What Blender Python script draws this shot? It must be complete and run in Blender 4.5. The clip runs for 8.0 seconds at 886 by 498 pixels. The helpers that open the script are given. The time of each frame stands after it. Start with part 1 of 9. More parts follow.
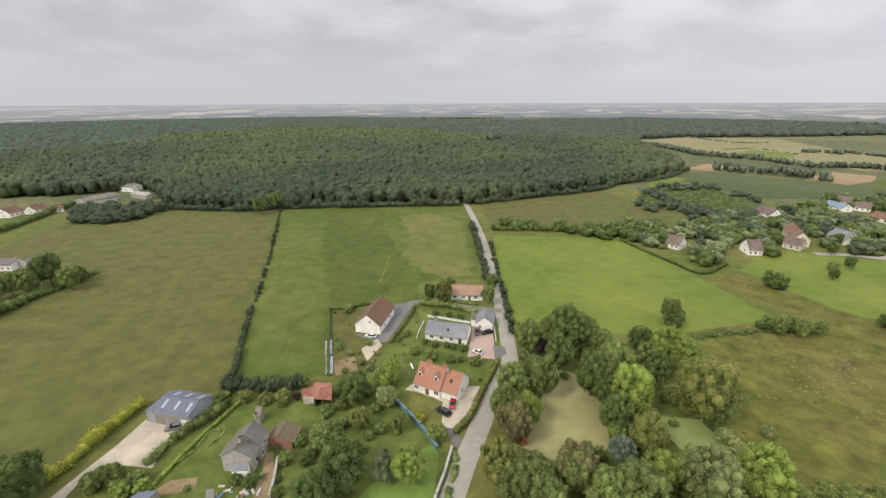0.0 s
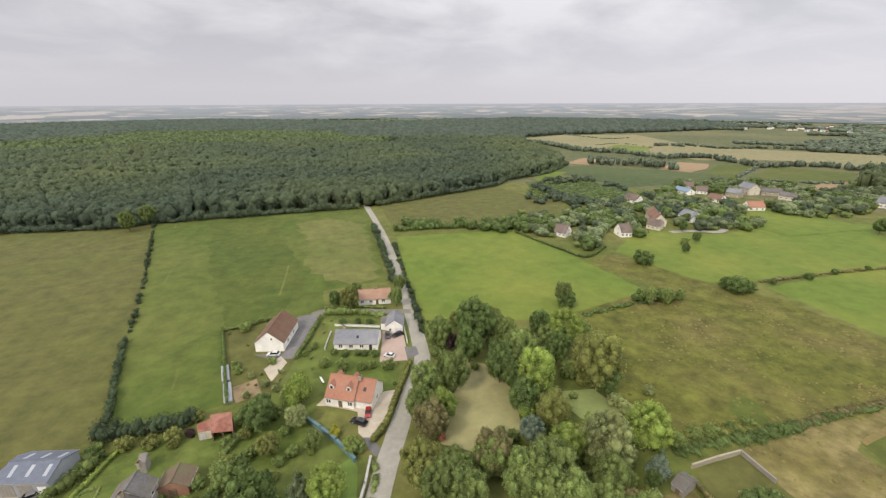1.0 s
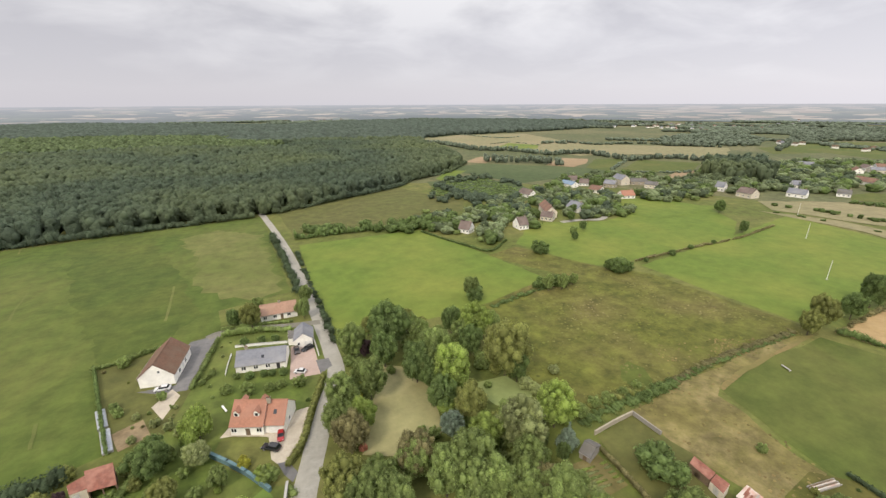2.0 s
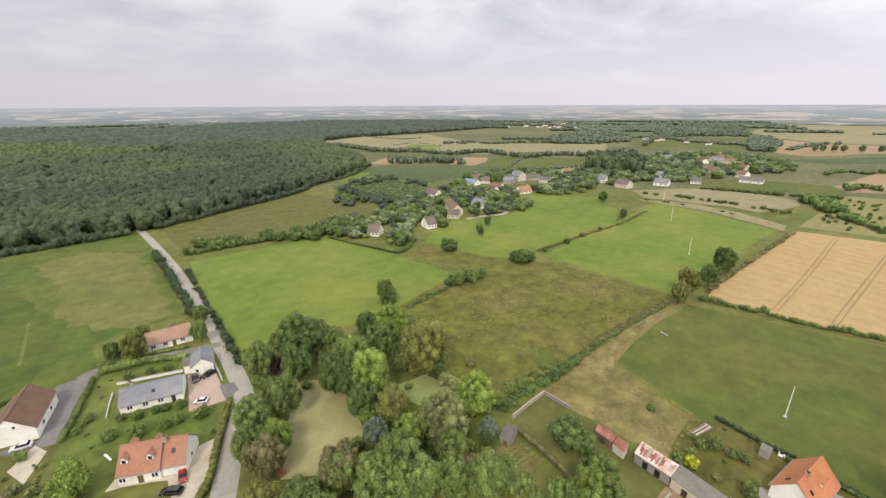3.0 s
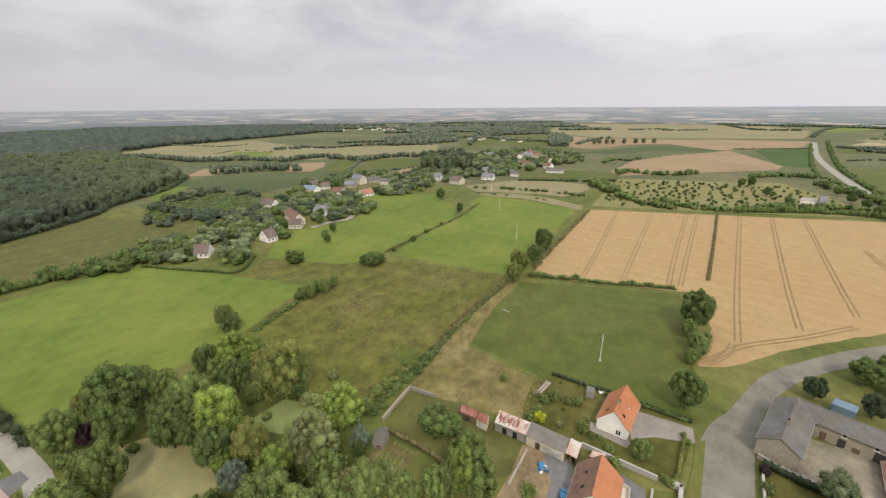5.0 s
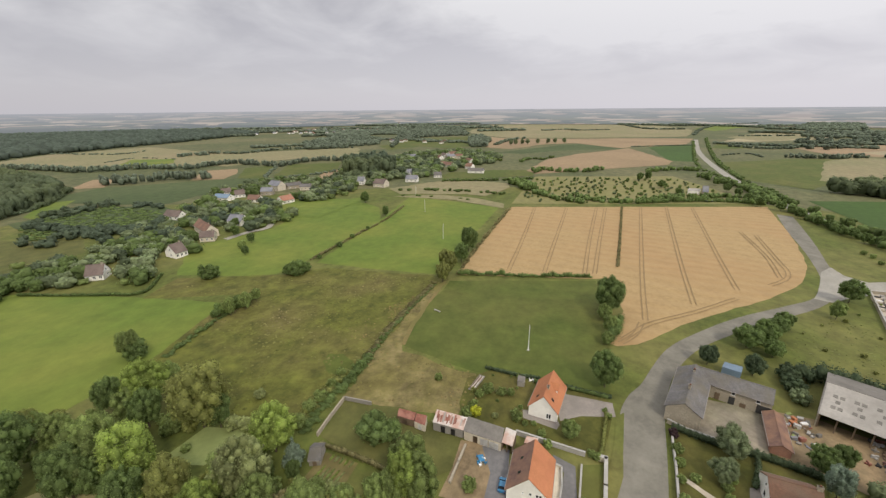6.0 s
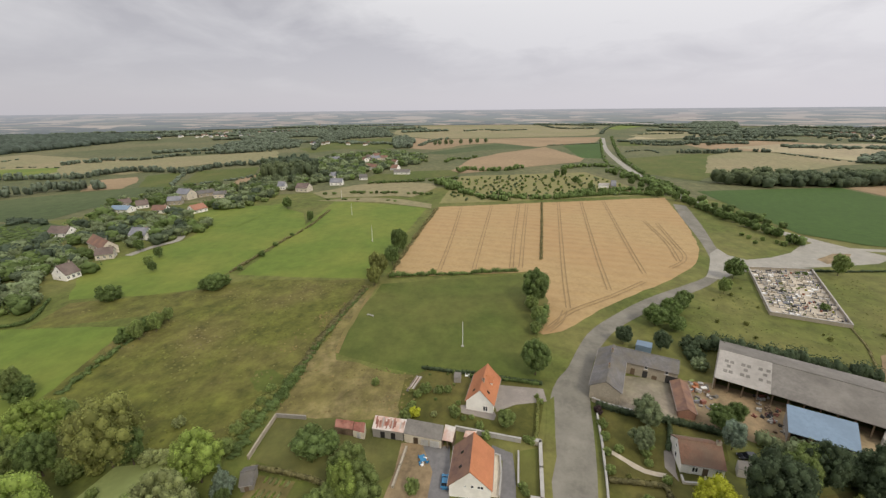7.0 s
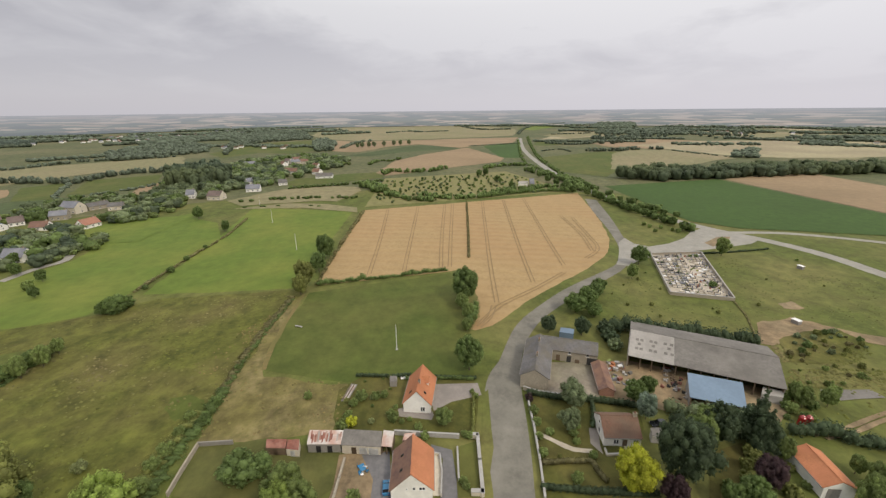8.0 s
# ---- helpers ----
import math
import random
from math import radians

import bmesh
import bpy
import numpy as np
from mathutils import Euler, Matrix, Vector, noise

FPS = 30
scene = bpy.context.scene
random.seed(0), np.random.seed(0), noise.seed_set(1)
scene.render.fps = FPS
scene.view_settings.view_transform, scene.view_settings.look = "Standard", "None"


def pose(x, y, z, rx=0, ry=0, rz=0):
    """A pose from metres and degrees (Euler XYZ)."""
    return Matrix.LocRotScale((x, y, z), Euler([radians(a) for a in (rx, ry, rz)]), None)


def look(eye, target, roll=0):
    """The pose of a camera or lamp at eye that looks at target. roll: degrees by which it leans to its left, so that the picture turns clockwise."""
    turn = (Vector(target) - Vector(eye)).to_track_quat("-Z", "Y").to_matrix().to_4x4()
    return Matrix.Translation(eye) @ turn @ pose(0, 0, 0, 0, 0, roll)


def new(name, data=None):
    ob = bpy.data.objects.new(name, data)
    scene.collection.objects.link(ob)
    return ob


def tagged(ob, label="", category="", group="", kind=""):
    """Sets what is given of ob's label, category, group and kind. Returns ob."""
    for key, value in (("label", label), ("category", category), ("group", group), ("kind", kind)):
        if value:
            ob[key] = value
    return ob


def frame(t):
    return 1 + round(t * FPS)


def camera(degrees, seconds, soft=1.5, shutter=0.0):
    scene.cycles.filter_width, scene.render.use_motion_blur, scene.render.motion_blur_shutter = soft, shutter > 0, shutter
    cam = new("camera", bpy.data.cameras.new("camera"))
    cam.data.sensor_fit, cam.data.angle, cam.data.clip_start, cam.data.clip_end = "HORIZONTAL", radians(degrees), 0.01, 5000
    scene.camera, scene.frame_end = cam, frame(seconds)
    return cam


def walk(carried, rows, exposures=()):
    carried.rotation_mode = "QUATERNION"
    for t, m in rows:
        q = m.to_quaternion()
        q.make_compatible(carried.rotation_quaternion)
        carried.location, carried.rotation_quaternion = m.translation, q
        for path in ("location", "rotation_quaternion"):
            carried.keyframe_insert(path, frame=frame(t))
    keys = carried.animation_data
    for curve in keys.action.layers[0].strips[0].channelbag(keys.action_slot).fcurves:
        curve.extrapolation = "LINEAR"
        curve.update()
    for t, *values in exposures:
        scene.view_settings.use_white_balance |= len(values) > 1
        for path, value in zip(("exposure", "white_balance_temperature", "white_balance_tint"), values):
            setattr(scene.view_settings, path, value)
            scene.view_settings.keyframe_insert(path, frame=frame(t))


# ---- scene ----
cam = camera(93.8, 8.0, 1.35)
PATH = [
    (0, (0.00, 0.00, 78.00), (-2.14, 94.19, 44.48), -0.23),
    (0.5, (0.27, 0.42, 78.03), (8.98, 94.25, 44.58), -0.26),
    (1, (0.52, 0.75, 78.04), (21.02, 92.73, 44.59), -0.23),
    (1.5, (0.76, 1.00, 78.04), (31.83, 90.00, 44.66), -0.24),
    (3, (1.33, 1.35, 77.98), (60.65, 74.75, 44.91), -0.24),
    (3.5, (1.47, 1.36, 77.96), (67.83, 68.49, 44.95), -0.24),
    (4, (1.59, 1.32, 77.95), (74.29, 61.61, 45.09), -0.27),
    (4.5, (1.68, 1.24, 77.95), (79.51, 54.82, 45.20), -0.31),
    (6, (1.77, 0.85, 78.03), (91.28, 31.65, 45.79), -0.51),
    (6.5, (1.74, 0.69, 78.11), (93.64, 23.46, 45.92), -0.57),
    (7, (1.67, 0.52, 78.21), (95.22, 15.17, 46.06), -0.57),
    (7.5, (1.57, 0.36, 78.35), (95.99, 7.85, 46.28), -0.55),
    (8, (1.43, 0.21, 78.53), (96.15, -2.05, 46.54), -0.56),
]
EXPOSURES = [(0.0, 0.16), (1.5, 0.25), (3.5, 0.27), (4.5, 0.14), (6.0, -0.10), (8.0, -0.19)]
walk(cam, [(t, look(eye, target, roll)) for t, eye, target, roll in PATH], EXPOSURES)

# ---- light ----
SUN_ELEVATION, SUN_HEADING = 44.0, 230.0   # degrees; heading clockwise from +y
world = bpy.data.worlds.new("overcast_sky")
scene.world = world
world.use_nodes = True
wt = world.node_tree
wt.nodes.clear()


def wnode(kind, **values):
    n = wt.nodes.new(kind)
    for k, v in values.items():
        n.inputs[k].default_value = v
    return n


sky = wt.nodes.new("ShaderNodeTexSky")
sky.sky_type = "NISHITA"
sky.sun_disc = False
sky.sun_elevation, sky.sun_rotation = radians(SUN_ELEVATION), radians(SUN_HEADING)
sky_bg = wnode("ShaderNodeBackground", Strength=0.10)
wt.links.new(sky.outputs[0], sky_bg.inputs["Color"])
coord = wt.nodes.new("ShaderNodeTexCoord")
split = wt.nodes.new("ShaderNodeSeparateXYZ")
wt.links.new(coord.outputs["Generated"], split.inputs[0])
# cloud deck: project the view direction on a plane overhead
lift = wt.nodes.new("ShaderNodeMath")
lift.operation = "ADD"
lift.inputs[1].default_value = 0.22
wt.links.new(split.outputs["Z"], lift.inputs[0])
safe = wt.nodes.new("ShaderNodeMath")
safe.operation = "MAXIMUM"
safe.inputs[1].default_value = 0.12
wt.links.new(lift.outputs[0], safe.inputs[0])
flat = wt.nodes.new("ShaderNodeVectorMath")
flat.operation = "DIVIDE"
wt.links.new(coord.outputs["Generated"], flat.inputs[0])
joinv = wt.nodes.new("ShaderNodeCombineXYZ")
for i in range(3):
    wt.links.new(safe.outputs[0], joinv.inputs[i])
wt.links.new(joinv.outputs[0], flat.inputs[1])
n1 = wnode("ShaderNodeTexNoise", Scale=1.5, Detail=5.0, Roughness=0.55, Distortion=0.3)
wt.links.new(flat.outputs[0], n1.inputs["Vector"])
n2 = wnode("ShaderNodeTexNoise", Scale=0.6, Detail=2.0, Roughness=0.5)
wt.links.new(flat.outputs[0], n2.inputs["Vector"])
both = wt.nodes.new("ShaderNodeMath")
both.operation = "ADD"
wt.links.new(n1.outputs[0], both.inputs[0])
wt.links.new(n2.outputs[0], both.inputs[1])
ramp = wt.nodes.new("ShaderNodeValToRGB")
ramp.color_ramp.elements[0].position, ramp.color_ramp.elements[0].color = 0.43, (0.41, 0.405, 0.43, 1)
ramp.color_ramp.elements[1].position, ramp.color_ramp.elements[1].color = 0.58, (0.79, 0.78, 0.78, 1)
half = wt.nodes.new("ShaderNodeMath")
half.operation = "MULTIPLY"
half.inputs[1].default_value = 0.5
wt.links.new(both.outputs[0], half.inputs[0])
wt.links.new(half.outputs[0], ramp.inputs[0])
# the deck closes to an even lilac grey towards the horizon
near = wt.nodes.new("ShaderNodeMapRange")
near.inputs["From Min"].default_value, near.inputs["From Max"].default_value = 0.02, 0.30
wt.links.new(split.outputs["Z"], near.inputs["Value"])
deck = wt.nodes.new("ShaderNodeMix")
deck.data_type = "RGBA"
deck.inputs[6].default_value = (0.565, 0.545, 0.585, 1)
wt.links.new(near.outputs[0], deck.inputs[0])
wt.links.new(ramp.outputs[0], deck.inputs[7])
cloud_bg = wnode("ShaderNodeBackground", Strength=1.18)
wt.links.new(deck.outputs[2], cloud_bg.inputs["Color"])
# an overcast sky is brightest overhead
high = wt.nodes.new("ShaderNodeMapRange")
high.inputs["From Min"].default_value, high.inputs["From Max"].default_value = 0.20, 0.85
high.inputs["To Min"].default_value, high.inputs["To Max"].default_value = 1.20, 2.6
wt.links.new(split.outputs["Z"], high.inputs["Value"])
# and brighter on the sun's side
lean_y = wt.nodes.new("ShaderNodeMath")
lean_y.operation = "MULTIPLY_ADD"
lean_y.inputs[1].default_value, lean_y.inputs[2].default_value = -0.17, 1.0
wt.links.new(split.outputs["Y"], lean_y.inputs[0])
lean_x = wt.nodes.new("ShaderNodeMath")
lean_x.operation = "MULTIPLY_ADD"
lean_x.inputs[1].default_value = 0.07
wt.links.new(split.outputs["X"], lean_x.inputs[0])
wt.links.new(lean_y.outputs[0], lean_x.inputs[2])
power = wt.nodes.new("ShaderNodeMath")
power.operation = "MULTIPLY"
wt.links.new(high.outputs[0], power.inputs[0])
wt.links.new(lean_x.outputs[0], power.inputs[1])
wt.links.new(power.outputs[0], cloud_bg.inputs["Strength"])
veil = wnode("ShaderNodeMixShader", Fac=0.93)
wt.links.new(sky_bg.outputs[0], veil.inputs[1])
wt.links.new(cloud_bg.outputs[0], veil.inputs[2])
wout = wt.nodes.new("ShaderNodeOutputWorld")
wt.links.new(veil.outputs[0], wout.inputs["Surface"])

sun = new("sun", bpy.data.lights.new("sun", "SUN"))
sun.data.energy, sun.data.angle, sun.data.color = 2.2, radians(11), (1.0, 0.90, 0.74)
sh, se = radians(SUN_HEADING), radians(SUN_ELEVATION)
sun.matrix_world = look((0, 0, 300), (-math.sin(sh) * math.cos(se), -math.cos(sh) * math.cos(se), 300 - math.sin(se)))


# ---- materials ----
MATS = {}


def material(name, colour, second=None, grain=0.6, patch=0.05, rough=0.9, bump=0.3, bump_scale=None, metal=0.0, vary=0.0, island=0.0, third=None, spec=0.25, through_leaf=0.0, mottle=0.0):
    """A matt surface of two colours mixed by noise at two scales; grain and patch are noise scales per metre."""
    m = bpy.data.materials.new(name)
    m.use_nodes = True
    nt = m.node_tree
    b = nt.nodes["Principled BSDF"]
    b.inputs["Roughness"].default_value, b.inputs["Metallic"].default_value = rough, metal
    b.inputs["Specular IOR Level"].default_value = spec
    second = second or tuple(c * 0.7 for c in colour)
    geo = nt.nodes.new("ShaderNodeNewGeometry")
    fine = nt.nodes.new("ShaderNodeTexNoise")
    fine.inputs["Scale"].default_value, fine.inputs["Detail"].default_value, fine.inputs["Roughness"].default_value = grain, 6.0, 0.65
    big = nt.nodes.new("ShaderNodeTexNoise")
    big.inputs["Scale"].default_value, big.inputs["Detail"].default_value = patch, 4.0
    nt.links.new(geo.outputs["Position"], fine.inputs["Vector"])
    nt.links.new(geo.outputs["Position"], big.inputs["Vector"])
    r1 = nt.nodes.new("ShaderNodeMapRange")
    r1.inputs["From Min"].default_value, r1.inputs["From Max"].default_value = 0.36, 0.64
    nt.links.new(fine.outputs[0], r1.inputs["Value"])
    mix = nt.nodes.new("ShaderNodeMix")
    mix.data_type = "RGBA"
    mix.inputs[6].default_value, mix.inputs[7].default_value = (*colour, 1), (*second, 1)
    nt.links.new(r1.outputs[0], mix.inputs[0])
    out = mix.outputs[2]
    r2 = nt.nodes.new("ShaderNodeMapRange")
    r2.inputs["From Min"].default_value, r2.inputs["From Max"].default_value = 0.42, 0.66
    nt.links.new(big.outputs[0], r2.inputs["Value"])
    mix2 = nt.nodes.new("ShaderNodeMix")
    mix2.data_type = "RGBA"
    mix2.inputs[7].default_value = (*(third or tuple(c * 0.78 for c in colour)), 1)
    nt.links.new(r2.outputs[0], mix2.inputs[0])
    nt.links.new(out, mix2.inputs[6])
    out = mix2.outputs[2]
    if mottle:
        mid = nt.nodes.new("ShaderNodeTexNoise")
        mid.inputs["Scale"].default_value, mid.inputs["Detail"].default_value, mid.inputs["Roughness"].default_value = 0.13, 8.0, 0.72
        nt.links.new(geo.outputs["Position"], mid.inputs["Vector"])
        mm = nt.nodes.new("ShaderNodeMapRange")
        mm.inputs["From Min"].default_value, mm.inputs["From Max"].default_value = 0.34, 0.66
        mm.inputs["To Min"].default_value, mm.inputs["To Max"].default_value = 1 - mottle, 1 + mottle
        nt.links.new(mid.outputs[0], mm.inputs["Value"])
        hm = nt.nodes.new("ShaderNodeHueSaturation")
        nt.links.new(mm.outputs[0], hm.inputs["Value"])
        nt.links.new(out, hm.inputs["Color"])
        out = hm.outputs[0]
    if vary or island:
        hsv = nt.nodes.new("ShaderNodeHueSaturation")
        nt.links.new(out, hsv.inputs["Color"])
        src = nt.nodes.new("ShaderNodeObjectInfo").outputs["Random"] if vary else geo.outputs["Random Per Island"]
        amount = vary or island
        mr = nt.nodes.new("ShaderNodeMapRange")
        mr.inputs["To Min"].default_value, mr.inputs["To Max"].default_value = 1 - amount, 1 + amount
        nt.links.new(src, mr.inputs["Value"])
        val = mr.outputs[0]
        if vary and island:
            m2 = nt.nodes.new("ShaderNodeMapRange")
            m2.inputs["To Min"].default_value, m2.inputs["To Max"].default_value = 1 - island, 1 + island
            nt.links.new(geo.outputs["Random Per Island"], m2.inputs["Value"])
            mul = nt.nodes.new("ShaderNodeMath")
            mul.operation = "MULTIPLY"
            nt.links.new(val, mul.inputs[0])
            nt.links.new(m2.outputs[0], mul.inputs[1])
            val = mul.outputs[0]
        nt.links.new(val, hsv.inputs["Value"])
        out = hsv.outputs[0]
    nt.links.new(out, b.inputs["Base Color"])
    if bump:
        bn = nt.nodes.new("ShaderNodeTexNoise")
        bn.inputs["Scale"].default_value, bn.inputs["Detail"].default_value = bump_scale or grain * 2, 5.0
        nt.links.new(geo.outputs["Position"], bn.inputs["Vector"])
        bm_ = nt.nodes.new("ShaderNodeBump")
        bm_.inputs["Strength"].default_value, bm_.inputs["Distance"].default_value = bump, 0.15
        nt.links.new(bn.outputs[0], bm_.inputs["Height"])
        nt.links.new(bm_.outputs[0], b.inputs["Normal"])
    if through_leaf:
        # leaves pass some light on
        tr = nt.nodes.new("ShaderNodeBsdfTranslucent")
        nt.links.new(out, tr.inputs["Color"])
        ms = nt.nodes.new("ShaderNodeMixShader")
        ms.inputs[0].default_value = through_leaf
        nt.links.new(b.outputs[0], ms.inputs[1])
        nt.links.new(tr.outputs[0], ms.inputs[2])
        nt.links.new(ms.outputs[0], nt.nodes["Material Output"].inputs["Surface"])
    MATS[name] = m
    return m


def add_stripes(m, heading, width, colour, amount, wobble=3.0):
    """Mix sown rows into a field material: bands across heading (degrees from +x), width metres apart."""
    nt = m.node_tree
    b = nt.nodes["Principled BSDF"]
    src = b.inputs["Base Color"].links[0].from_socket
    geo = nt.nodes.new("ShaderNodeNewGeometry")
    turn = nt.nodes.new("ShaderNodeVectorRotate")
    turn.rotation_type = "Z_AXIS"
    turn.inputs["Angle"].default_value = radians(heading)
    nt.links.new(geo.outputs["Position"], turn.inputs["Vector"])
    wave = nt.nodes.new("ShaderNodeTexWave")
    wave.inputs["Scale"].default_value = 0.314 / width
    wave.inputs["Distortion"].default_value, wave.inputs["Detail"].default_value = wobble, 2.0
    wave.inputs["Detail Scale"].default_value = 0.3
    nt.links.new(turn.outputs[0], wave.inputs["Vector"])
    mul = nt.nodes.new("ShaderNodeMath")
    mul.operation = "MULTIPLY"
    mul.inputs[1].default_value = amount
    nt.links.new(wave.outputs["Fac"], mul.inputs[0])
    mix = nt.nodes.new("ShaderNodeMix")
    mix.data_type = "RGBA"
    mix.inputs[7].default_value = (*colour, 1)
    nt.links.new(mul.outputs[0], mix.inputs[0])
    nt.links.new(src, mix.inputs[6])
    nt.links.new(mix.outputs[2], b.inputs["Base Color"])
    return m


material("ground_grass", (0.101, 0.118, 0.025), (0.074, 0.090, 0.019), 0.5, 0.02, third=(0.139, 0.134, 0.041), mottle=0.3)
material("pasture_dry", (0.105, 0.101, 0.031), (0.077, 0.081, 0.023), 0.14, 0.022, third=(0.087, 0.094, 0.024), bump=0.5, mottle=0.26)
material("pasture_green", (0.114, 0.158, 0.025), (0.090, 0.132, 0.020), 0.14, 0.02, third=(0.146, 0.170, 0.031), bump=0.4, mottle=0.14)
material("crop_green", (0.075, 0.102, 0.018), (0.056, 0.082, 0.013), 0.2, 0.016, third=(0.100, 0.112, 0.026), mottle=0.25)
add_stripes(MATS["crop_green"], 5, 7.0, (0.075, 0.115, 0.02), 0.15, 6.0)
material("meadow_rough", (0.108, 0.112, 0.021), (0.070, 0.077, 0.014), 0.22, 0.03, third=(0.116, 0.104, 0.030), bump=0.9, mottle=0.42)
material("meadow_straw", (0.190, 0.154, 0.068), (0.122, 0.108, 0.036), 0.3, 0.05, third=(0.127, 0.110, 0.034), bump=0.6, mottle=0.4)
material("pitch_green", (0.078, 0.100, 0.019), (0.062, 0.083, 0.015), 0.14, 0.022, third=(0.100, 0.104, 0.026), bump=0.4, mottle=0.2)
material("lawn", (0.085, 0.086, 0.018), (0.060, 0.064, 0.013), 0.35, 0.05, third=(0.098, 0.086, 0.024), bump=0.5, mottle=0.36)
material("lawn_pale", (0.204, 0.184, 0.076), (0.165, 0.156, 0.061), 0.3, 0.05, third=(0.171, 0.165, 0.058), mottle=0.14)
material("clearing_grass", (0.285, 0.258, 0.128), (0.240, 0.224, 0.106), 0.3, 0.05, third=(0.245, 0.232, 0.104), mottle=0.16)
material("tin_wall", (0.300, 0.315, 0.345), (0.255, 0.268, 0.296), 1.0, 0.2, rough=0.55, bump=0.1)
material("yard_earth", (0.245, 0.212, 0.160), (0.192, 0.166, 0.126), 0.6, 0.1, third=(0.205, 0.190, 0.130), mottle=0.3)
material("wheat", (0.348, 0.244, 0.116), (0.292, 0.204, 0.094), 0.5, 0.012, third=(0.318, 0.208, 0.097), mottle=0.1)
material("wheat_trodden", (0.272, 0.190, 0.096), (0.222, 0.156, 0.078), 0.8, 0.1)
add_stripes(MATS["wheat"], 8, 9.0, (0.39, 0.285, 0.158), 0.2, 5.0)
material("stubble", (0.280, 0.236, 0.148), (0.238, 0.200, 0.122), 0.1, 0.008, third=(0.318, 0.283, 0.168), mottle=0.16)
material("hay_pale", (0.205, 0.188, 0.096), (0.172, 0.164, 0.080), 0.1, 0.008, third=(0.222, 0.188, 0.104), mottle=0.2)
material("crop_far", (0.062, 0.086, 0.030), (0.048, 0.069, 0.024), 0.2, 0.01, third=(0.073, 0.094, 0.036), mottle=0.22)
material("rough_land", (0.098, 0.108, 0.045), (0.070, 0.082, 0.034), 0.05, 0.006, third=(0.128, 0.122, 0.058), mottle=0.35)
material("tan_soil", (0.285, 0.205, 0.118), (0.245, 0.176, 0.102), 0.2, 0.01, mottle=0.1)
material("maize", (0.052, 0.096, 0.018), (0.039, 0.075, 0.014), 0.3, 0.01, mottle=0.14)
material("asphalt", (0.173, 0.163, 0.133), (0.142, 0.133, 0.110), 0.8, 0.12, bump=0.15, third=(0.198, 0.186, 0.153), mottle=0.16)
material("asphalt_pale", (0.305, 0.290, 0.252), (0.245, 0.233, 0.202), 0.8, 0.12, bump=0.15, third=(0.285, 0.270, 0.230), mottle=0.14)
material("lawn_green", (0.094, 0.126, 0.024), (0.066, 0.092, 0.018), 0.35, 0.05, third=(0.112, 0.128, 0.032), bump=0.5, mottle=0.3)
material("asphalt_dark", (0.168, 0.162, 0.159), (0.132, 0.128, 0.127), 0.8, 0.1, bump=0.15, mottle=0.14)
material("gravel", (0.475, 0.418, 0.332), (0.380, 0.332, 0.266), 2.0, 0.15, bump=0.3, mottle=0.2)
material("dirt", (0.253, 0.183, 0.104), (0.182, 0.133, 0.076), 0.5, 0.08, third=(0.219, 0.170, 0.099), mottle=0.4)
material("pink_paving", (0.405, 0.304, 0.257), (0.338, 0.257, 0.223), 1.5, 0.2)
material("paving_grey", (0.270, 0.240, 0.212), (0.222, 0.198, 0.176), 1.5, 0.2, mottle=0.15)
material("render_white", (0.860, 0.835, 0.780), (0.790, 0.765, 0.710), 0.8, 0.2, bump=0.08)
material("render_cream", (0.620, 0.560, 0.450), (0.520, 0.470, 0.380), 0.8, 0.2, bump=0.1)
material("stone_wall", (0.403, 0.356, 0.275), (0.269, 0.238, 0.185), 2.2, 0.3, bump=0.6)
material("concrete", (0.400, 0.385, 0.355), (0.310, 0.300, 0.280), 1.2, 0.25, bump=0.2)
material("tile_orange", (0.442, 0.184, 0.089), (0.362, 0.149, 0.073), 3.0, 0.25, bump=0.5, third=(0.415, 0.167, 0.084), mottle=0.16)
material("tile_red", (0.344, 0.168, 0.112), (0.271, 0.129, 0.087), 2.0, 0.25, bump=0.5, third=(0.295, 0.155, 0.110), mottle=0.14)
material("tile_brown", (0.175, 0.099, 0.067), (0.130, 0.074, 0.051), 2.0, 0.25, bump=0.5, third=(0.154, 0.105, 0.074), mottle=0.16)
material("slate", (0.200, 0.205, 0.227), (0.147, 0.152, 0.172), 2.0, 0.2, bump=0.35, third=(0.219, 0.218, 0.227), mottle=0.12)
material("tile_dusk", (0.152, 0.116, 0.102), (0.118, 0.090, 0.080), 2.0, 0.25, bump=0.5, third=(0.168, 0.132, 0.114), mottle=0.16)
material("brick", (0.330, 0.175, 0.120), (0.240, 0.130, 0.095), 2.5, 0.4, bump=0.4)
material("tile_faded", (0.330, 0.205, 0.145), (0.250, 0.150, 0.108), 2.0, 0.25, bump=0.5, third=(0.290, 0.190, 0.135), mottle=0.16)
material("tile_mossy", (0.165, 0.112, 0.080), (0.115, 0.082, 0.060), 1.5, 0.4, bump=0.5, third=(0.13, 0.12, 0.07))
material("tile_weathered", (0.194, 0.116, 0.087), (0.140, 0.086, 0.069), 1.0, 0.3, bump=0.5, third=(0.238, 0.138, 0.092))
material("crop_dark", (0.068, 0.091, 0.016), (0.052, 0.075, 0.013), 0.2, 0.02, third=(0.083, 0.099, 0.019), mottle=0.25)
material("crop_yellow", (0.132, 0.132, 0.042), (0.108, 0.118, 0.032), 0.2, 0.03, third=(0.096, 0.112, 0.027), mottle=0.2)
material("lawn_bright", (0.150, 0.215, 0.046), (0.118, 0.175, 0.038), 0.4, 0.05, mottle=0.15)
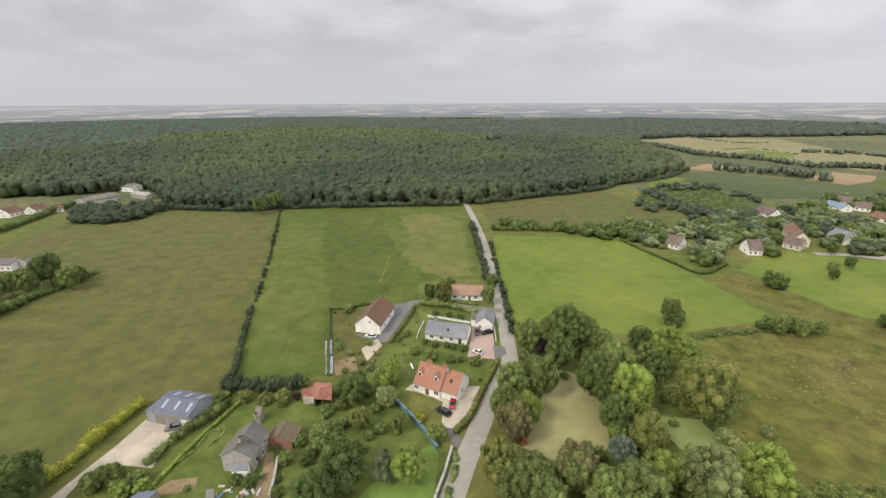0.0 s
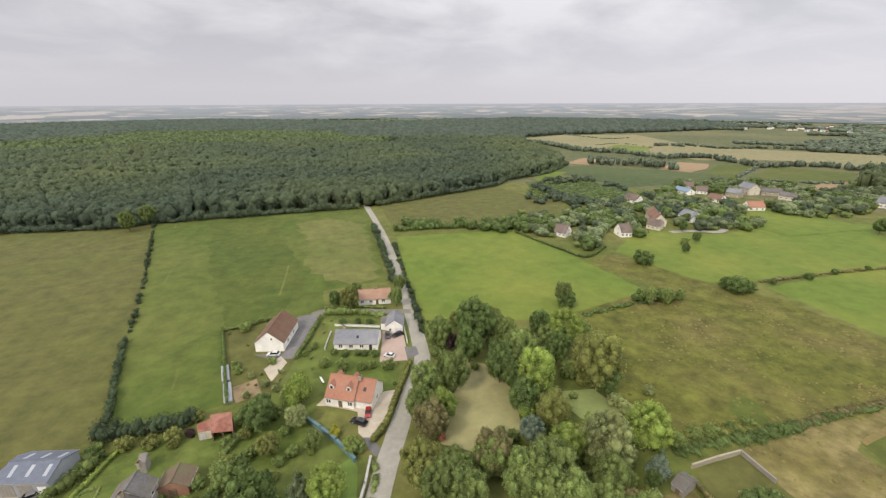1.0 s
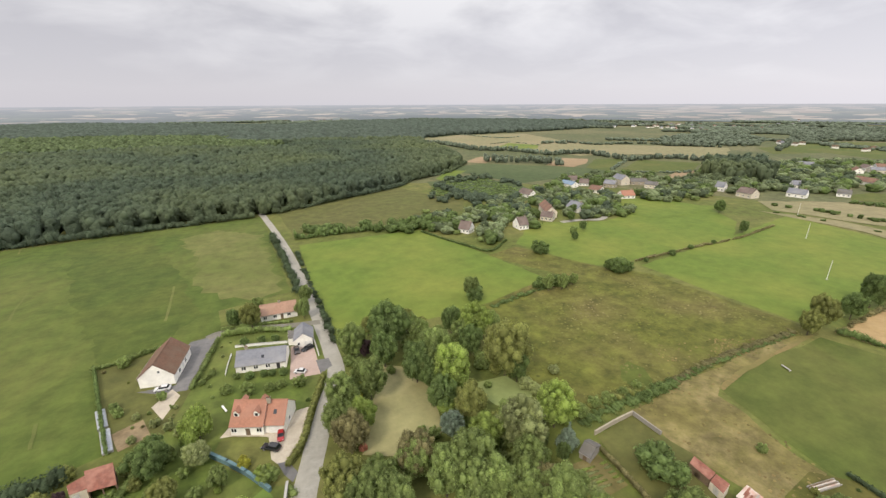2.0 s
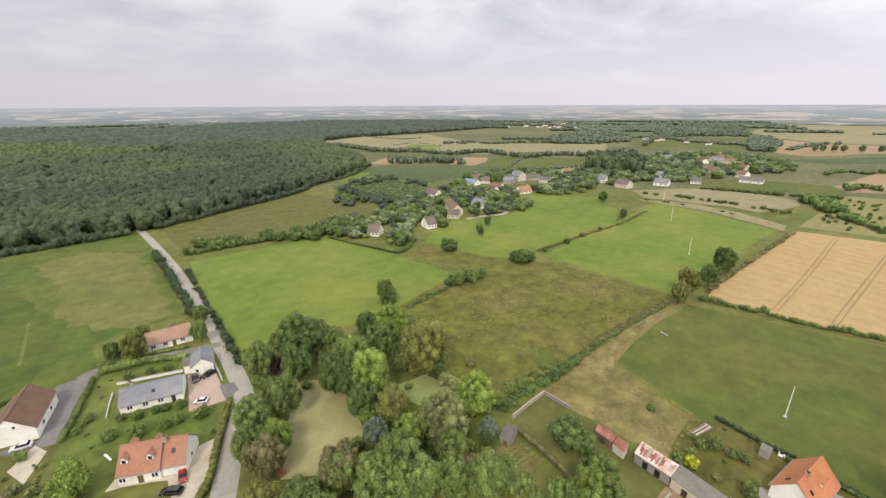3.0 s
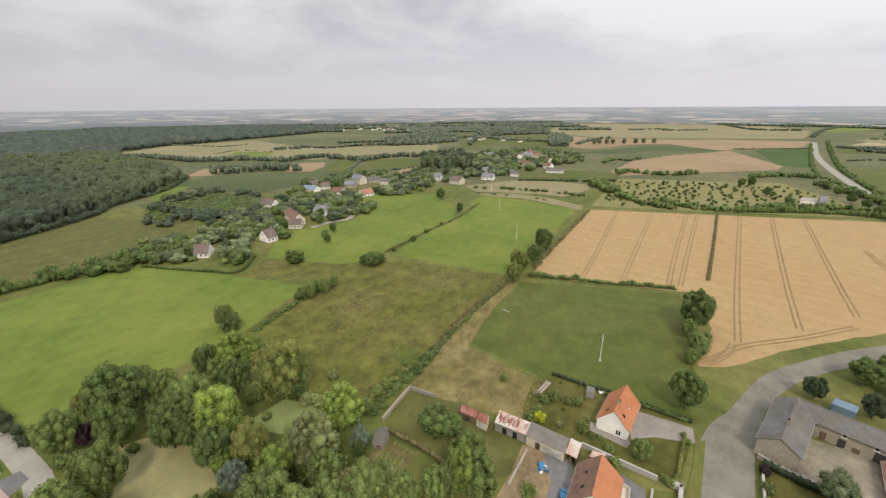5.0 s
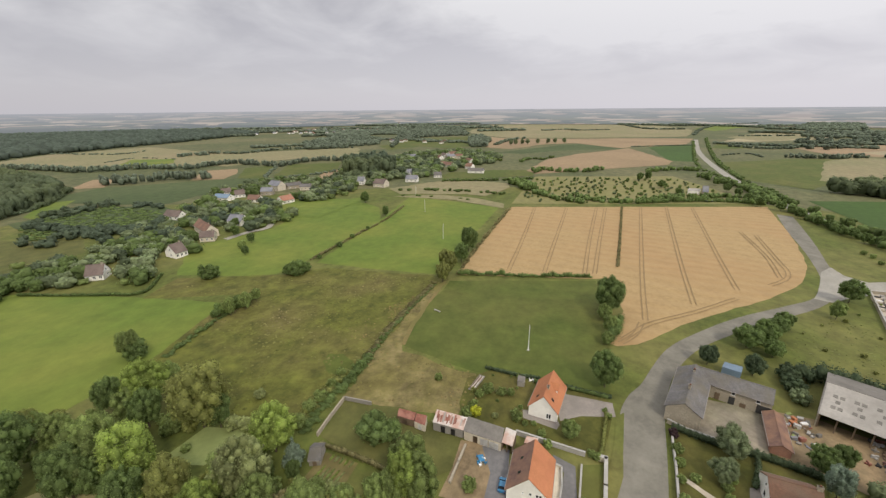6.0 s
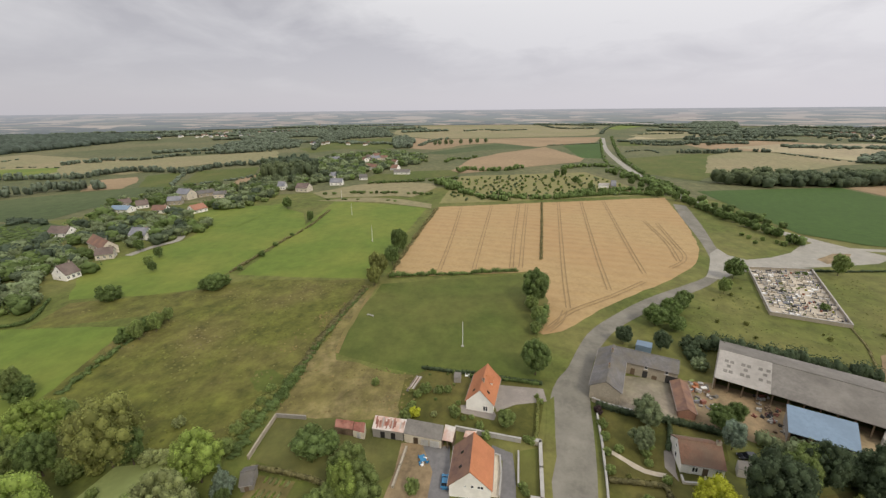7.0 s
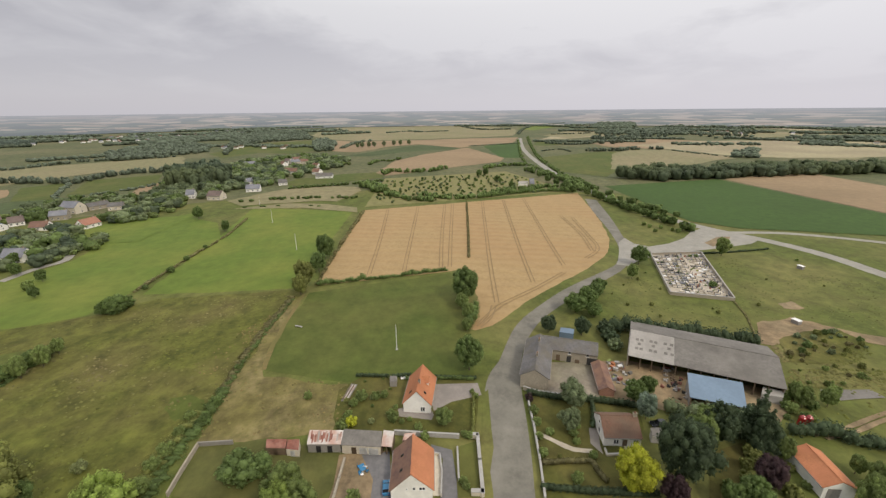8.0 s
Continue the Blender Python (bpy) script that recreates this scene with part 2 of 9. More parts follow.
material("tuft_grass", (0.138, 0.148, 0.046), (0.108, 0.120, 0.038), 0.8, 0.1, island=0.18)
material("tuft_rough", (0.112, 0.120, 0.025), (0.084, 0.092, 0.018), 0.8, 0.03, island=0.3, third=(0.158, 0.135, 0.058))
material("tuft_straw", (0.188, 0.139, 0.058), (0.142, 0.115, 0.042), 0.8, 0.05, island=0.3, third=(0.125, 0.115, 0.036))
material("slate_worn", (0.156, 0.148, 0.143), (0.111, 0.107, 0.107), 2.0, 0.25, bump=0.4, third=(0.131, 0.119, 0.098), mottle=0.24)
material("fibre_cement", (0.182, 0.169, 0.151), (0.144, 0.134, 0.119), 1.2, 0.08, bump=0.2, third=(0.154, 0.143, 0.125), mottle=0.22)
material("fibre_cement_pale", (0.340, 0.319, 0.285), (0.289, 0.272, 0.246), 1.2, 0.1, bump=0.2, mottle=0.16)
material("tin_blue", (0.172, 0.238, 0.312), (0.145, 0.204, 0.270), 1.0, 0.12, rough=0.5, bump=0.1)
material("tin_slate", (0.130, 0.145, 0.185), (0.105, 0.118, 0.155), 1.0, 0.12, rough=0.5, bump=0.1)
material("tin_rust", (0.235, 0.090, 0.062), (0.150, 0.062, 0.046), 1.2, 0.4, rough=0.7, third=(0.30, 0.15, 0.11))
material("tin_brown", (0.330, 0.205, 0.160), (0.250, 0.150, 0.115), 1.2, 0.4, rough=0.7, third=(0.40, 0.30, 0.25))
material("tin_pale", (0.560, 0.520, 0.470), (0.450, 0.420, 0.385), 1.0, 0.3, rough=0.6, third=(0.42, 0.25, 0.19))
material("white_paint", (0.780, 0.775, 0.750), (0.700, 0.690, 0.660), 2.0, 0.5, bump=0.0)
material("dark_frame", (0.060, 0.058, 0.055), None, 2.0, 0.5, bump=0.0)
material("timber", (0.180, 0.130, 0.085), (0.125, 0.090, 0.060), 3.0, 0.4)
material("timber_grey", (0.300, 0.280, 0.250), (0.220, 0.205, 0.185), 3.0, 0.4)
material("bark", (0.120, 0.095, 0.070), (0.080, 0.064, 0.050), 4.0, 0.6, bump=0.6)
material("rubber", (0.025, 0.025, 0.026), None, 4.0, 1.0, bump=0.0)
material("net_blue", (0.130, 0.213, 0.232), (0.092, 0.158, 0.178), 1.5, 0.3)
material("skylight_panel", (0.370, 0.395, 0.430), (0.310, 0.332, 0.365), 2.0, 0.3, rough=0.4, bump=0.0)
material("pond_weed", (0.215, 0.252, 0.090), (0.180, 0.215, 0.075), 0.8, 0.1)
glass = material("window_glass", (0.030, 0.034, 0.040), None, 2.0, 0.5, rough=0.06, bump=0.0, spec=0.6)
LEAF = {
    # far: aerial haze is put into this paler, bluer leaf colour
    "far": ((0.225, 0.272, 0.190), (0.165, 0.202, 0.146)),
    # village: dull green, greyed and lightened for the haze over the village trees
    "village": ((0.270, 0.325, 0.168), (0.188, 0.230, 0.124)),
    "dark": ((0.195, 0.268, 0.088), (0.128, 0.180, 0.062)),
    "mid": ((0.280, 0.350, 0.116), (0.190, 0.245, 0.083)),
    "light": ((0.335, 0.425, 0.106), (0.240, 0.312, 0.081)),
    "lime": ((0.560, 0.580, 0.062), (0.420, 0.440, 0.050)),
    "hedge_lime": ((0.430, 0.450, 0.080), (0.300, 0.325, 0.062)),
    "yellow": ((0.460, 0.450, 0.074), (0.340, 0.335, 0.058)),
    "olive": ((0.292, 0.312, 0.098), (0.208, 0.224, 0.073)),
    "pale": ((0.395, 0.440, 0.190), (0.280, 0.315, 0.138)),
    "brown": ((0.285, 0.262, 0.122), (0.200, 0.185, 0.087)),
    "blue": ((0.265, 0.335, 0.245), (0.185, 0.240, 0.178)),
    "copper": ((0.105, 0.066, 0.068), (0.068, 0.046, 0.050)),
    "red": ((0.480, 0.208, 0.136), (0.336, 0.152, 0.104)),
    # forest colours hold haze: bluish here, paler and bluer in the distant copy
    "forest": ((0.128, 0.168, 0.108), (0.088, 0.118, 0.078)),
    "forest_hazed": ((0.150, 0.190, 0.146), (0.110, 0.142, 0.112)),
    # lighter forest green with the sun's brightness mixed into the leaf colour
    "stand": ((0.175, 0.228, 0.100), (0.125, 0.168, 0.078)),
    "deep": ((0.110, 0.150, 0.078), (0.072, 0.100, 0.054)),
    "white": ((0.620, 0.620, 0.620), (0.544, 0.560, 0.432)),
}
for key, (a, b_) in LEAF.items():
    # forest gets broad lighter patches: sunlit canopy put into the colour
    material("leaf_" + key, a, b_, 0.9, 0.005 if key == "forest" else 0.12, rough=0.85, bump=0.15, bump_scale=1.2, vary=0.0 if key.startswith("forest") else 0.16, island=0.24 if key.startswith("forest") else 0.38, third=(0.158, 0.192, 0.092) if key == "forest" else tuple(c * 0.75 for c in a), through_leaf=0.5)


# ---- building blocks ----
def np_mesh(name, verts, faces, mat=None, smooth=False):
    """A mesh from arrays; all faces have the same number of corners."""
    verts, faces = np.asarray(verts, np.float32), np.asarray(faces, np.int32)
    me = bpy.data.meshes.new(name)
    n, k = faces.shape
    me.vertices.add(len(verts))
    me.vertices.foreach_set("co", verts.ravel())
    me.loops.add(n * k)
    me.loops.foreach_set("vertex_index", faces.ravel())
    me.polygons.add(n)
    me.polygons.foreach_set("loop_start", np.arange(0, n * k, k, dtype=np.int32))
    if smooth:
        me.polygons.foreach_set("use_smooth", np.ones(n, bool))
    me.update(calc_edges=True)
    me.validate()
    if mat:
        me.materials.append(mat)
    return me


def bm_mesh(name, bm, mat, smooth=False):
    me = bpy.data.meshes.new(name)
    bmesh.ops.recalc_face_normals(bm, faces=bm.faces)
    bm.to_mesh(me)
    bm.free()
    if smooth:
        for p in me.polygons:
            p.use_smooth = True
    me.materials.append(MATS[mat] if isinstance(mat, str) else mat)
    return me


def part(name, bm, mat, parent, label=""):
    """Links a bmesh (or a mesh) as one object under a thing."""
    me = bm if isinstance(bm, bpy.types.Mesh) else bm_mesh(name, bm, mat)
    ob = new(name, me)
    ob.parent = parent
    if label:
        tagged(ob, label)
    return ob


def thing(name, m, label, category, group="", kind=""):
    ob = new(name)
    ob.matrix_world = m
    return tagged(ob, label, category, group, kind)


def box(bm, x0, x1, y0, y1, z0, z1, bevel=0.0):
    vs = [bm.verts.new(c) for c in ((x0, y0, z0), (x1, y0, z0), (x1, y1, z0), (x0, y1, z0), (x0, y0, z1), (x1, y0, z1), (x1, y1, z1), (x0, y1, z1))]
    fs = [bm.faces.new([vs[i] for i in f]) for f in ((3, 2, 1, 0), (4, 5, 6, 7), (0, 1, 5, 4), (1, 2, 6, 5), (2, 3, 7, 6), (3, 0, 4, 7))]
    if bevel:
        es = {e for f in fs for e in f.edges}
        bmesh.ops.bevel(bm, geom=list(es), offset=bevel, segments=1, affect="EDGES")
    return bm


def boxes(*rows):
    bm = bmesh.new()
    for r in rows:
        box(bm, *r)
    return bm


def prism(profile, y0, y1):
    """A closed outline of (x, z) drawn out from y0 to y1."""
    bm = bmesh.new()
    a = [bm.verts.new((x, y0, z)) for x, z in profile]
    b = [bm.verts.new((x, y1, z)) for x, z in profile]
    n = len(profile)
    bm.faces.new(a)
    bm.faces.new(b[::-1])
    for i in range(n):
        bm.faces.new((a[i], b[i], b[(i + 1) % n], a[(i + 1) % n]))
    return bm


def outline(points, step=0.0, jitter=0.0, seed=0):
    """A closed outline with its sides broken into steps and shaken by jitter metres."""
    rng = random.Random(seed)
    out = []
    for (x0, y0), (x1, y1) in zip(points, points[1:] + points[:1]):
        n = max(1, int(math.hypot(x1 - x0, y1 - y0) / step)) if step else 1
        for i in range(n):
            t = i / n
            j = jitter if i else jitter * 0.3
            out.append((x0 + (x1 - x0) * t + rng.uniform(-j, j), y0 + (y1 - y0) * t + rng.uniform(-j, j)))
    return out


LAYER = [0]


def sheet(name, points, mat, label, category="field", z=None, step=6.0, jitter=0.5, kind="structure"):
    """A piece of ground cover: an outline laid a little above the ground below it."""
    LAYER[0] += 1
    z = 0.03 + 0.002 * LAYER[0] if z is None else z
    bm = bmesh.new()
    vs = [bm.verts.new((x, y, z)) for x, y in outline(points, step, jitter, LAYER[0])]
    es = [bm.edges.new((a, b)) for a, b in zip(vs, vs[1:] + vs[:1])]
    bmesh.ops.triangle_fill(bm, edges=es, use_beauty=True)
    for f in bm.faces:
        f.normal_update()
        if f.normal.z < 0:
            f.normal_flip()
    me = bpy.data.meshes.new(name)
    bm.to_mesh(me)
    bm.free()
    me.materials.append(MATS[mat])
    return tagged(new(name, me), label, category, "", kind)


def smooth_line(points, step=4.0):
    """A Catmull-Rom line through the points."""
    p = [Vector((x, y, 0)) for x, y in points]
    p = [2 * p[0] - p[1]] + p + [2 * p[-1] - p[-2]]
    out = []
    for a, b, c, d in zip(p, p[1:], p[2:], p[3:]):
        n = max(2, int((c - b).length / step))
        for i in range(n):
            t = i / n
            out.append(0.5 * ((2 * b) + (c - a) * t + (2 * a - 5 * b + 4 * c - d) * t * t + (3 * b - 3 * c + d - a) * t ** 3))
    out.append(p[-2])
    return out


def ribbon(name, points, width, mat, label, category="road", z=None, jitter=0.15, kind="structure", widths=None):
    """A road or track along a line; widths may be given along it."""
    LAYER[0] += 1
    z = 0.05 + 0.002 * LAYER[0] if z is None else z
    line = smooth_line(points)
    rng = random.Random(len(points))
    verts, faces = [], []
    for i, p in enumerate(line):
        d = (line[min(i + 1, len(line) - 1)] - line[max(i - 1, 0)]).normalized()
        s = Vector((-d.y, d.x, 0))
        w = width / 2 if not widths else 0.5 * float(np.interp(i / (len(line) - 1), np.linspace(0, 1, len(widths)), widths))
        a, b = p + s * (w + rng.uniform(-jitter, jitter)), p - s * (w + rng.uniform(-jitter, jitter))
        verts += [(a.x, a.y, z), (b.x, b.y, z)]
        if i:
            k = 2 * i
            faces.append((k - 2, k - 1, k + 1, k))
    me = np_mesh(name, verts, faces, MATS[mat])
    return tagged(new(name, me), label, category, "", kind)


# ---- leaves ----
def ico(sub):
    bm = bmesh.new()
    bmesh.ops.create_icosphere(bm, subdivisions=sub, radius=1.0)
    v = np.array([x.co[:] for x in bm.verts])
    f = np.array([[x.index for x in y.verts] for y in bm.faces])
    bm.free()
    return v, f


ICO1, ICO2, ICO3 = ico(1), ico(2), ico(3)


def leaf_quads(rng, points, normals, size):
    """Small bent leaf clumps: one diamond of two triangles at each point, roughly facing along its normal."""
    n = len(points)
    nrm = normals + rng.normal(0, 0.68, (n, 3)) + [0, 0, 0.22]
    nrm /= np.linalg.norm(nrm, axis=1)[:, None]
    a = np.cross(nrm, rng.normal(0, 1, (n, 3)))
    a /= np.linalg.norm(a, axis=1)[:, None] + 1e-9
    b = np.cross(nrm, a)
    s = size * rng.uniform(0.6, 1.35, (n, 1))
    v = np.stack([points - a * s, points + b * s * 0.75 + nrm * s * 0.25, points + a * s, points - b * s * 0.75 + nrm * s * 0.25], 1).reshape(-1, 3)
    k = np.arange(n)[:, None] * 4
    return v, np.concatenate([k + [0, 1, 2], k + [0, 2, 3]])


def crown_arrays(rng, lobes, count, size, core=0.86):
    """A crown from lobes (centre, radius): a dim core and many leaf clumps over it."""
    vs, fs, n = [], [], 0
    weights = np.array([r ** 2 for _, r in lobes])
    share = rng.multinomial(count, weights / weights.sum())
    centres, radii = np.array([c for c, _ in lobes]), np.array([r for _, r in lobes])
    for (c, r), m in zip(lobes, share):
        v, f = ICO1
        vs.append(v * r * core * rng.uniform(0.9, 1.05, (len(v), 1)) + c)
        fs.append(f + n)
        n += len(v)
        d = rng.normal(0, 1, (m, 3))
        d[:, 2] += 0.25
        d /= np.linalg.norm(d, axis=1)[:, None]
        p = np.asarray(c) + d * r * rng.uniform(0.78, 1.10, (m, 1))
        inside = (np.linalg.norm(p[:, None] - centres[None], axis=2) < radii[None] * 0.80).any(1)
        p, d = p[~inside], d[~inside]
        v, f = leaf_quads(rng, p, d, size)
        vs.append(v)
        fs.append(f + n)
        n += len(v)
    return np.concatenate(vs), np.concatenate(fs)


def crown_proto(shape, seed):
    """A unit crown: radius 1 across, height from 0 to 1."""
    rng = np.random.default_rng(seed)
    lobes = []
    if shape in ("broad", "wide", "shrub", "bush"):
        tall = shape in ("broad", "wide")
        count = 72 if tall else 22
        # a few great limbs push the crown out unevenly; small clumps lie over them
        limbs = [Vector((rng.normal(), rng.normal(), abs(rng.normal()) * 0.9 + 0.1)).normalized() for _ in range(6 if tall else 4)]
        for i in range(count):
            z = 1 - 1.80 * (i + 0.5) / count
            a = i * 2.39996 + rng.uniform(-0.35, 0.35)
            d = Vector((math.cos(a) * math.sqrt(max(0, 1 - z * z)), math.sin(a) * math.sqrt(max(0, 1 - z * z)), z))
            reach = 0.60 + 0.26 * max(max(0.0, d.dot(q)) ** 6 for q in limbs) + rng.uniform(-0.13, 0.07)
            lobes.append((tuple(d * reach + Vector((0, 0, 1.0))), rng.uniform(0.10, 0.27) if tall else rng.uniform(0.18, 0.36)))
        lobes.append(((0, 0, 0.98), 0.64))
        n, size = (7200, 0.033) if tall else ((1300, 0.070) if shape == "shrub" else (620, 0.095))
    elif shape == "willow":
        for i in range(16):
            a = rng.uniform(0, 2 * math.pi)
            out = rng.uniform(0.2, 0.75)
            zc = 1.5 - out * 0.9 + rng.uniform(-0.15, 0.15)
            lobes.append(((math.cos(a) * out, math.sin(a) * out, zc), rng.uniform(0.24, 0.36)))
        lobes.append(((0, 0, 1.1), 0.55))
        n, size = 3400, 0.052
    else:
        levels = 11
        for i in range(levels):
            t = i / (levels - 1)
            w = (1 - t) ** 0.85 if shape == "conifer" else math.sin(math.pi * (0.12 + 0.83 * t)) ** 0.7
            k = max(1, int(6 * w)) if shape == "conifer" else max(1, int(4 * w))
            for j in range(k):
                a = 2 * math.pi * (j + rng.uniform(0, 0.6)) / k + i
                o = w * rng.uniform(0.45, 0.75) if k > 1 else 0
                lobes.append(((math.cos(a) * o, math.sin(a) * o, 0.16 + 1.78 * t), max(0.10, 0.36 * w * rng.uniform(0.8, 1.2))))
            lobes.append(((0, 0, 0.16 + 1.75 * t), max(0.08, 0.52 * w)))
        n, size = 3600, 0.055
    v, f = crown_arrays(rng, lobes, n, size)
    v[:, 2] *= 0.5
    low, high = np.percentile(v[:, 2], 1), np.percentile(v[:, 2], 99.6)
    v[:, 2] = (v[:, 2] - low) / (high - low)
    wide = np.percentile(np.hypot(v[:, 0], v[:, 1]), 98)
    v[:, :2] /= wide
    return v, f


def trunk_proto():
    """A tapered trunk, one metre high and one wide at the foot, with three limbs."""
    bm = bmesh.new()
    def limb(path):
        rings = []
        for (x, y, z, r) in path:
            rings.append([bm.verts.new((x + r * math.cos(k * math.pi / 3), y + r * math.sin(k * math.pi / 3), z)) for k in range(6)])
        for p, q in zip(rings, rings[1:]):
            for k in range(6):
                bm.faces.new((p[k], p[(k + 1) % 6], q[(k + 1) % 6], q[k]))
    limb([(0, 0, -0.02, 0.62), (0, 0, 0.06, 0.45), (0.05, 0, 0.5, 0.34), (0, 0.05, 1.0, 0.16)])
    for a in (0.3, 2.4, 4.5):
        limb([(0, 0, 0.5, 0.22), (1.6 * math.cos(a), 1.6 * math.sin(a), 0.72, 0.15), (3.2 * math.cos(a), 3.2 * math.sin(a), 0.95, 0.07)])
    return bm


CROWNS, CROWN_MESH = {}, {}
TRUNK = bm_mesh("trunk", trunk_proto(), "bark", True)
WORDS = {"village": "dull green", "dark": "dark green", "deep": "very dark green", "mid": "green", "light": "bright green", "lime": "lime green", "yellow": "golden yellow", "olive": "olive green", "pale": "pale grey-green", "brown": "brownish green", "blue": "blue-grey", "copper": "dark copper", "red": "reddish", "white": "cream white flowering"}
KIND = {"broad": "broadleaf tree with a rounded", "wide": "spreading broadleaf tree with a wide", "conifer": "conical conifer with a", "willow": "weeping willow with a drooping", "shrub": "garden shrub with a dense", "bush": "low bush with a dense", "poplar": "slender upright tree with a"}
NAMES = {"broad": "tree", "wide": "tree", "conifer": "conifer", "willow": "willow_tree", "shrub": "shrub", "bush": "bush", "poplar": "tree"}
plant_rng = random.Random(7)


def plant(shape, colour, x, y, height, radius, group=""):
    """One tree or shrub, at its foot, with a crown of that radius."""
    variant = plant_rng.randrange(5)
    if (shape, variant) not in CROWNS:
        CROWNS[shape, variant] = crown_proto(shape, 11 * variant + len(shape) * 7 + ord(shape[0]))
    key = (shape, variant, colour)
    if key not in CROWN_MESH:
        CROWN_MESH[key] = np_mesh("crown", *CROWNS[shape, variant], MATS["leaf_" + colour])
    low = shape in ("shrub", "bush")
    foot = 0.02 if low else (0.04 if shape in ("conifer", "willow") else 0.20)
    t = thing(NAMES[shape], Matrix.Translation((x, y, 0)), f"{KIND[shape]} {WORDS[colour]} crown of leaves", "shrub" if low else "tree", group)
    c = new("crown", CROWN_MESH[key])
    c.parent = t
    c.location = (0, 0, height * foot)
    c.rotation_euler = (0, 0, plant_rng.uniform(0, 6.28))
    c.scale = (radius, radius * plant_rng.uniform(0.9, 1.08), height * (1 - foot))
    if not low:
        s = new("trunk", TRUNK)
        s.parent = t
        w = max(0.18, height * 0.035)
        s.scale = (w, w, height * 0.62)
        s.rotation_euler = (0, 0, plant_rng.uniform(0, 6.28))
    return t


def leaf_band(name, points, width, height, colour, label, wild=0.25, density=1.5, size=0.28, step=1.15, category="hedge", smooth=True, kind="", gaps=0.0):
    """A hedge along a line: a core of overlapping clumps with leaves over it. wild: how uneven it is."""
    rng = np.random.default_rng(int(abs(points[0][0]) * 10) + len(points))
    line = smooth_line(points, step) if smooth else [Vector((x, y, 0)) for x, y in outline(points, step)[: -max(1, int(math.dist(points[0], points[-1]) / step))]]
    vs, fs, n = [], [], 0
    tall = 0.0
    for i, p in enumerate(line):
        tall = 0.6 * tall + 0.4 * rng.normal(0, 1)
        if gaps and rng.random() < gaps:
            continue
        h = height * float(np.clip(1 + wild * 1.6 * tall, 0.35, 2.2))
        w = width * float(np.clip(1 + wild * rng.normal(0, 0.6), 0.5, 1.8)) / 2
        d = (line[min(i + 1, len(line) - 1)] - line[max(i - 1, 0)]).normalized()
        side = Vector((-d.y, d.x, 0)) * rng.normal(0, wild * width * 0.25)
        a = math.atan2(d.y, d.x)
        m = np.array([[math.cos(a), -math.sin(a), 0], [math.sin(a), math.cos(a), 0], [0, 0, 1]])
        sx, sy, sz = step * 0.85, w, h / 2
        v, f = ICO1
        flatten = np.sign(v) * np.abs(v) ** (0.55 if wild < 0.12 else 0.8)
        c = np.array([p.x + side.x, p.y + side.y, sz])
        vs.append((flatten * [sx, sy * 0.78, sz * 0.84]) @ m.T + c)
        fs.append(f + n)
        n += len(v)
        q = max(4, int(density * (step * h * 2 + step * w * 2) / (size * size) * 0.55))
        e = rng.normal(0, 1, (q, 3))
        e[:, 2] += 0.3
        e /= np.linalg.norm(e, axis=1)[:, None]
        ef = np.sign(e) * np.abs(e) ** (0.55 if wild < 0.12 else 0.8)
        pts = (ef * [sx, sy, sz] * rng.uniform(0.9, 1.0 + 0.35 * wild, (q, 1))) @ m.T + c
        pts[:, 2] = np.maximum(pts[:, 2], 0.05)
        v, f = leaf_quads(rng, pts, e @ m.T, size * 0.6)
        vs.append(v)
        fs.append(f + n)
        n += len(v)
    me = np_mesh(name, np.concatenate(vs), np.concatenate(fs), MATS["leaf_" + colour])
    return tagged(new(name, me), label, category, "", kind or ("stuff" if gaps else ""))


def inside(points, xs, ys):
    """Which of the places lie inside an outline."""
    ok = np.zeros(len(xs), bool)
    for (x0, y0), (x1, y1) in zip(points, points[1:] + points[:1]):
        cross = (y0 > ys) != (y1 > ys)
        ok ^= cross & (xs < (x1 - x0) * (ys - y0) / (y1 - y0 + 1e-12) + x0)
    return ok


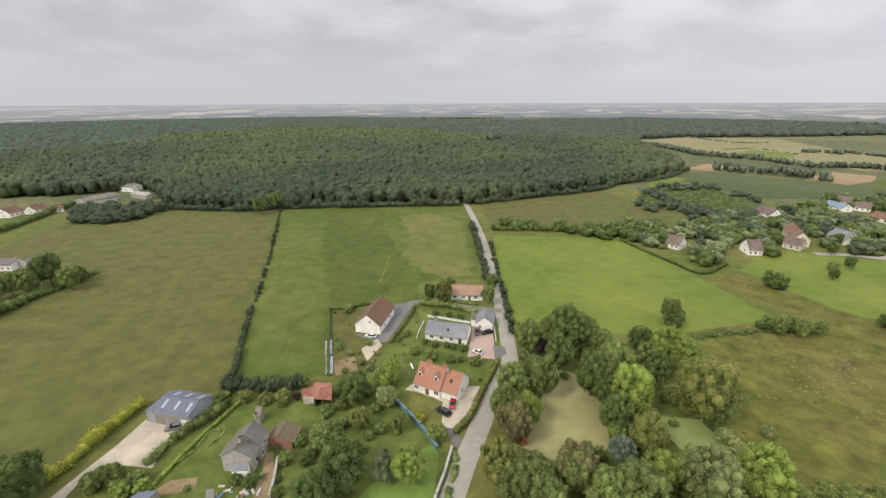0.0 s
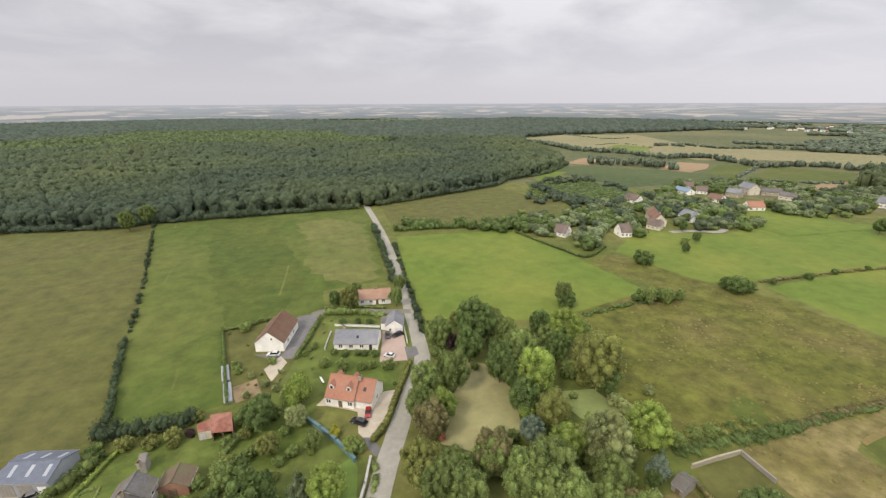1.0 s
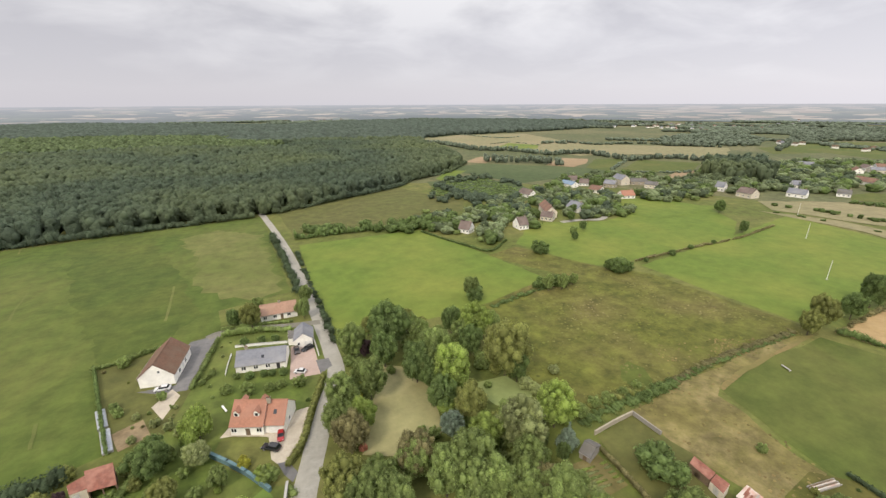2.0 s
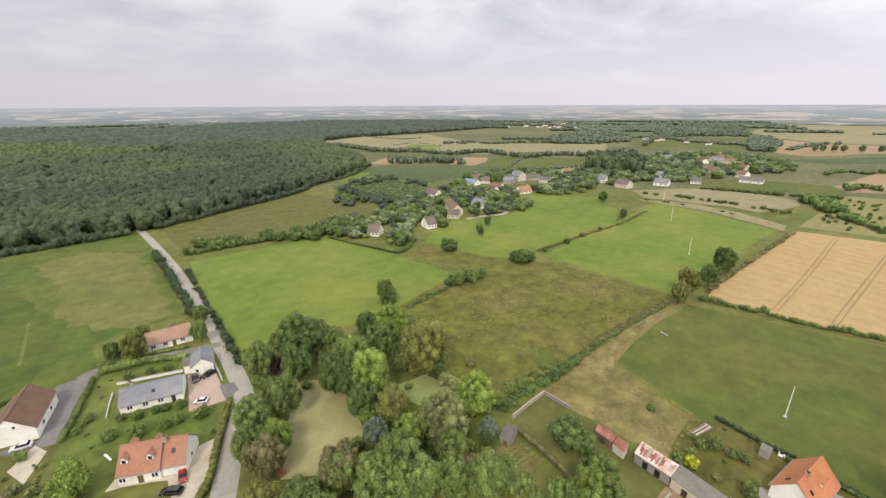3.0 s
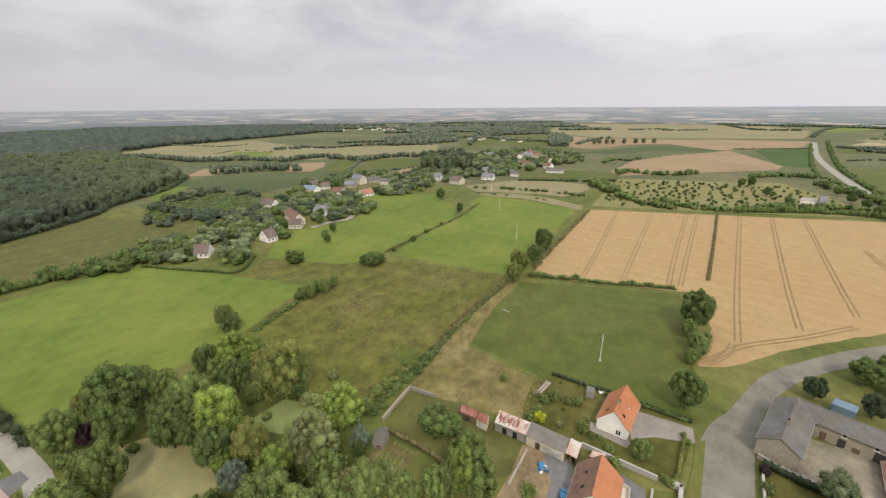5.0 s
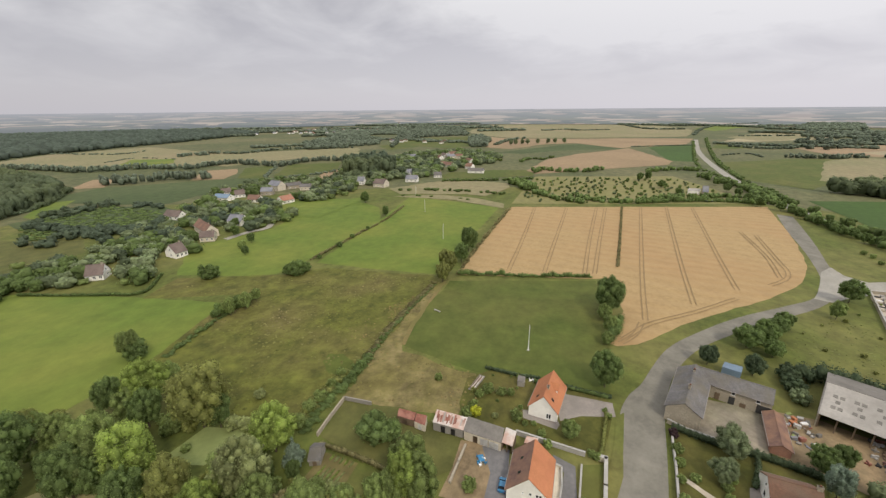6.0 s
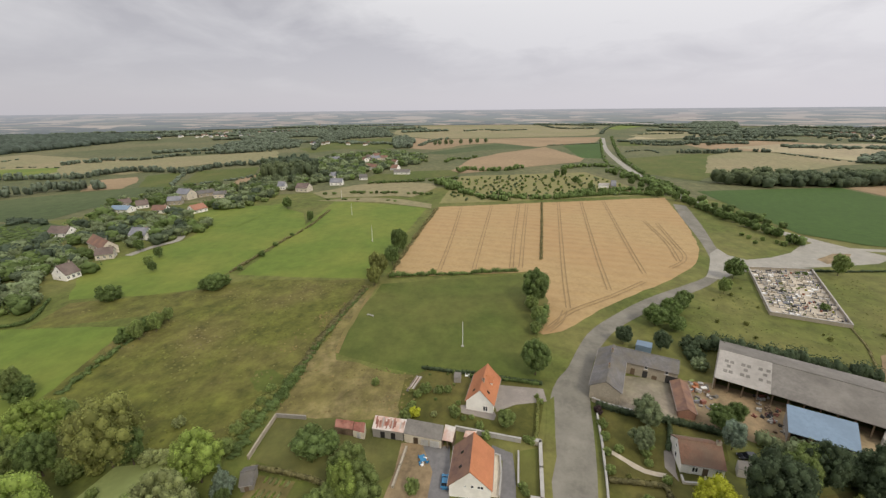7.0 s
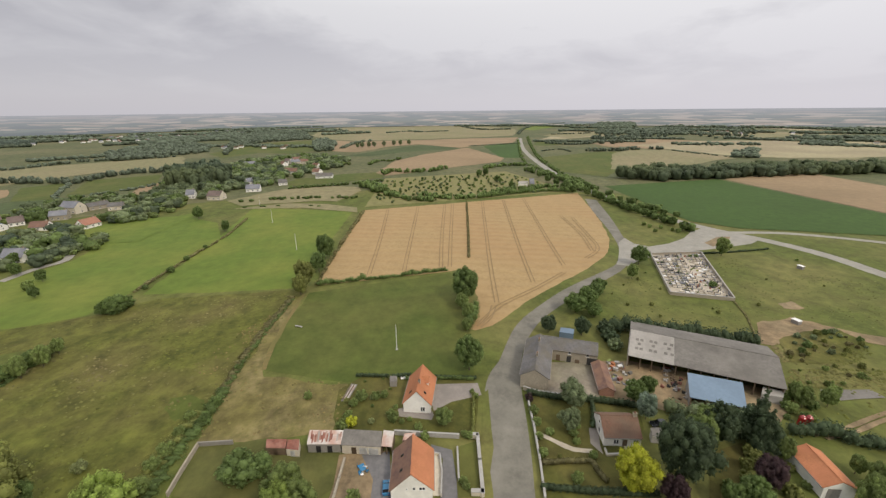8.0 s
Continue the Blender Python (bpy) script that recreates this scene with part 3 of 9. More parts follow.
def woods(name, points, spacing, height, colour, label, detail=2, seed=1, spread=0.25, leaves=0, keep=1.0, kind="stuff", squash=1.0, skip=None, even=0.0):
    """Many crowns in an outline, joined into one object."""
    rng = np.random.default_rng(seed)
    px, py = np.array(points).T
    gx, gy = np.meshgrid(np.arange(px.min(), px.max(), spacing), np.arange(py.min(), py.max(), spacing * 0.87))
    gx = gx + (np.arange(gx.shape[0])[:, None] % 2) * spacing / 2
    x = gx.ravel() + rng.normal(0, spacing * spread, gx.size)
    y = gy.ravel() + rng.normal(0, spacing * spread, gx.size)
    ok = inside(points, x, y) & (rng.random(gx.size) < keep)
    if skip is not None:
        ok &= ~skip(x, y)
    x, y = x[ok], y[ok]
    n = len(x)
    r = spacing * rng.uniform(0.48 + even * 0.12, 0.76 + even * 0.1, n)
    h = height * rng.uniform(0.72 + even * 0.14, 1.22 - even * 0.1, n)
    shapes, f = [], None
    for s in range(6):
        lobes = [((0.0, 0.0, 0.0), 0.80 if detail > 1 else 1.0)]
        for i in range((0, 0, 5, 8)[detail]):
            q, up = rng.uniform(0, 2 * math.pi), rng.uniform(-0.2, 0.62)
            out = rng.uniform(0.35, 0.6)
            lobes.append(((math.cos(q) * out, math.sin(q) * out, up), rng.uniform(0.36, 0.52)))
        vs, fs = [], []
        for i, (c, size) in enumerate(lobes):
            v0, f0 = ICO1
            vs.append(v0 * size * (1 + rng.normal(0, 0.09, (len(v0), 1))) + c)
            fs.append(f0 + i * len(v0))
        shapes.append(np.concatenate(vs))
        f = np.concatenate(fs)
    k = len(shapes[0])
    pick = rng.integers(0, 6, n)
    base = np.array(shapes)[pick]
    a = rng.uniform(0, 2 * math.pi, n)
    ca, sa = np.cos(a)[:, None], np.sin(a)[:, None]
    X = (base[:, :, 0] * ca - base[:, :, 1] * sa) * r[:, None] + x[:, None]
    Y = (base[:, :, 0] * sa + base[:, :, 1] * ca) * r[:, None] + y[:, None]
    depth = np.minimum(h * 0.5, r * 1.15 * squash)
    Z = base[:, :, 2] * depth[:, None] + (h - depth)[:, None]
    low = base[:, :, 2] < -0.3
    Z = np.where(low, Z * 0.35, Z)
    verts = np.stack([X, Y, Z], 2).reshape(-1, 3)
    faces = (f[None] + (np.arange(n) * k)[:, None, None]).reshape(-1, 3)
    if leaves:
        i = rng.integers(0, n, n * leaves)
        d = rng.normal(0, 1, (len(i), 3))
        d[:, 2] = np.abs(d[:, 2]) * 1.1 - 0.25
        d /= np.linalg.norm(d, axis=1)[:, None]
        p = np.stack([x[i], y[i], (h - depth)[i]], 1) + d * np.stack([r[i], r[i], depth[i]], 1) * rng.uniform(0.95, 1.12, (len(i), 1))
        lv, lf = leaf_quads(rng, p, d, spacing * 0.085)
        verts, faces = np.concatenate([verts, lv]), np.concatenate([faces, lf + len(verts)])
    me = np_mesh(name, verts, faces, MATS["leaf_" + colour], True)
    return tagged(new(name, me), label, "woodland", "", kind)


HOUSE_SPOTS = []


def tussocks(name, points, spacing, size, mat, label, seed, keep=0.8):
    """Many small tufts of long grass over an outline, joined."""
    rng = np.random.default_rng(seed)
    px, py = np.array(points).T
    gx, gy = np.meshgrid(np.arange(px.min(), px.max(), spacing), np.arange(py.min(), py.max(), spacing))
    x = gx.ravel() + rng.normal(0, spacing * 0.45, gx.size)
    y = gy.ravel() + rng.normal(0, spacing * 0.45, gx.size)
    clump = np.array([noise.noise(Vector((a * 0.06, b * 0.06, seed))) for a, b in zip(x, y)])
    ok = inside(points, x, y) & (rng.random(gx.size) < keep * np.clip(0.5 + 1.6 * clump, 0.05, 1))
    x, y = x[ok], y[ok]
    n = len(x)
    s = size * rng.uniform(0.5, 1.5, (n, 1))
    a = rng.uniform(0, 6.28, (n, 1)) + np.arange(5) * 1.2566
    ring = np.stack([x[:, None] + np.cos(a) * s, y[:, None] + np.sin(a) * s, np.full_like(a, 0.02)], 2)
    tip = np.stack([x + rng.normal(0, 0.2, n), y + rng.normal(0, 0.2, n), s[:, 0] * rng.uniform(0.6, 1.1, n)], 1)[:, None]
    k = np.arange(n)[:, None, None] * 6
    f = (k + np.array([[i, (i + 1) % 5, 5] for i in range(5)])[None]).reshape(-1, 3)
    me = np_mesh(name, np.concatenate([ring, tip], 1).reshape(-1, 3), f, MATS[mat], True)
    return tagged(new(name, me), label, "grass", "", "stuff")


def scatter_plants(points, spacing, keep, choices, radius, seed, group, clear=0.0):
    """Single trees and shrubs spread over an outline; choices are (shape, colour)."""
    rng = random.Random(seed)
    xs = [p[0] for p in points]
    ys = [p[1] for p in points]
    shape_of = {"broad": 1.2, "shrub": 0.85, "bush": 0.75, "conifer": 2.4, "poplar": 2.2}
    x = min(xs)
    while x < max(xs):
        y = min(ys)
        while y < max(ys):
            px, py = x + rng.gauss(0, spacing * 0.3), y + rng.gauss(0, spacing * 0.3)
            if rng.random() < keep and inside(points, np.array([px]), np.array([py]))[0]:
                shape, colour = rng.choice(choices)
                r = rng.uniform(*radius)
                if clear and any(math.hypot(px - hx, py - hy) < clear + r for hx, hy in HOUSE_SPOTS):
                    y += spacing
                    continue
                plant(shape, colour, round(px, 1), round(py, 1), r * 2 * shape_of[shape], r, group)
            y += spacing
        x += spacing


# ---- the land ----
def hill(r):
    """The land is level round here and rises to low hills near the horizon."""
    t = min(max((r - 2300.0) / 2500.0, 0.0), 1.0)
    return 52.0 * t * t * (3 - 2 * t)


def ground_sheet():
    rings = [0, 60, 150, 300, 600, 1000, 1500, 2000] + list(range(2300, 4901, 130))
    verts, faces, seg = [(0, 0, 0)], [], 96
    for r in rings[1:]:
        for k in range(seg):
            a = 2 * math.pi * k / seg
            verts.append((r * math.cos(a), r * math.sin(a), hill(r) * 0.8))
    for i in range(1, len(rings) - 1):
        for k in range(seg):
            p, q = 1 + (i - 1) * seg, 1 + i * seg
            faces.append((p + k, q + k, q + (k + 1) % seg, p + (k + 1) % seg))
    me = np_mesh("ground", verts, faces, MATS["ground_grass"], True)
    bm = bmesh.new()
    bm.from_mesh(me)
    bm.verts.ensure_lookup_table()
    for k in range(seg):
        bm.faces.new((bm.verts[0], bm.verts[1 + k], bm.verts[1 + (k + 1) % seg]))
    bm.to_mesh(me)
    bm.free()
    return tagged(new("ground", me), "wide grassy land reaching to low hills on the horizon", "ground", "", "structure")


ground_sheet()
SECTOR = [radians(a) for a in range(-60, 151, 6)]
sheet("open_country", [(430 * math.sin(a), 430 * math.cos(a)) for a in SECTOR] + [(2240 * math.sin(a), 2240 * math.cos(a)) for a in SECTOR[::-1]], "rough_land", "rough dull green land between far fields and woods", "ground", step=80, jitter=8)

sheet("pasture", [(-288.3, 169.9), (-257.7, 217.4), (-264.8, 274.1), (-217.7, 306.5), (-136.4, 314.2), (-94.4, 197.3), (-81.1, 150.2), (-65.3, 103.3), (-65.2, 97.6), (-84.1, 89.8), (-89.0, 69.5), (-115.4, 59.7)], "pasture_dry", "large dry olive-green pasture with grazed grass")
sheet("crop_field", [(-131.4, 307.1), (9.9, 322.6), (13.4, 179.0), (-14.9, 173.5), (-14.0, 155.2), (-48.7, 148.2), (-37.4, 104.6), (-64.1, 97.6), (-80.6, 147.7), (-93.8, 197.3)], "crop_green", "green crop field with yellowing patches and sown rows")
sheet("far_pasture", [(21.8, 326.5), (136.9, 385.7), (165.8, 298.9), (150.9, 273.3), (109.4, 263.5), (25.8, 258.9)], "pasture_dry", "brownish pasture below the forest edge")
sheet("green_field", [(25.8, 243.3), (99.8, 240.7), (115.6, 181.6), (122.5, 143.7), (109.9, 133.1), (66.2, 129.7), (21.3, 129.8), (22.0, 162.1), (24.0, 211.2)], "pasture_green", "bright green meadow beside the lane")
sheet("rough_meadow", [(78.9, 129.8), (114.1, 138.7), (132.5, 139.4), (114.8, 179.1), (136.9, 185.0), (157.1, 138.9), (171.5, 123.4), (178.5, 65.5), (177.1, 58.1), (122.9, 60.8), (96.3, 65.3), (79.2, 65.6), (69.1, 76.1), (70.8, 97.6)], "meadow_rough", "rough unmown meadow with brown tussocks")
sheet("straw_meadow", [(173.0, 59.5), (146.0, 58.6), (119.0, 56.6), (112.5, 54.0), (109.0, 40.0), (108.2, 26.8), (97.8, 26.4), (88.4, 27.2), (86.0, 43.3), (84.3, 60.4), (99.2, 61.3), (113.6, 62.6), (139.5, 62.6), (165.2, 62.6)], "meadow_straw", "dry straw-coloured strip of long grass", jitter=1.2)
sheet("mown_field", [(175.2, 57.0), (196.0, -8.5), (150.0, -13.5), (121.9, -11.8), (110.0, -11.8), (110.2, 12.0), (108.8, 27.0), (112.5, 42.0), (116.0, 55.0), (143.0, 57.6)], "pitch_green", "mown green field with a white pole")
sheet("village_meadow", [(140.0, 188.9), (175.3, 221.7), (224.0, 201.8), (272.5, 212.9), (326.0, 195.1), (302.6, 159.2), (264.7, 139.8), (181.6, 138.5), (156.7, 142.5), (149.6, 156.4)], "pasture_green", "bright green meadow below the village")
sheet("village_meadow", [(176.3, 132.6), (276.8, 142.9), (352.8, 153.8), (333.8, 65.7), (230.0, 65.6), (182.1, 62.7), (179.9, 66.0), (177.9, 95.8)], "pasture_green", "green meadow crossed by a line of poles")
sheet("wheat_field", [(183.0, 56.4), (336.8, 57.1), (396.5, -140.7), (326.9, -128.3), (299.7, -123.6), (262.5, -114.9), (245.0, -109.6), (232.4, -104.1), (222.5, -99.0), (214.6, -93.6), (197.7, -78.4), (178.2, -57.1), (161.2, -38.6), (147.1, -27.4), (141.5, -21.5), (138.2, -15.0), (139.5, -12.4), (143.5, -13.8), (166.9, -18.9), (201.0, -14.8), (198.0, -8.0)], "wheat", "ripe golden wheat field with tractor lines")
sheet("orchard_grass", [(349.8, 58.4), (503.1, 56.8), (548.9, -96.2), (408.1, -139.1), (374.8, -31.8)], "lawn_pale", "pale grass under an old orchard")

LANE = [(-2.5, 54.9), (0.2, 64.1), (3.3, 73.4), (7.5, 85.0), (13.2, 99.4), (18.0, 110.2), (19.2, 121.0), (19.6, 139.1), (19.6, 163.0), (19.4, 195.0), (17.6, 251.0), (12.0, 320.7), (9.0, 347.0)]
ribbon("lane", LANE, 4.6, "asphalt_pale", "narrow grey asphalt lane running to the forest", widths=[5.5, 5.0, 4.4, 4.2, 4.2])


def smooth(points, cuts=4):
    """Points along a Catmull-Rom curve through the given corners."""
    ends = [points[0]] + list(points) + [points[-1]]
    curve = []
    for a, b, c, d in zip(ends, ends[1:], ends[2:], ends[3:]):
        for k in range(cuts):
            u = k / cuts
            curve.append(tuple(0.5 * (2 * q + (r - p) * u + (2 * p - 5 * q + 4 * r - w) * u * u + (3 * q - p - 3 * r + w) * u ** 3) for p, q, r, w in zip(a, b, c, d)))
    return curve + [points[-1]]


ROAD_EDGE_A = [(38.0, -7.4), (52.0, -9.0), (67.8, -11.0), (80.3, -12.4), (94.0, -13.3), (103.6, -14.2), (111.8, -16.9), (118.5, -20.8), (129.8, -25.4), (141.8, -31.2), (154.1, -40.7), (173.6, -59.5), (191.8, -82.2), (205.4, -97.2), (229.4, -108.8), (271.3, -118.8), (320.2, -127.3), (370.0, -138.1)]
ROAD_EDGE_B = [(364.4, -146.4), (301.6, -133.3), (257.6, -122.5), (224.0, -113.7), (198.7, -98.4), (179.2, -77.4), (162.9, -58.7), (148.1, -44.0), (137.3, -36.3), (125.9, -30.6), (114.4, -27.1), (103.2, -25.0), (93.6, -24.0), (79.9, -22.4), (67.4, -20.5), (52.0, -18.6), (38.0, -16.8)]
sheet("road", smooth(ROAD_EDGE_A) + smooth(ROAD_EDGE_B), "asphalt", "grey asphalt village road curving past the farm", "road", step=3.0, jitter=0.05)
sheet("road_mouth", [(203.5, -96.0), (212.8, -101.2), (228.0, -108.0), (241.0, -113.5), (249.5, -121.0), (238.0, -121.5), (231.5, -127.5), (236.8, -142.0), (246.4, -157.0), (259.7, -169.4), (268.0, -182.0), (240.0, -200.0), (233.4, -190.8), (226.3, -165.4), (221.3, -145.7), (216.6, -123.7), (208.2, -110.1), (201.0, -101.5)], "asphalt_pale", "widening grey asphalt mouth of the village road", "road", step=3.0, jitter=0.1)
MAIN_ROAD = [(147.3, -224.8), (182.0, -219.0), (211.7, -216.0), (240.7, -203.4), (271.7, -183.8), (331.7, -164.5), (477.5, -153.2), (682, -165), (887, -190), (1180, -244)]
ribbon("main_road", MAIN_ROAD, 8.5, "asphalt_pale", "straight grey main road between fields")
ribbon("side_road", [(257.3, -193.6), (254.2, -225.0), (242.7, -251.7), (226.5, -277.3)], 5.0, "asphalt_pale", "grey side road leaving the crossroads", "road")
sheet("traffic_island", [(237.1, -164.3), (248.0, -179.2), (248.7, -188.4), (238.5, -180.6), (229.4, -164.8)], "dirt", "sandy triangle island at the crossroads", "island", jitter=0.3)

FOREST = [(-582, 308), (-392.1, 345.1), (-337.3, 356.8), (-291.2, 387.2), (-222.4, 313.7), (-151.9, 306.9), (-132.9, 314.2), (13.7, 328.4), (137.8, 388.3), (164.1, 416.8), (222.5, 446.0), (282.0, 508.2), (327, 753), (372, 911), (536, 1290), (588, 1823), (163, 1571), (-548, 2088), (-1717, 2716), (-2376, 2231), (-3603, 2049)]
EDGE, MIDWAY, LIMIT = 500, 900, 2150
# the band of forest where sunlight is painted by a lighter leaf colour
SUNLIT_AREA = [(-600, 700), (-620, 960), (-500, 1190), (-257, 1210), (-20, 1054), (85, 860), (10, 770), (-190, 815), (-380, 860), (-445, 770)]


def in_sunlit_area(x, y):
    return inside(SUNLIT_AREA, x + 40 * np.sin(y / 47), y + 30 * np.sin(x / 61))


woods("forest_edge", FOREST, 8.0, 13.5, "forest", "dense broadleaf forest edge of rounded crowns", detail=3, seed=1, leaves=50, even=0.9, spread=0.32, skip=lambda x, y: np.hypot(x, y) > EDGE)
woods("forest", FOREST, 9.0, 14.0, "forest", "dense dark green broadleaf forest", detail=2, seed=2, leaves=8, even=1.0, spread=0.32, skip=lambda x, y: (np.hypot(x, y) <= EDGE) | (np.hypot(x, y) > MIDWAY) | in_sunlit_area(x, y))
# the distant canopy takes the leaf colour with more haze in it
woods("far_forest", FOREST, 13.5, 14.5, "forest_hazed", "dense distant forest canopy", detail=1, seed=3, even=1.0, spread=0.34, skip=lambda x, y: (np.hypot(x, y) <= MIDWAY) | (np.hypot(x, y) > LIMIT) | in_sunlit_area(x, y))
woods("forest_stand", SUNLIT_AREA, 11.0, 14.0, "stand", "band of forest with sunlight put into its lighter leaf colour", detail=2, seed=4, leaves=6, even=1.0, spread=0.34, skip=lambda x, y: ~in_sunlit_area(x, y))
woods("far_forest", [(345, 790), (385, 915), (484, 967), (780, 988), (1150, 1040), (1260, 1250), (1150, 1620), (760, 1900), (480, 1700), (470, 1250), (400, 1000)], 13.0, 12.0, "forest_hazed", "distant woodland joining the forest", detail=1, seed=5, even=0.4, spread=0.4)

leaf_band("forest_scrub", [(-218, 309), (-185, 305), (-151, 303), (-133, 310), (-80, 315), (-30, 320), (4, 323)], 6.0, 5.0, "forest", "shrubby skirt along the foot of the forest", 0.4, size=0.6, step=2.4, category="scrub", kind="stuff")
leaf_band("forest_scrub", [(20, 327), (70, 351), (137, 384), (164, 412), (222, 442), (281, 504)], 6.0, 5.0, "forest", "shrubby skirt along the foot of the forest", 0.4, size=0.6, step=2.4, category="scrub", kind="stuff")
sheet("nettle_patch", [(98.7, 76.0), (103.3, 76.6), (104.9, 72.4), (102.3, 66.8), (97.3, 64.9), (93.9, 67.7), (94.6, 72.0)], "crop_dark", "dark green nettle patch in the meadow", "weeds", step=2, jitter=0.6)

tussocks("meadow_tussocks", [(78.9, 129.8), (114.1, 138.7), (132.5, 139.4), (122.8, 167.2), (133.7, 174.0), (153.3, 135.6), (166.0, 119.4), (175.8, 67.2), (174.4, 59.8), (122.3, 61.6), (95.8, 66.1), (79.2, 65.6), (69.1, 76.1), (70.8, 97.6)], 1.5, 0.42, "tuft_rough", "green and brown tussocks of long meadow grass", 5)
tussocks("meadow_tussocks", [(179.9, 57.4), (147.4, 56.1), (122.2, 56.8), (113.5, 54.1), (110.3, 32.4), (102.1, 18.1), (92.4, 27.5), (87.5, 48.8), (88.2, 66.9), (106.6, 62.1), (143.7, 60.9)], 1.3, 0.36, "tuft_straw", "straw-coloured tussocks of dry grass", 6)
tussocks("meadow_tussocks", [(121.0, 79.7), (132.6, 77.8), (144.1, 71.0), (159.7, 64.4), (146.4, 60.7), (126.9, 63.2), (114.9, 68.5), (114.3, 74.7)], 0.9, 0.34, "tuft_straw", "straw-coloured dry grass in the rough meadow", 11)


# ---- houses ----
def between(a, b):
    """The pose at the middle of two places with y along the line from a to b, and its length."""
    dx, dy = b[0] - a[0], b[1] - a[1]
    return pose((a[0] + b[0]) / 2, (a[1] + b[1]) / 2, 0, 0, 0, math.degrees(math.atan2(-dx, dy))), math.hypot(dx, dy)


def window(parent, side, u, z, w, h, hw, hl, mat="white_paint", name="window", sill=True):
    """A framed window on a wall of a box-shaped house; side e, w, n or s, u along that wall."""
    turn = {"e": pose(hw, u, z, 0, 0, 90), "w": pose(-hw, u, z, 0, 0, -90), "n": pose(u, hl, z, 0, 0, 180), "s": pose(u, -hl, z)}[side]
    f = 0.09
    ob = part(name, boxes((-w / 2, w / 2, -0.04, 0.02, 0, h)), mat, parent)
    ob.matrix_local = turn
    leaves_ = 2 if w > 1.05 else 1
    for k in range(leaves_):
        x0, x1 = -w / 2 + k * w / leaves_ + f, -w / 2 + (k + 1) * w / leaves_ - f
        part("pane", boxes((x0, x1, -0.05, -0.03, f, h - f)), "window_glass", ob)
    if sill:
        part("window_sill", boxes((-w / 2 - 0.1, w / 2 + 0.1, -0.14, 0.02, -0.10, 0)), mat, ob)
    return ob


def door(parent, side, u, w, h, hw, hl, mat="timber", name="door", z=0.0):
    turn = {"e": pose(hw, u, z, 0, 0, 90), "w": pose(-hw, u, z, 0, 0, -90), "n": pose(u, hl, z, 0, 0, 180), "s": pose(u, -hl, z)}[side]
    bm = boxes((-w / 2, w / 2, -0.05, 0.02, 0, h))
    ob = part(name, bm, mat, parent)
    ob.matrix_local = turn
    k = max(1, round(w / 0.8))
    for i in range(k):
        part("panel", boxes((-w / 2 + (i + 0.1) * w / k, -w / 2 + (i + 0.9) * w / k, -0.09, -0.05, 0.12, h - 0.12)), mat, ob)
    return ob


def roof_slab(hw, hl, eave, ridge, over, gable_over, thick, side, sag=0.0):
    """One pitch of a gabled roof: side +1 or -1; drawn from the ridge down past the wall."""
    slope = (ridge - eave) / hw
    lo = (side * (hw + over), eave - over * slope)
    prof = [(0.0, ridge), lo, (lo[0], lo[1] + thick), (0.0, ridge + thick)]
    return prism(prof, -hl - gable_over, hl + gable_over)


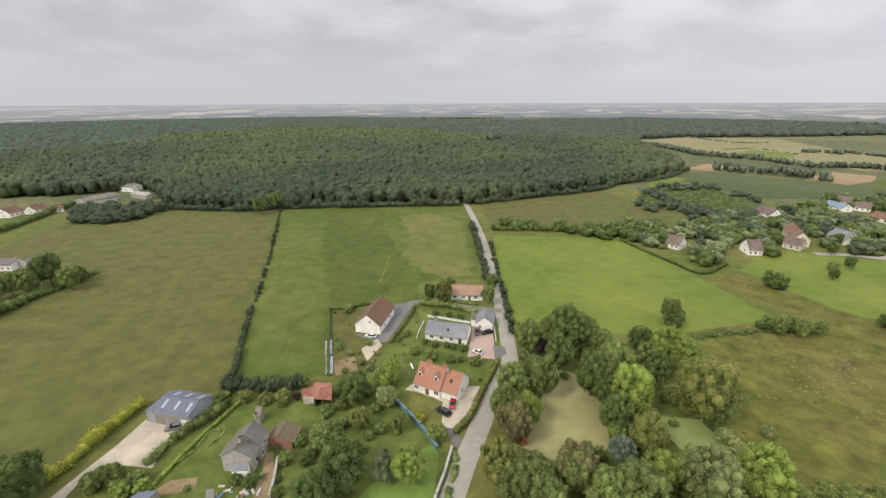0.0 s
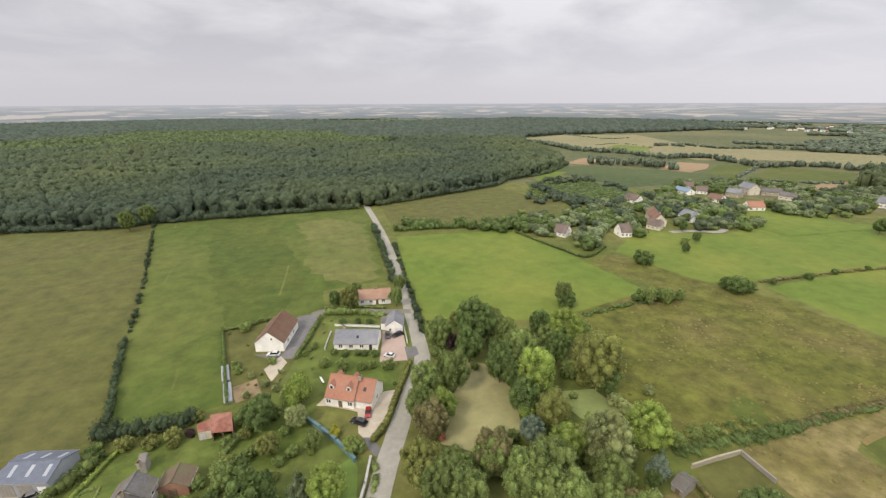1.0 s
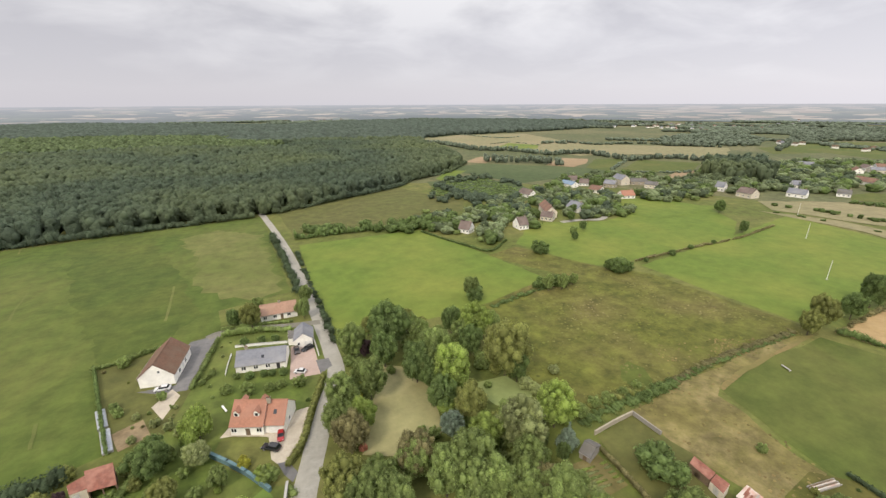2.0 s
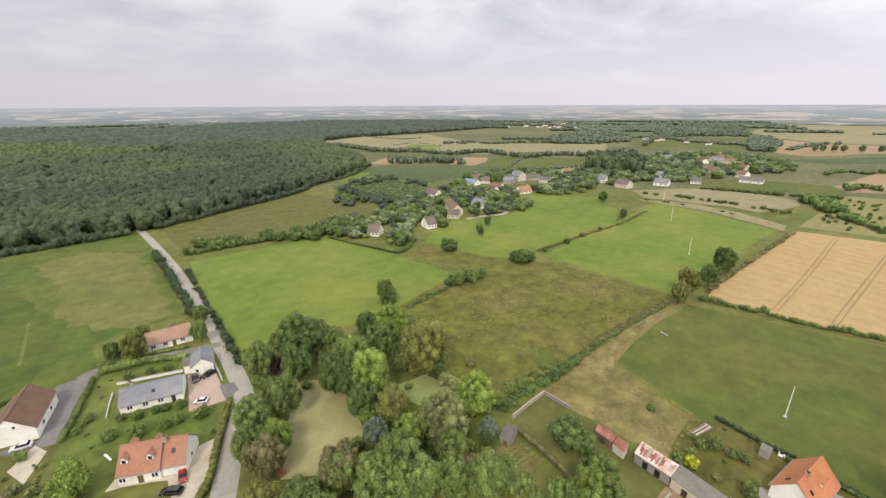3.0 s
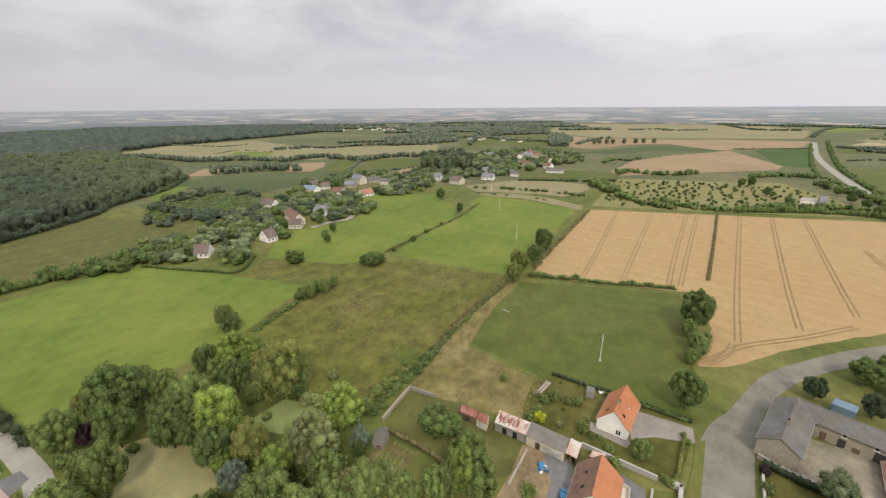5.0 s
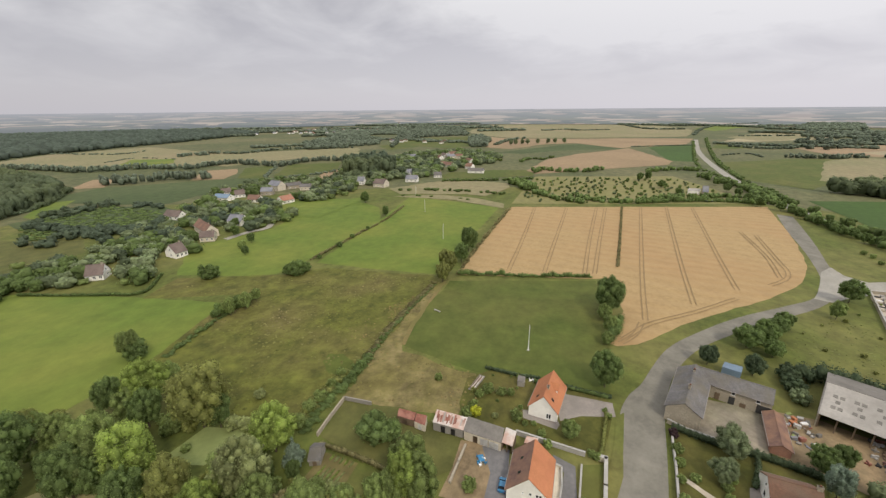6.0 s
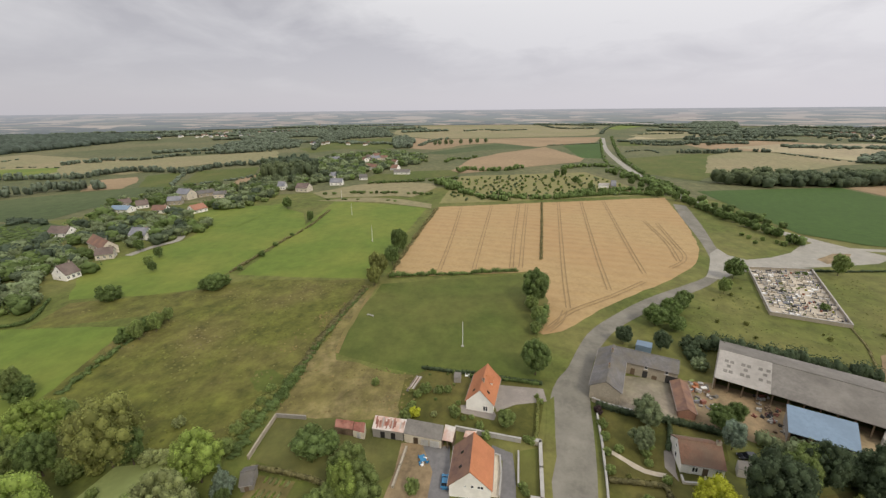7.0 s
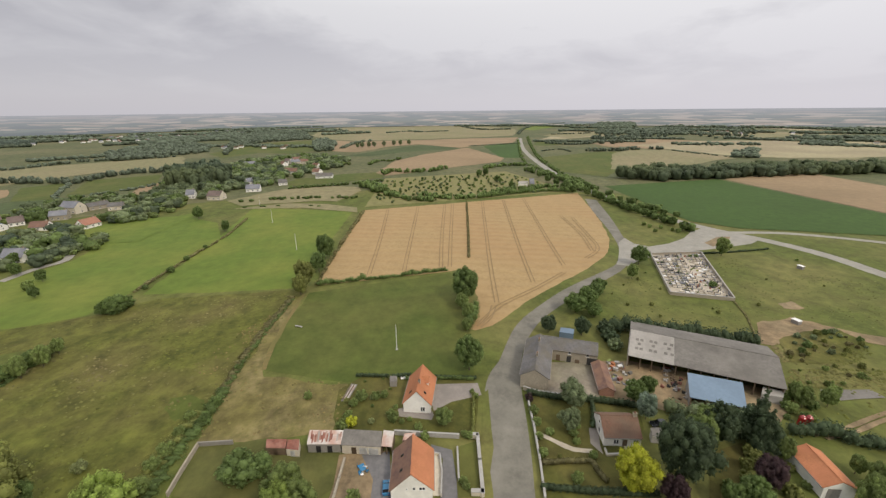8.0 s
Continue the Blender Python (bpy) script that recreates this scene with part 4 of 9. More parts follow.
def house(a, b, width, eave, ridge, wall, roof, label, windows=(), doors=(), chimneys=(), dormers=(), skylights=(), name="house", over=0.35, gable_over=0.15, category="house", other_roof=None):
    """A gabled house with its ridge over the line from a to b."""
    m, length = between(a, b)
    HOUSE_SPOTS.append(((a[0] + b[0]) / 2, (a[1] + b[1]) / 2))
    t = thing(name, m, label, category)
    hw, hl = width / 2, length / 2
    part("wall", prism([(-hw, -0.3), (hw, -0.3), (hw, eave), (0, ridge), (-hw, eave)], -hl, hl), wall, t)
    for side in (-1, 1):
        part("roof", roof_slab(hw, hl, eave, ridge, over, gable_over, 0.16, side), other_roof if other_roof and side < 0 else roof, t)
    part("ridge_cap", boxes((-0.14, 0.14, -hl - gable_over, hl + gable_over, ridge + 0.10, ridge + 0.22)), roof, t)
    slope = (ridge - eave) / hw
    for side in (-1, 1):
        x = side * (hw + over + 0.06)
        part("gutter", boxes((x - 0.06, x + 0.06, -hl, hl, eave - over * slope - 0.02, eave - over * slope + 0.10)), "timber_grey", t)
    for side, u, z, w, h in windows:
        window(t, side, u, z, w, h, hw, hl)
    for side, u, w, h, mat in doors:
        door(t, side, u, w, h, hw, hl, mat, "garage_door" if w > 2 else "door")
    for x, y, top in chimneys:
        base = ridge - abs(x) * slope - 0.4
        c = part("chimney", boxes((x - 0.3, x + 0.3, y - 0.45, y + 0.45, base, top), (x - 0.36, x + 0.36, y - 0.51, y + 0.51, top - 0.15, top)), "stone_wall", t)
        part("chimney_pot", boxes((x - 0.12, x + 0.12, y - 0.12, y + 0.12, top, top + 0.35)), "tile_red", c)
    for side, y, w in dormers:
        s = 1 if side == "e" else -1
        z0 = eave + 0.35 * (ridge - eave)
        x0 = hw - (z0 - eave) / slope
        top = z0 + 1.25
        peak = top + w * 0.55
        d = part("dormer", dormer_body(s, x0, y, w, z0, top, peak, slope, hw, eave), wall, t)
        for q in (-1, 1):
            bm = bmesh.new()
            back = hw - (peak - eave) / slope
            pts = [(s * (x0 + 0.25), y, peak), (s * (x0 + 0.25), y + q * (w / 2 + 0.22), top - 0.24), (s * (x0 - 1.9), y + q * (w / 2 + 0.22), top - 0.24), (s * max(0.05, back), y, peak)]
            lo_ = [bm.verts.new(p) for p in pts]
            hi_ = [bm.verts.new((p[0], p[1], p[2] + 0.12)) for p in pts]
            bm.faces.new(lo_)
            bm.faces.new(hi_[::-1])
            for k in range(4):
                bm.faces.new((lo_[k], lo_[(k + 1) % 4], hi_[(k + 1) % 4], hi_[k]))
            part("dormer_roof", bm, roof, d)
        win = window(d, side, y, z0 + 0.1, w * 0.7, 1.0, x0, 0, sill=False)
    for side, y, zf, w, h in skylights:
        s = 1 if side == "e" else -1
        zc = eave + zf * (ridge - eave)
        xc = hw - (zc - eave) / slope
        ob = part("skylight", boxes((-w / 2, w / 2, -h / 2, h / 2, 0.16, 0.23)), "window_glass", t)
        ob.matrix_local = pose(s * xc, y, zc, 0, 0, 90 * s) @ pose(0, 0, 0, math.degrees(math.atan(slope)), 0, 0)
    return t


def dormer_body(s, x0, y, w, z0, top, peak, slope, hw, eave):
    """The cheeks and gable of a dormer."""
    bm = bmesh.new()
    back = max(0.1, hw - (top - eave) / slope)
    front = [(s * x0, y - w / 2, z0 - 0.1), (s * x0, y + w / 2, z0 - 0.1), (s * x0, y + w / 2, top), (s * x0, y, peak), (s * x0, y - w / 2, top)]
    rear = [(s * back, q[1], max(q[2], top - 0.05)) for q in front]
    f, r = [bm.verts.new(p) for p in front], [bm.verts.new(p) for p in rear]
    bm.faces.new(f)
    for k in range(5):
        bm.faces.new((f[k], r[k], r[(k + 1) % 5], f[(k + 1) % 5]))
    return bm


def lean_to(high, low, z_high, z_low, wall, roof, label, name="shed", open_front=False, category="shed", doors=()):
    """A shed with one sloping roof; high and low are the two ends of its upper and lower roof edges."""
    (ax, ay), (bx, by) = high
    (cx, cy), (dx, dy) = low
    t = thing(name, pose((ax + bx) / 2, (ay + by) / 2, 0), label, category)
    ox, oy = (ax + bx) / 2, (ay + by) / 2
    quad = [(ax - ox, ay - oy, z_high), (bx - ox, by - oy, z_high), (dx - ox, dy - oy, z_low), (cx - ox, cy - oy, z_low)]
    mid = Vector((sum(q[0] for q in quad) / 4, sum(q[1] for q in quad) / 4, 0))
    bm = bmesh.new()
    lo_ = [bm.verts.new(q) for q in quad]
    hi_ = [bm.verts.new((q[0], q[1], q[2] + 0.12)) for q in quad]
    bm.faces.new(lo_)
    bm.faces.new(hi_[::-1])
    for k in range(4):
        bm.faces.new((lo_[k], lo_[(k + 1) % 4], hi_[(k + 1) % 4], hi_[k]))
    part("roof", bm, roof, t)
    inn = [Vector((q[0], q[1], 0)) * 0.95 + mid * 0.05 for q in quad]
    tops = [q[2] - 0.02 for q in quad]
    sides = ((0, 1), (1, 2), (3, 0)) if open_front else ((0, 1), (1, 2), (2, 3), (3, 0))
    for i, j in sides:
        bm = bmesh.new()
        p, q = inn[i], inn[j]
        n = Vector((-(q - p).y, (q - p).x, 0)).normalized() * 0.1
        vs = [bm.verts.new(v) for v in ((p.x + n.x, p.y + n.y, 0), (q.x + n.x, q.y + n.y, 0), (q.x + n.x, q.y + n.y, tops[j]), (p.x + n.x, p.y + n.y, tops[i]))]
        ws = [bm.verts.new(v) for v in ((p.x - n.x, p.y - n.y, 0), (q.x - n.x, q.y - n.y, 0), (q.x - n.x, q.y - n.y, tops[j]), (p.x - n.x, p.y - n.y, tops[i]))]
        bm.faces.new(vs)
        bm.faces.new(ws[::-1])
        for k in range(4):
            bm.faces.new((vs[k], ws[k], ws[(k + 1) % 4], vs[(k + 1) % 4]))
        part("wall", bm, wall, t)
    p, q = inn[3], inn[2]
    d = q - p
    n = max(2, int(d.length / 4))
    if open_front:
        for i in range(n + 1):
            c = p + d * (i / n)
            part("post", boxes((c.x - 0.12, c.x + 0.12, c.y - 0.12, c.y + 0.12, 0, z_low)), "timber", t)
    for f0, f1, mat in doors:
        a_, b_ = p + d * f0, p + d * f1
        out = (p - inn[0]).normalized() * 0.14
        bm = bmesh.new()
        vs = [bm.verts.new((v.x + out.x, v.y + out.y, z)) for v, z in ((a_, 0), (b_, 0), (b_, z_low * 0.82), (a_, z_low * 0.82))]
        bm.faces.new(vs)
        bmesh.ops.solidify(bm, geom=bm.faces[:], thickness=0.06)
        part("door", bm, mat, t)
    return t


def open_barn(a, b, front_eave, z_eave, ridge, roof, label, back=None, walls="stone_wall", open_side="w", bays=10, name="barn"):
    """A big gabled barn, open along one side between posts."""
    m, length = between(a, b)
    local = m.inverted() @ Vector((front_eave[0], front_eave[1], 0))
    hw, hl = abs(local.x), length / 2
    s = 1 if local.x > 0 else -1
    t = thing(name, m, label, "barn")
    for side in (-1, 1):
        part("roof", roof_slab(hw, hl, z_eave, ridge, 0.3, 0.3, 0.14, side), roof, t)
    part("ridge_cap", boxes((-0.2, 0.2, -hl - 0.3, hl + 0.3, ridge + 0.1, ridge + 0.24)), roof, t)
    part("wall", boxes((-s * hw - 0.15, -s * hw + 0.15, -hl, hl, 0, z_eave - 0.02)), walls, t)
    for y in (-hl, hl):
        part("gable_wall", prism([(-hw + 0.2, 0), (hw - 0.2, 0), (hw - 0.2, z_eave - 0.05), (0, ridge - 0.15), (-hw + 0.2, z_eave - 0.05)], y - 0.12, y + 0.12), walls, t)
    for i in range(bays + 1):
        y = -hl + 0.3 + i * (2 * hl - 0.6) / bays
        part("post", boxes((s * (hw - 0.3) - 0.14, s * (hw - 0.3) + 0.14, y - 0.14, y + 0.14, 0, z_eave)), "timber", t)
    return t, hw, hl, s


def on_roof(t, name, mat, s, hw, eave, ridge, u, f, w, h, lift=0.19):
    """A flat panel on a roof pitch: u along the ridge, f from eave (0) to ridge (1)."""
    slope = (ridge - eave) / hw
    z = eave + f * (ridge - eave)
    x = hw * (1 - f)
    ob = part(name, boxes((-h / 2, h / 2, -w / 2, w / 2, -0.04, 0.03)), mat, t)
    ob.matrix_local = pose(s * x, u, z + lift, 0, s * math.degrees(math.atan(slope)), 0)
    return ob


def wall_line(name, points, height, thick, mat, label, category="wall", cap=True):
    """A low wall along a line, stepping pier to pier, with a coping."""
    t = thing(name, pose(points[0][0], points[0][1], 0), label, category)
    for (x0, y0), (x1, y1) in zip(points, points[1:]):
        m, length = between((x0 - points[0][0], y0 - points[0][1]), (x1 - points[0][0], y1 - points[0][1]))
        ob = part("wall_section", boxes((-thick / 2, thick / 2, -length / 2 - thick * 0.3, length / 2 + thick * 0.3, -0.2, height)), mat, t)
        ob.matrix_local = m
        if cap:
            c = part("coping", boxes((-thick / 2 - 0.06, thick / 2 + 0.06, -length / 2 - thick * 0.3, length / 2 + thick * 0.3, height, height + 0.09)), "concrete", t)
            c.matrix_local = m
    return t


def pole(x, y, height, r=0.16):
    t = thing("utility_pole", pose(x, y, 0), "tall slim white concrete pole standing in the field", "pole", "poles across the meadows")
    bm = bmesh.new()
    bmesh.ops.create_cone(bm, cap_ends=True, segments=8, radius1=r * 1.25, radius2=r * 0.8, depth=height, matrix=Matrix.Translation((0, 0, height / 2)))
    part("shaft", bm, "white_paint", t)
    part("crossarm", boxes((-0.6, 0.6, -0.06, 0.06, height - 0.35, height - 0.22)), "timber_grey", t)
    part("footing", boxes((-0.45, 0.45, -0.45, 0.45, -0.1, 0.15)), "concrete", t)
    return t


CAR_PAINT = {"black": (0.015, 0.016, 0.02), "red": (0.30, 0.02, 0.02), "blue": (0.03, 0.17, 0.32), "white": (0.62, 0.62, 0.62), "brown": (0.07, 0.055, 0.05), "grey": (0.20, 0.20, 0.21)}
for key, c in CAR_PAINT.items():
    material("car_" + key, c, tuple(v * 0.9 for v in c), 2.0, 0.5, rough=0.25, bump=0.0, spec=0.6)


def car(x, y, heading, colour, label, length=4.2, width=1.75, tall=1.48, estate=False):
    """A parked car; heading in degrees from +y."""
    t = thing("car", pose(x, y, 0, 0, 0, heading), label, "car")
    h, w = length / 2, width / 2
    rear = -h + (0.25 if estate else 0.45)
    prof = [(-h, 0.35), (-h, 0.85), (-h + 0.1, 0.95), (h * 0.42, 0.92), (h - 0.15, 0.72), (h, 0.6), (h, 0.32)]
    bm = bmesh.new()
    rings = []
    for q, f in ((-1, 0.93), (-0.8, 1.0), (0.8, 1.0), (1, 0.93)):
        rings.append([bm.verts.new((q * w, yy * (1 if abs(q) < 1 else 0.985), zz * (f if zz > 0.5 else 1))) for yy, zz in prof])
    n = len(prof)
    bm.faces.new(rings[0])
    bm.faces.new(rings[-1][::-1])
    for a, b in zip(rings, rings[1:]):
        for k in range(n):
            bm.faces.new((a[k], b[k], b[(k + 1) % n], a[(k + 1) % n]))
    part("body", bm, "car_" + colour, t)
    cab = [(rear - 0.12, 0.90), (rear + 0.28, tall - 0.06), (h * 0.08, tall - 0.04), (h * 0.48, 0.90)]
    lows = [Vector((q * w * 0.92, yy, 0.90)) for q in (-1, 1) for yy in (cab[0][0], cab[3][0])]
    tops = [Vector((q * w * 0.74, yy, tall - 0.05)) for q in (-1, 1) for yy in (cab[1][0], cab[2][0])]
    for nm, ring in (("side_window", (lows[0], lows[1], tops[1], tops[0])), ("side_window", (lows[2], lows[3], tops[3], tops[2])), ("rear_window", (lows[0], lows[2], tops[2], tops[0])), ("windscreen", (lows[1], lows[3], tops[3], tops[1]))):
        bm = bmesh.new()
        bm.faces.new([bm.verts.new(v) for v in ring])
        bmesh.ops.solidify(bm, geom=bm.faces[:], thickness=0.02)
        part(nm, bm, "window_glass", t)
    part("roof", boxes((-w * 0.76, w * 0.76, cab[1][0] - 0.05, cab[2][0] + 0.05, tall - 0.06, tall, 0.02)), "car_" + colour, t)
    for sx in (-1, 1):
        for yy in (-h * 0.62, h * 0.62):
            bm = bmesh.new()
            bmesh.ops.create_cone(bm, cap_ends=True, segments=14, radius1=0.32, radius2=0.32, depth=0.2, matrix=pose(sx * (w - 0.08), yy, 0.32, 0, 90, 0))
            wh = part("wheel", bm, "rubber", t)
            bm = bmesh.new()
            bmesh.ops.create_cone(bm, cap_ends=True, segments=10, radius1=0.19, radius2=0.17, depth=0.22, matrix=pose(sx * (w - 0.07), yy, 0.32, 0, 90, 0))
            part("rim", bm, "concrete", wh)
        part("headlight", boxes((sx * w * 0.72 - 0.16, sx * w * 0.72 + 0.16, h - 0.06, h + 0.012, 0.55, 0.68)), "skylight_panel", t)
        part("tail_light", boxes((sx * w * 0.78 - 0.1, sx * w * 0.78 + 0.1, -h - 0.012, -h + 0.05, 0.62, 0.80)), "car_red", t)
    return t


# ---- hamlet along the lane ----
sheet("garden_lawn", [(-14.8, 151.1), (17.9, 145.8), (16.0, 112.6), (8.1, 95.9), (6.1, 93.5), (4.2, 98.7), (-12.7, 97.9), (-15.3, 92.5), (-3.2, 77.9), (-0.1, 77.1), (-3.3, 64.0), (-18.2, 61.5), (-34.3, 61.2), (-40.6, 67.7), (-38.3, 86.7), (-32.3, 92.2), (-21.1, 122.5)], "lawn_green", "mown garden lawns between the houses", "lawn")
sheet("garden_lawn", [(-20.0, 57.5), (-19.3, 64.0), (-13.8, 72.5), (-9.1, 75.6), (-4.2, 78.6), (-2.7, 75.2), (-3.6, 64.3), (-5.4, 57.1)], "lawn_bright", "bright green lawn beside the lane", "lawn")
sheet("garden_grass", [(-48.6, 146.2), (-32.0, 150.4), (-35.8, 128.9), (-30.9, 124.5), (-21.1, 122.5), (-26.9, 103.4), (-34.1, 104.9), (-37.1, 105.4)], "pasture_dry", "dry garden grass round the gabled house", "lawn")
sheet("garden_grass", [(-57.6, 91.1), (-38.8, 98.0), (-32.3, 92.2), (-37.9, 85.7), (-39.9, 75.5), (-40.6, 67.7), (-36.6, 61.1), (-64.3, 60.6), (-63.6, 70.3), (-61.8, 78.3)], "lawn_green", "grass plot round the stone house", "lawn")
sheet("forecourt", [(-79.6, 86.4), (-68.7, 83.8), (-68.3, 81.4), (-69.6, 79.4), (-68.1, 74.7), (-67.7, 70.2), (-73.1, 70.7), (-79.0, 71.6), (-81.0, 66.3), (-80.9, 62.6), (-81.2, 58.5), (-84.6, 59.6), (-83.8, 63.9), (-82.5, 69.5), (-80.8, 76.5)], "gravel", "pale gravel forecourt in front of the barn", "yard")
sheet("court", [(-35.0, 128.2), (-29.3, 124.6), (-22.1, 122.9), (-15.0, 148.2), (-13.8, 153.1), (-23.0, 152.0), (-24.8, 148.5), (-25.2, 127.2)], "asphalt_dark", "dark asphalt forecourt beside the gabled house", "yard", jitter=0.15)
ribbon("driveway", [(-17.9, 152.1), (-12.7, 154.2), (-2.2, 151.8), (9.2, 148.5), (19.8, 146.3)], 3.6, "asphalt", "narrow grey drive between the gardens", "drive")
sheet("court", [(7.6, 133.5), (14.6, 133.6), (14.7, 125.2), (14.1, 113.8), (5.1, 114.9), (6.7, 125.8)], "pink_paving", "pinkish paved court with parked cars", "yard", jitter=0.15)
sheet("driveway", [(14.0, 121.7), (17.9, 121.1), (18.1, 116.4), (14.0, 113.8)], "asphalt_dark", "short asphalt entrance to the paved court", "drive", jitter=0.15)
sheet("yard", [(-13.3, 98.4), (-10.8, 102.0), (2.1, 96.3), (5.1, 100.2), (8.7, 100.3), (7.5, 96.3), (3.4, 86.4), (1.1, 83.0), (-1.2, 83.8), (-2.4, 85.7), (-2.4, 93.4), (-4.5, 94.7), (-7.4, 96.1), (-10.3, 97.5)], "gravel", "light gravel yard in front of the red-roofed house", "yard", jitter=0.2)
sheet("driveway", [(-1.2, 84.0), (1.1, 83.4), (2.7, 79.4), (1.3, 77.1), (-0.2, 80.0)], "asphalt_dark", "short grey entrance drive", "drive", jitter=0.15)
sheet("vegetable_plot", [(-37.7, 111.8), (-31.4, 114.4), (-28.7, 107.2), (-34.9, 104.1)], "dirt", "bare soil of a vegetable plot", "garden bed")
sheet("vegetable_plot", [(-30.1, 119.0), (-25.9, 125.3), (-23.6, 121.1), (-26.8, 112.0)], "gravel", "patch of rubble and bare stones", "rubble")
sheet("vegetable_plot", [(-61.5, 67.1), (-55.9, 68.2), (-54.7, 65.0), (-62.6, 63.2), (-63.7, 63.8)], "dirt", "narrow dug garden beds", "garden bed")
sheet("track", [(-41.4, 63.3), (-43.9, 75.4), (-42.3, 75.5), (-38.5, 67.8), (-36.6, 61.1), (-40.5, 61.0)], "dirt", "worn dirt track beside the wall", "track")

t = house(*[(-29.9, 129.0), (-26.9, 144.1)], 9.3, 3.4, 7.3, "render_white", "tile_brown", "white gabled house with a steep brown tiled roof", windows=[("s", 1.0, 4.3, 0.7, 0.8), ("e", -3.2, 1.0, 1.4, 1.2), ("e", 2.4, 1.0, 1.4, 1.2), ("w", -2, 1.0, 1.2, 1.2)], doors=[("e", 0, 1.0, 2.1, "white_paint"), ("e", 4.6, 2.4, 2.1, "white_paint")])
car(-28.4, 126.4, 80, "white", "white car parked before the gable wall")
t = house(*[(-8.2, 129.4), (6.0, 126.1)], 8.6, 2.6, 5.2, "render_white", "slate", "long white bungalow with a slate grey roof", windows=[("e", -5, 0.9, 1.3, 1.2), ("e", -1.5, 0.9, 1.3, 1.2), ("e", 2, 0.9, 1.3, 1.2), ("w", -5, 0.9, 1.3, 1.2), ("w", -1.5, 0.9, 1.3, 1.2), ("w", 2.5, 0.9, 1.3, 1.2)], doors=[("e", 5, 1.0, 2.1, "dark_frame")], chimneys=[(-0.6, -4.6, 6.3)], skylights=[("w", 0.5, 0.45, 0.8, 1.0), ("e", 0.5, 0.45, 0.8, 1.0)])
house(*[(11.8, 131.4), (13.0, 139.1)], 5.8, 3.0, 5.2, "render_white", "slate", "small white garage with a dark slate roof", name="garage", category="garage", doors=[("s", 1.4, 2.3, 2.1, "white_paint")], windows=[("s", -1.6, 1.0, 0.8, 1.0)])
lean_to([(7.8, 139.8), (10.3, 138.5)], [(7.2, 134.5), (9.6, 133.7)], 2.9, 2.7, "render_white", "slate_worn", "flat-roofed white annex beside the garage", name="annex", category="annex")
house(*[(0.1, 160.2), (13.2, 159.3)], 8.5, 2.6, 5.0, "render_white", "tile_faded", "low white bungalow with a faded brown tiled roof", windows=[("w", -5, 0.9, 1.3, 1.2), ("w", -1.5, 0.9, 1.3, 1.2), ("w", 3.5, 0.9, 1.3, 1.2), ("e", -5, 0.9, 1.3, 1.2), ("e", -1.5, 0.9, 1.3, 1.2), ("e", 3.5, 0.9, 1.3, 1.2)], doors=[("e", 1, 1.0, 2.1, "timber"), ("w", 1, 1.0, 2.1, "timber")], chimneys=[(0.0, 0.5, 5.9)])
t = house(*[(-8.8, 102.2), (-1.4, 98.8)], 9.0, 3.0, 7.0, "render_white", "tile_red", "white house with a red tiled roof and two dormers", windows=[("w", -3.2, 1.0, 1.3, 1.2), ("w", 3.0, 1.0, 1.3, 1.2), ("e", -3.2, 1.0, 1.3, 1.2), ("e", 3.0, 1.0, 1.3, 1.2)], doors=[("w", 0.2, 1.1, 2.1, "timber"), ("e", 0.2, 1.1, 2.1, "timber")], chimneys=[(0.3, 4.6, 8.0)], dormers=[("w", -2.8, 1.3), ("w", 2.2, 1.3), ("e", -2.8, 1.3), ("e", 2.2, 1.3)])
house(*[(-1.4, 99.3), (3.3, 97.1)], 8.6, 2.8, 6.6, "render_white", "tile_red", "garage wing with a red tiled roof beside the main house", name="house_wing", windows=[("n", 0.5, 1.0, 1.0, 1.1)], doors=[("w", 0, 2.5, 2.1, "white_paint"), ("e", 0, 2.5, 2.1, "white_paint")], skylights=[("w", 0, 0.5, 0.8, 1.1), ("e", 0, 0.5, 0.8, 1.1)])
car(-2.1, 89.2, 52, "black", "black estate car parked on the gravel yard", 4.6, 1.8, 1.55, True)
car(0.4, 92.1, 172, "red", "small red car parked beside the garage wing", 3.7, 1.6)
car(9.2, 129.6, 178, "brown", "dark brown car parked on the paved court", 4.3)
car(12.6, 129.3, 112, "black", "black car parked on the paved court", 4.3)
car(8.5, 117.2, 60, "white", "small white car parked on the paved court", 3.6, 1.6)

# blue-roofed barn and the stone house
t = house((-75.4, 88.1), (-65.0, 86.2), 8.0, 4.0, 5.6, "tin_wall", "tin_slate", "metal-clad barn with a slate blue roof and pale skylights", name="barn", category="barn", doors=[("e", -3.6, 3.0, 3.1, "timber_grey"), ("e", 0.2, 3.0, 3.1, "timber_grey"), ("e", 3.6, 1.8, 2.6, "white_paint")])
for u in (-3.2, 0.4, 4.0):
    for s in (-1, 1):
        on_roof(t, "skylight", "skylight_panel", s, 4.0, 4.0, 5.6, u, 0.5, 0.75, 2.4)
lean_to([(-76.2, 84.2), (-74.8, 91.9)], [(-78.8, 84.7), (-77.4, 92.4)], 4.2, 3.3, "tin_wall", "tin_slate", "lean-to shed with a pale blue sheet roof", open_front=True)
car(-70.2, 82.4, 110, "grey", "pale grey car parked outside the barn", 4.2)
